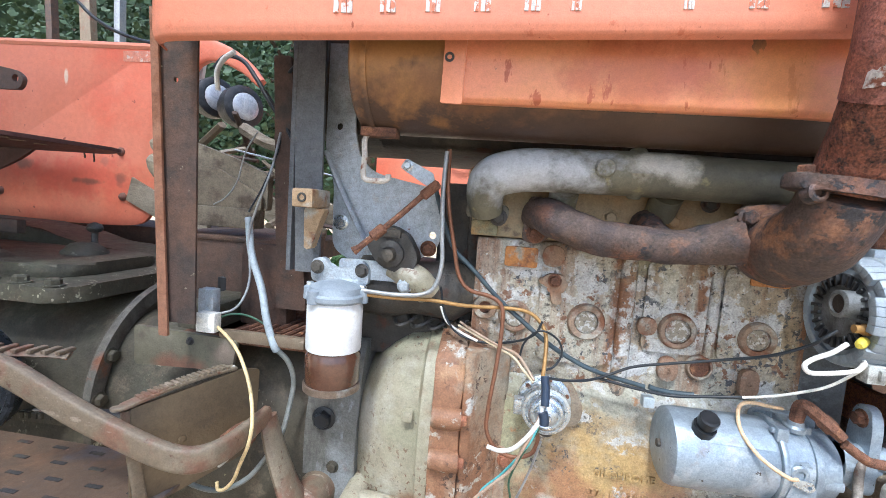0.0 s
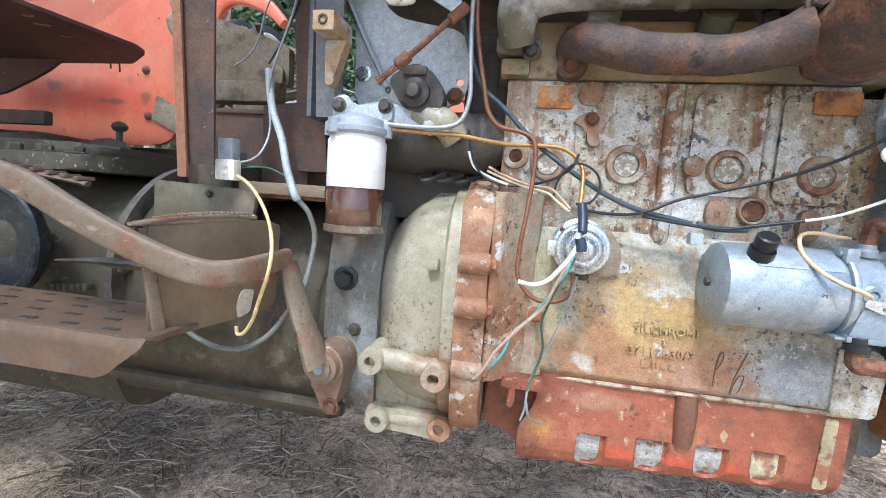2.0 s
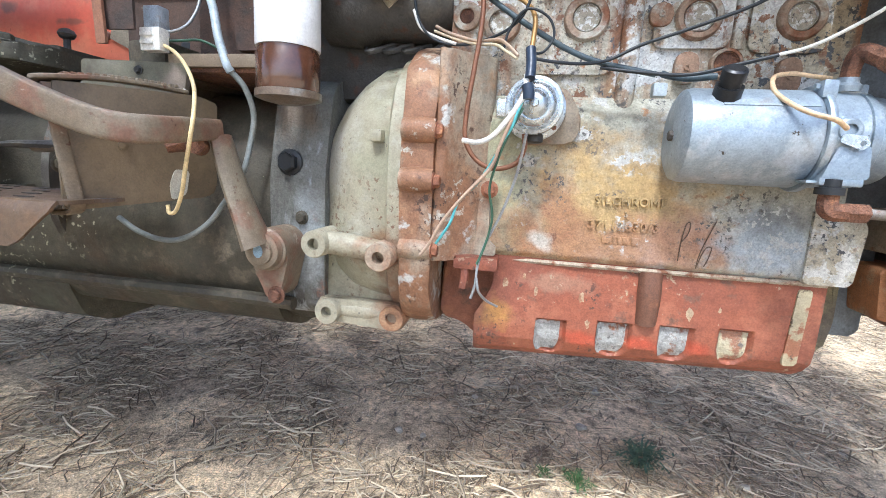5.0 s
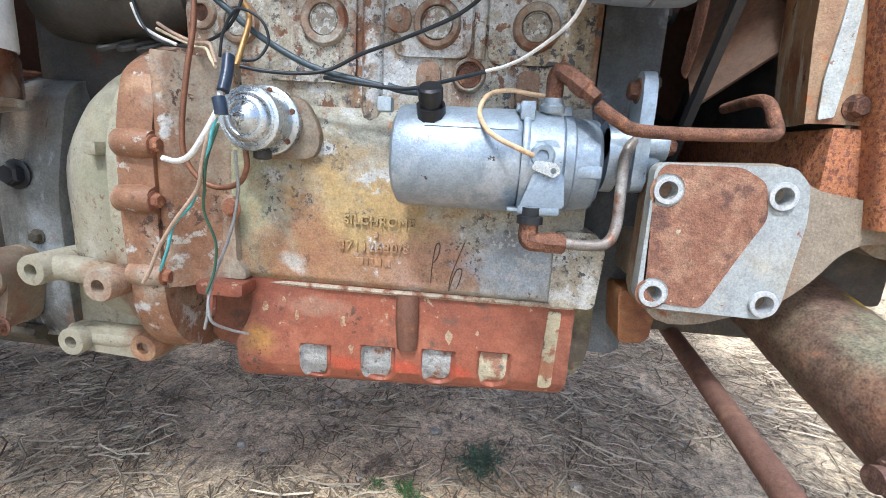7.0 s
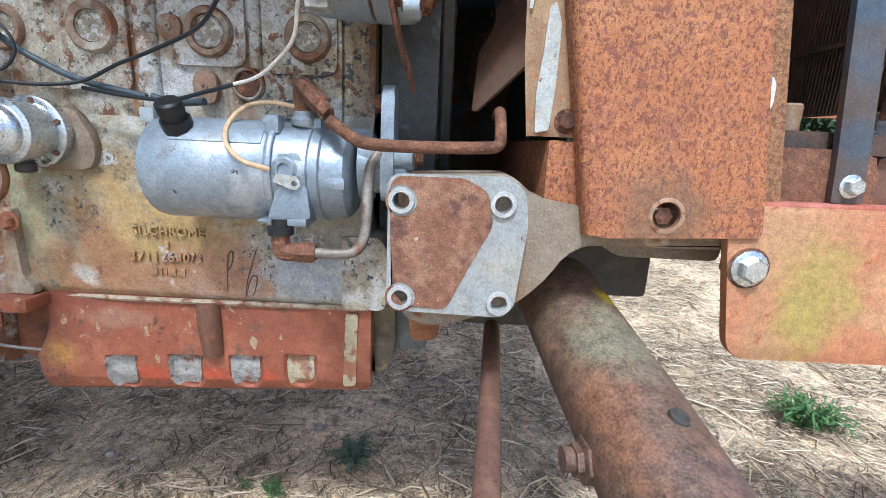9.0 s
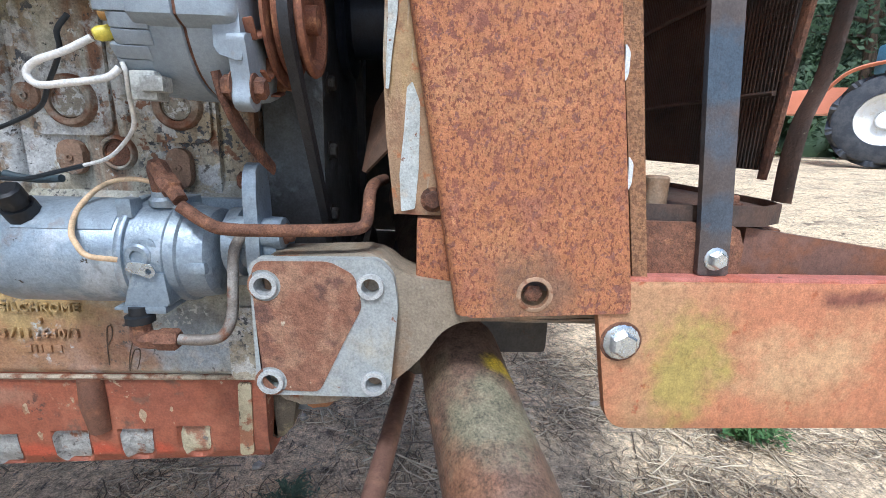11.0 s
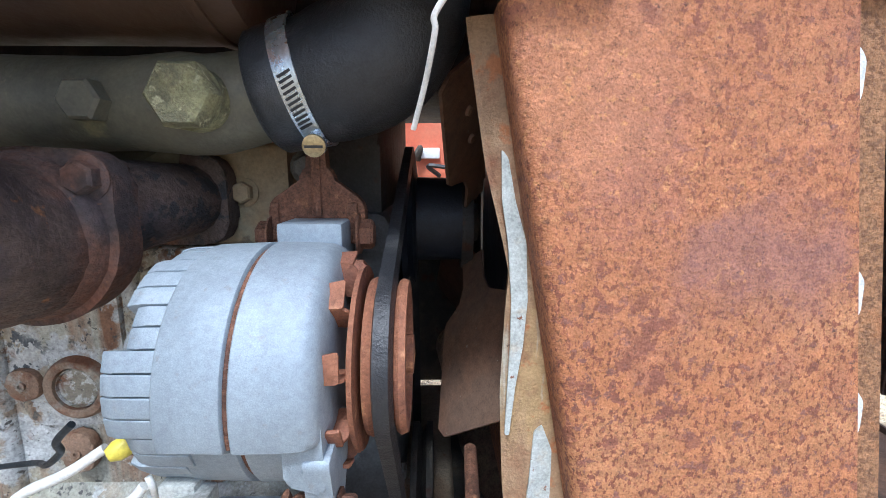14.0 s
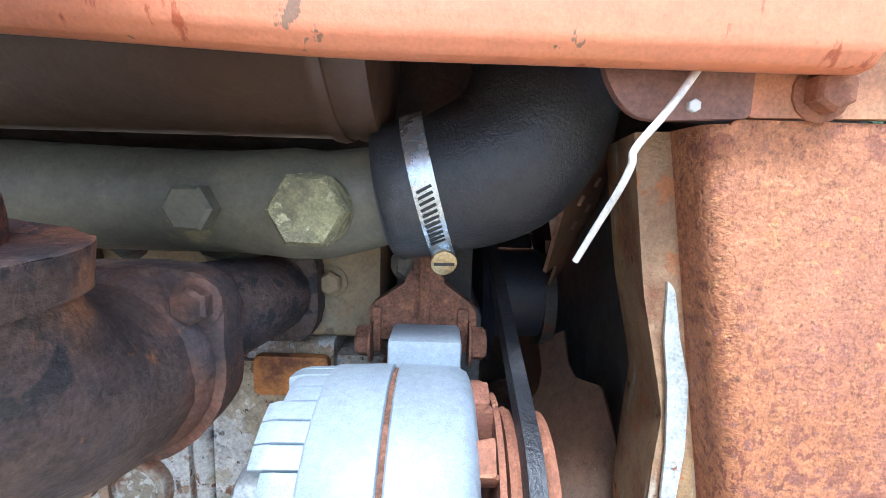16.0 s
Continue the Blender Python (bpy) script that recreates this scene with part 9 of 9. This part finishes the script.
RUNS = [
    ("cable", m_w_bluegrey, 0.0036, "slate-grey sheathed cable across the engine block", "cable", [(-0.070, -0.030, 1.018), (-0.052, -0.030, 0.963), (-0.033, -0.030, 0.924), (-0.001, -0.035, 0.895), (0.043, -0.035, 0.852), (0.080, -0.040, 0.824), (0.116, -0.050, 0.799), (0.156, -0.050, 0.777), (0.196, -0.050, 0.762), (0.261, -0.050, 0.749)]),
    ("cable_end", m_w_bluegrey, 0.0040, "slate-grey cable running to the alternator loom", "cable", [(0.267, -0.050, 0.750), (0.278, -0.050, 0.747), (0.299, -0.050, 0.745), (0.327, -0.055, 0.747)]),
    ("wire", m_w_black, 0.0020, "thin black alternator wire", "wire", [(0.428, -0.152, 0.879), (0.417, -0.150, 0.868), (0.409, -0.140, 0.855), (0.381, -0.120, 0.833), (0.344, -0.090, 0.813), (0.286, -0.070, 0.794), (0.240, -0.060, 0.780), (0.205, -0.060, 0.763), (0.177, -0.070, 0.756), (0.144, -0.080, 0.755), (0.116, -0.085, 0.758)]),
    ("wire", m_w_black, 0.0022, "thin black wire in the alternator loom", "wire", [(0.196, -0.055, 0.755), (0.243, -0.060, 0.749), (0.293, -0.065, 0.746), (0.338, -0.075, 0.755), (0.374, -0.085, 0.763)]),
    ("wire", m_w_white, 0.0018, "thin white alternator wire", "wire", [(0.373, -0.085, 0.763), (0.396, -0.090, 0.769), (0.417, -0.100, 0.779), (0.446, -0.120, 0.800), (0.458, -0.140, 0.824), (0.464, -0.150, 0.840), (0.462, -0.150, 0.847)]),
    ("wire", m_w_white, 0.0028, "thick white looped alternator wire", "wire", [(0.442, -0.150, 0.864), (0.424, -0.155, 0.853), (0.405, -0.158, 0.845), (0.396, -0.158, 0.836), (0.403, -0.158, 0.828), (0.425, -0.158, 0.830), (0.452, -0.155, 0.835), (0.461, -0.152, 0.843)]),
    ("wire", m_w_tan, 0.0025, "tan wire to the hydraulic pump", "wire", [(0.440, -0.060, 0.745), (0.422, -0.062, 0.7465), (0.405, -0.062, 0.749), (0.388, -0.064, 0.7475), (0.376, -0.076, 0.740), (0.371, -0.098, 0.723), (0.379, -0.120, 0.707), (0.392, -0.133, 0.697), (0.408, -0.143, 0.690), (0.424, -0.132, 0.684)]),
    ("fuel_pipe", m_w_brass, 0.0030, "brass-coloured fuel pipe from the filter", "pipe", [(-0.160, -0.085, 0.851), (-0.110, -0.080, 0.849), (-0.061, -0.070, 0.849), (-0.018, -0.060, 0.844), (0.016, -0.050, 0.842), (0.050, -0.045, 0.843), (0.084, -0.045, 0.841), (0.104, -0.050, 0.829), (0.114, -0.060, 0.810), (0.114, -0.075, 0.781), (0.112, -0.085, 0.759)]),
    ("fuel_pipe", m_w_brown, 0.0032, "thin brown fuel pipe down to the lift pump", "pipe", [(-0.049, -0.050, 1.073), (-0.046, -0.050, 1.002), (-0.031, -0.050, 0.926), (-0.021, -0.050, 0.886), (-0.003, -0.050, 0.866), (0.029, -0.050, 0.859), (0.047, -0.055, 0.845), (0.049, -0.060, 0.803), (0.045, -0.070, 0.753), (0.039, -0.075, 0.696), (0.040, -0.075, 0.661), (0.056, -0.075, 0.637), (0.079, -0.075, 0.628), (0.104, -0.075, 0.635), (0.114, -0.075, 0.653), (0.113, -0.075, 0.672)]),
    ("fuel_pipe", m_w_grey, 0.0034, "dull steel fuel pipe rising from the filter", "pipe", [(-0.160, -0.088, 0.857), (-0.109, -0.085, 0.855), (-0.072, -0.080, 0.858), (-0.054, -0.075, 0.870), (-0.046, -0.070, 0.902), (-0.049, -0.065, 0.943), (-0.053, -0.060, 1.010), (-0.052, -0.055, 1.069)]),
    ("wire", m_w_pink, 0.0020, "faded pink wire in the engine loom", "wire", [(-0.016, -0.030, 0.811), (0.006, -0.035, 0.800), (0.043, -0.050, 0.787), (0.072, -0.070, 0.783), (0.086, -0.085, 0.772), (0.099, -0.100, 0.757)]),
    ("wire", m_w_cream, 0.0018, "cream wire in the engine loom", "wire", [(-0.018, -0.030, 0.805), (0.010, -0.035, 0.794), (0.044, -0.050, 0.783), (0.069, -0.070, 0.777), (0.083, -0.085, 0.766), (0.098, -0.100, 0.754)]),
    ("wire", m_w_black, 0.0018, "black wire in the engine loom", "wire", [(-0.050, -0.030, 0.863), (-0.041, -0.030, 0.821), (-0.017, -0.035, 0.793), (0.026, -0.040, 0.785), (0.071, -0.050, 0.795), (0.097, -0.060, 0.811), (0.107, -0.060, 0.832)]),
    ("wire", m_w_black, 0.0016, "thin black wire looped on the engine", "wire", [(0.078, -0.060, 0.771), (0.084, -0.060, 0.798), (0.104, -0.065, 0.819), (0.129, -0.065, 0.810), (0.138, -0.065, 0.789), (0.127, -0.070, 0.769), (0.108, -0.080, 0.765)]),
    ("wire", m_w_white, 0.0020, "white wire above the loom", "wire", [(-0.048, -0.030, 0.832), (-0.037, -0.030, 0.809), (-0.014, -0.035, 0.796), (0.014, -0.040, 0.786)]),
    ("wire", m_w_white, 0.0031, "loose white wire ending at the engine flange", "wire", [(0.111, -0.112, 0.734), (0.111, -0.118, 0.714), (0.104, -0.120, 0.699), (0.092, -0.120, 0.681), (0.077, -0.118, 0.664), (0.060, -0.115, 0.657), (0.042, -0.112, 0.659)]),
    ("wire", m_w_teal, 0.0018, "loose teal wire hanging down", "wire", [(0.112, -0.118, 0.714), (0.104, -0.120, 0.690), (0.099, -0.118, 0.675), (0.083, -0.110, 0.644), (0.063, -0.100, 0.611), (0.040, -0.100, 0.586), (0.030, -0.100, 0.557), (0.011, -0.090, 0.528)]),
    ("wire", m_w_pink, 0.0021, "loose dusty tan wire", "wire", [(0.115, -0.112, 0.733), (0.101, -0.120, 0.690), (0.087, -0.115, 0.654), (0.077, -0.110, 0.628), (0.044, -0.105, 0.590), (0.019, -0.100, 0.557), (0.005, -0.098, 0.530), (-0.008, -0.095, 0.512)]),
    ("wire", m_w_grey, 0.0018, "loose grey wire hanging by the sump", "wire", [(0.116, -0.100, 0.671), (0.108, -0.085, 0.623), (0.093, -0.080, 0.574), (0.074, -0.080, 0.530), (0.067, -0.085, 0.501), (0.066, -0.088, 0.479), (0.061, -0.088, 0.459)]),
    ("wire", m_w_green, 0.0016, "loose dark green wire", "wire", [(0.110, -0.118, 0.697), (0.093, -0.115, 0.660), (0.082, -0.105, 0.628), (0.077, -0.100, 0.602), (0.082, -0.090, 0.567), (0.075, -0.085, 0.531), (0.066, -0.088, 0.505)]),
    ("wire", m_w_grey, 0.0018, "bare wire end at the sump", "wire", [(0.067, -0.088, 0.487), (0.071, -0.088, 0.469), (0.080, -0.070, 0.453), (0.094, -0.050, 0.440)]),
    ("tape", m_tape, 0.0060, "dark blue tape round the wire loom", "tape", [(0.113, -0.100, 0.765), (0.115, -0.108, 0.746), (0.115, -0.116, 0.729)]),
    ("tape", m_tape, 0.0066, "dark blue tape round the wire loom", "tape", [(0.1125, -0.120, 0.722), (0.115, -0.121, 0.714), (0.1155, -0.121, 0.706)]),
    ("hose", m_w_hose, 0.0060, "pale blue-grey plastic hose behind the pedal", "hose", [(-0.384, -0.020, 0.947), (-0.370, -0.030, 0.887), (-0.342, -0.045, 0.835), (-0.323, -0.060, 0.789), (-0.305, -0.068, 0.752), (-0.300, -0.066, 0.742)]),
    ("hose", m_w_hose_dull, 0.0042, "dull grey hose looping below the step bracket", "hose", [(-0.301, -0.066, 0.744), (-0.286, -0.055, 0.722), (-0.280, -0.045, 0.686), (-0.284, -0.050, 0.642), (-0.290, -0.060, 0.603), (-0.311, -0.070, 0.562), (-0.341, -0.075, 0.524), (-0.385, -0.075, 0.499), (-0.430, -0.070, 0.494), (-0.480, -0.060, 0.502), (-0.524, -0.050, 0.519)]),
    ("wire", m_w_grey, 0.0020, "thin grey wire from the cowl to the connector", "wire", [(-0.343, 0.000, 1.092), (-0.346, -0.020, 1.029), (-0.366, -0.030, 0.958), (-0.376, -0.030, 0.915), (-0.366, -0.040, 0.851), (-0.368, -0.055, 0.816), (-0.380, -0.065, 0.799), (-0.403, -0.072, 0.792)]),
    ("wire", m_w_green, 0.0018, "green wire behind the connector", "wire", [(-0.407, -0.068, 0.782), (-0.390, -0.050, 0.788), (-0.360, -0.050, 0.788), (-0.330, -0.050, 0.777)]),
    ("wire", m_w_grey, 0.0014, "thin wire in the cowl", "wire", [(-0.397, 0.020, 1.093), (-0.424, 0.030, 1.059), (-0.438, 0.030, 1.008), (-0.453, 0.020, 0.977), (-0.476, 0.020, 0.963)]),
    ("wire", m_w_black, 0.0016, "thin black wire in the cowl", "wire", [(-0.384, 0.020, 1.165), (-0.360, 0.020, 1.128), (-0.348, 0.010, 1.079), (-0.367, 0.000, 1.010), (-0.384, -0.020, 0.956)]),
    ("wire", m_w_black, 0.0040, "black wiring loom under the hood", "cable", [(-0.502, 0.050, 1.208), (-0.480, 0.050, 1.229), (-0.447, 0.050, 1.222), (-0.413, 0.040, 1.188), (-0.379, 0.030, 1.144), (-0.330, 0.010, 1.090), (-0.313, 0.000, 1.042)]),
    ("wire", m_w_black, 0.0030, "black wire under the hood", "cable", [(-0.321, 0.000, 1.202), (-0.349, 0.020, 1.185), (-0.350, 0.020, 1.157), (-0.321, 0.010, 1.118)]),
    ("wire", m_w_white, 0.0045, "white plastic conduit under the hood", "cable", [(-0.444, 0.020, 1.227), (-0.471, 0.030, 1.217), (-0.490, 0.040, 1.196), (-0.494, 0.050, 1.169)]),
    ("wire", m_w_yellow, 0.0026, "loose yellow wire hanging from a connector", "wire", [(-0.396, -0.078, 0.774), (-0.367, -0.090, 0.761), (-0.342, -0.100, 0.740), (-0.307, -0.130, 0.710), (-0.283, -0.160, 0.679), (-0.281, -0.170, 0.647), (-0.299, -0.160, 0.608), (-0.315, -0.150, 0.575), (-0.336, -0.138, 0.550), (-0.348, -0.136, 0.546), (-0.350, -0.136, 0.557)]),
    ("wire", m_w_white, 0.0016, "bent white wire hooked through the hood tab", "wire", [(0.639, -0.140, 1.112), (0.634, -0.142, 1.105), (0.626, -0.144, 1.094), (0.616, -0.142, 1.080), (0.616, -0.140, 1.074), (0.614, -0.135, 1.064), (0.610, -0.125, 1.049), (0.604, -0.115, 1.030)]),
    ("cable", m_w_black, 0.0042, "black cable sagging behind the hood", "cable", [(-1.058, 0.300, 1.434), (-1.011, 0.300, 1.394), (-0.948, 0.300, 1.361), (-0.877, 0.300, 1.340), (-0.799, 0.280, 1.326)]),
]
for name, mat, r, label, category, pts in [(a[0], a[1], a[2], a[3], a[4], p) for *a, p in RUNS]:
    b = BM()
    tube(b, pts, r, 12, 6)
    single("cable" if name == "cable_end" else name, b, mat, label, category, "loose engine wiring" if category == "wire" else "", at=pts[0])

con = thing("wire_connector", (-0.42, -0.075, 0.775), "cream plastic wire connector block", "connector")
b = BM()
box(b, (-0.426, -0.088, 0.765), (-0.394, -0.070, 0.796), 0.002)
cb = part("housing", b, m_connector, con)
b = BM()
box(b, (-0.424, -0.0905, 0.773), (-0.404, -0.0875, 0.779), 0.001)
box(b, (-0.424, -0.0905, 0.784), (-0.404, -0.0875, 0.790), 0.001)
part("clip", b, m_connector, cb)
b = BM()
box(b, (-0.436, -0.07, 0.79), (-0.41, -0.05, 0.83), 0.002)
single("relay", b, m_greyplate, "small grey relay box on the pillar", "relay", at=(-0.42, -0.06, 0.79))
b = BM()
box(b, (0.258, -0.062, 0.722), (0.274, -0.045, 0.738), 0.003)
single("cable_clip", b, m_w_hose, "blue-grey plastic cable clip", "clip", at=(0.266, -0.05, 0.73))

# ---- machines behind ----
heap = thing("scrap_heap", (-0.8, 0.6, 0.0), "heap of grey planks, bars and hoses behind the cowl", "scrap")
r7 = random.Random(9)
for k in range(22):
    b = BM()
    p = Vector((r7.uniform(-1.0, -0.5), r7.uniform(0.40, 0.85), r7.uniform(0.85, 1.16)))
    d = Vector((r7.uniform(-1, 1), r7.uniform(-0.5, 0.5), r7.uniform(-0.45, 0.45))).normalized() * r7.uniform(0.08, 0.2)
    tube(b, [p - d, p + Vector((0, 0, r7.uniform(-0.02, 0.03))), p + d], r7.uniform(0.006, 0.02), 6, 3, flat=r7.uniform(0.3, 1))
    part("scrap_bar", b, r7.choice((m_wood, m_greyplate, m_brown, m_dark, m_lever, m_w_hose)), heap)
for k in range(5):
    b = BM()
    x, z = -0.95 + 0.1 * k, 0.84 + 0.03 * (k % 3)
    slab(b, [(x - 0.14, z + 0.10), (x + 0.12, z - 0.02), (x + 0.13, z + 0.05), (x - 0.12, z + 0.17)], (0, 0.5 + 0.05 * k, 0), (1, 0, 0), (0, 0, 1), 0.02, bevel=0.003)
    part("scrap_plank", b, m_wood, heap)
b = BM()
box(b, (-2.1, 0.55, 0.80), (-0.5, 0.80, 0.86), 0.01)
box(b, (-2.1, 0.62, -0.05), (-2.0, 0.74, 0.80), 0.01)
part("bench", b, m_brown, heap)

red = thing("red_machine", (0.1, 2.0, 0.0), "red farm machine parked behind the tractor", "machine")
b = BM()
slab(b, rounded([(-0.72, 1.02), (0.5, 0.92), (1.0, 0.95), (1.05, 1.5), (0.2, 1.62), (-0.72, 1.5)], 0.06), (0, 2.3, 0), (1, 0, 0), (0, 0, 1), 0.5, bevel=0.03)
body_r = part("body", b, m_red, red)
b = BM()
for x, z, w, h in ((0.36, 1.03, 0.10, 0.06), (0.55, 1.06, 0.09, 0.05), (-0.35, 1.36, 0.12, 0.05), (0.30, 1.44, 0.16, 0.05), (0.85, 1.36, 0.05, 0.16)):
    box(b, (x, 1.77, z), (x + w, 1.81, z + h), 0.006)
part("pale_plates", b, m_white, body_r)
for k in range(12):
    b = BM()
    x, z = r7.uniform(-0.6, 0.95), r7.uniform(0.95, 1.45)
    tube(b, [(x, 1.79, z), (x + r7.uniform(-0.1, 0.1), 1.74, z + 0.05), (x + r7.uniform(-0.2, 0.2), 1.76, z + r7.uniform(-0.1, 0.1))], r7.uniform(0.008, 0.02), 6)
    part("hydraulic_hose", b, r7.choice((m_black, m_dark, m_rust)), body_r)
b = BM()
for x in (-0.6, 0.9):
    box(b, (x, 1.85, -0.05), (x + 0.1, 1.95, 1.0), 0.01)
part("leg", b, m_brown, red)

WX, WY, WZ = 7.119, 5.719, 1.290
# parked tractor far off with a big rear wheel
far_t = thing("parked_tractor", (WX, WY, WZ - 0.62), "old red tractor with a large pale-rimmed rear wheel parked far off", "tractor")
ahead = Vector((WX - 0.68, WY + 0.486, 0)).normalized()
across = Vector((ahead.y, -ahead.x, 0))
W0 = Vector((WX, WY, WZ))
b = BM()
lathe(b, W0 + ahead * 0.16, -ahead, [(0, 0.36), (0.0, 0.52), (0.04, 0.60), (0.16, 0.63), (0.28, 0.60), (0.32, 0.52), (0.32, 0.36)], 40, False)
tyre = part("tyre", b, surf("tyre", (0.035, 0.042, 0.055), [((0.07, 0.075, 0.085), 8, 0.45, 0.6, 1)], rough=0.8), far_t)
b = BM()
box(b, (-0.16, -0.03, 0.58), (0.16, 0.03, 0.66), 0.01)
lug_me = finish(b, "tread_lug", bpy.data.materials["tyre"])
ma, mb, mc = basis(-ahead)
base_m = Matrix.Translation(W0) @ Matrix((mc, ma, mb)).transposed().to_4x4()
for k in range(22):
    again("tread_lug", lug_me, tyre, base_m @ Matrix.Rotation(2 * math.pi * k / 22, 4, "X") @ Matrix.Rotation(0.5 if k % 2 else -0.5, 4, "Z"))
b = BM()
lathe(b, W0 + ahead * 0.10, -ahead, [(0, 0.05), (0.02, 0.30), (0.10, 0.33), (0.20, 0.37), (0.22, 0.355), (0.12, 0.30), (0.06, 0.14), (0.16, 0.12), (0.17, 0.0)], 32, False)
part("rim", b, m_white, far_t)
b = BM()
pts = [(-1.7, 0.15), (-0.75, 0.12), (-0.2, 0.3), (-0.1, 0.48), (-0.75, 0.52), (-1.6, 0.46)]
slab(b, rounded(pts, 0.05), W0 + ahead * 0.5, across, (0, 0, 1), -0.5, bevel=0.02)
part("hood", b, m_orange, far_t)
b = BM()
tube(b, [W0 + across * x + Vector((0, 0, z)) - ahead * 0.1 for x, z in ((-0.75, 0.40), (-0.5, 0.66), (-0.1, 0.76), (0.4, 0.72), (0.7, 0.5))], 0.09, 8, flat=0.3)
part("fender", b, m_orange, far_t)
b = BM()
box(b, W0 + Vector((-0.2, -0.2, 0.6)), W0 + Vector((0.2, 0.2, 1.0)), 0.05)
part("seat", b, m_blue, far_t)
b = BM()
for k in range(5):
    tube(b, [W0 + ahead * 1.2 + across * 0.3 + Vector((0, 0, 0.9 + 0.17 * k)), W0 + ahead * 1.2 + across * 1.6 + Vector((0, 0, 0.88 + 0.17 * k))], 0.025, 6, smooth=False)
tube(b, [W0 + ahead * 1.2 + across * 0.35 + Vector((0, 0, -0.6)), W0 + ahead * 1.2 + across * 0.35 + Vector((0, 0, 1.7))], 0.03, 6, smooth=False)
single("farm_gate", b, m_greyplate, "grey tubular farm gate in the distance", "gate", at=W0 + ahead * 1.2)
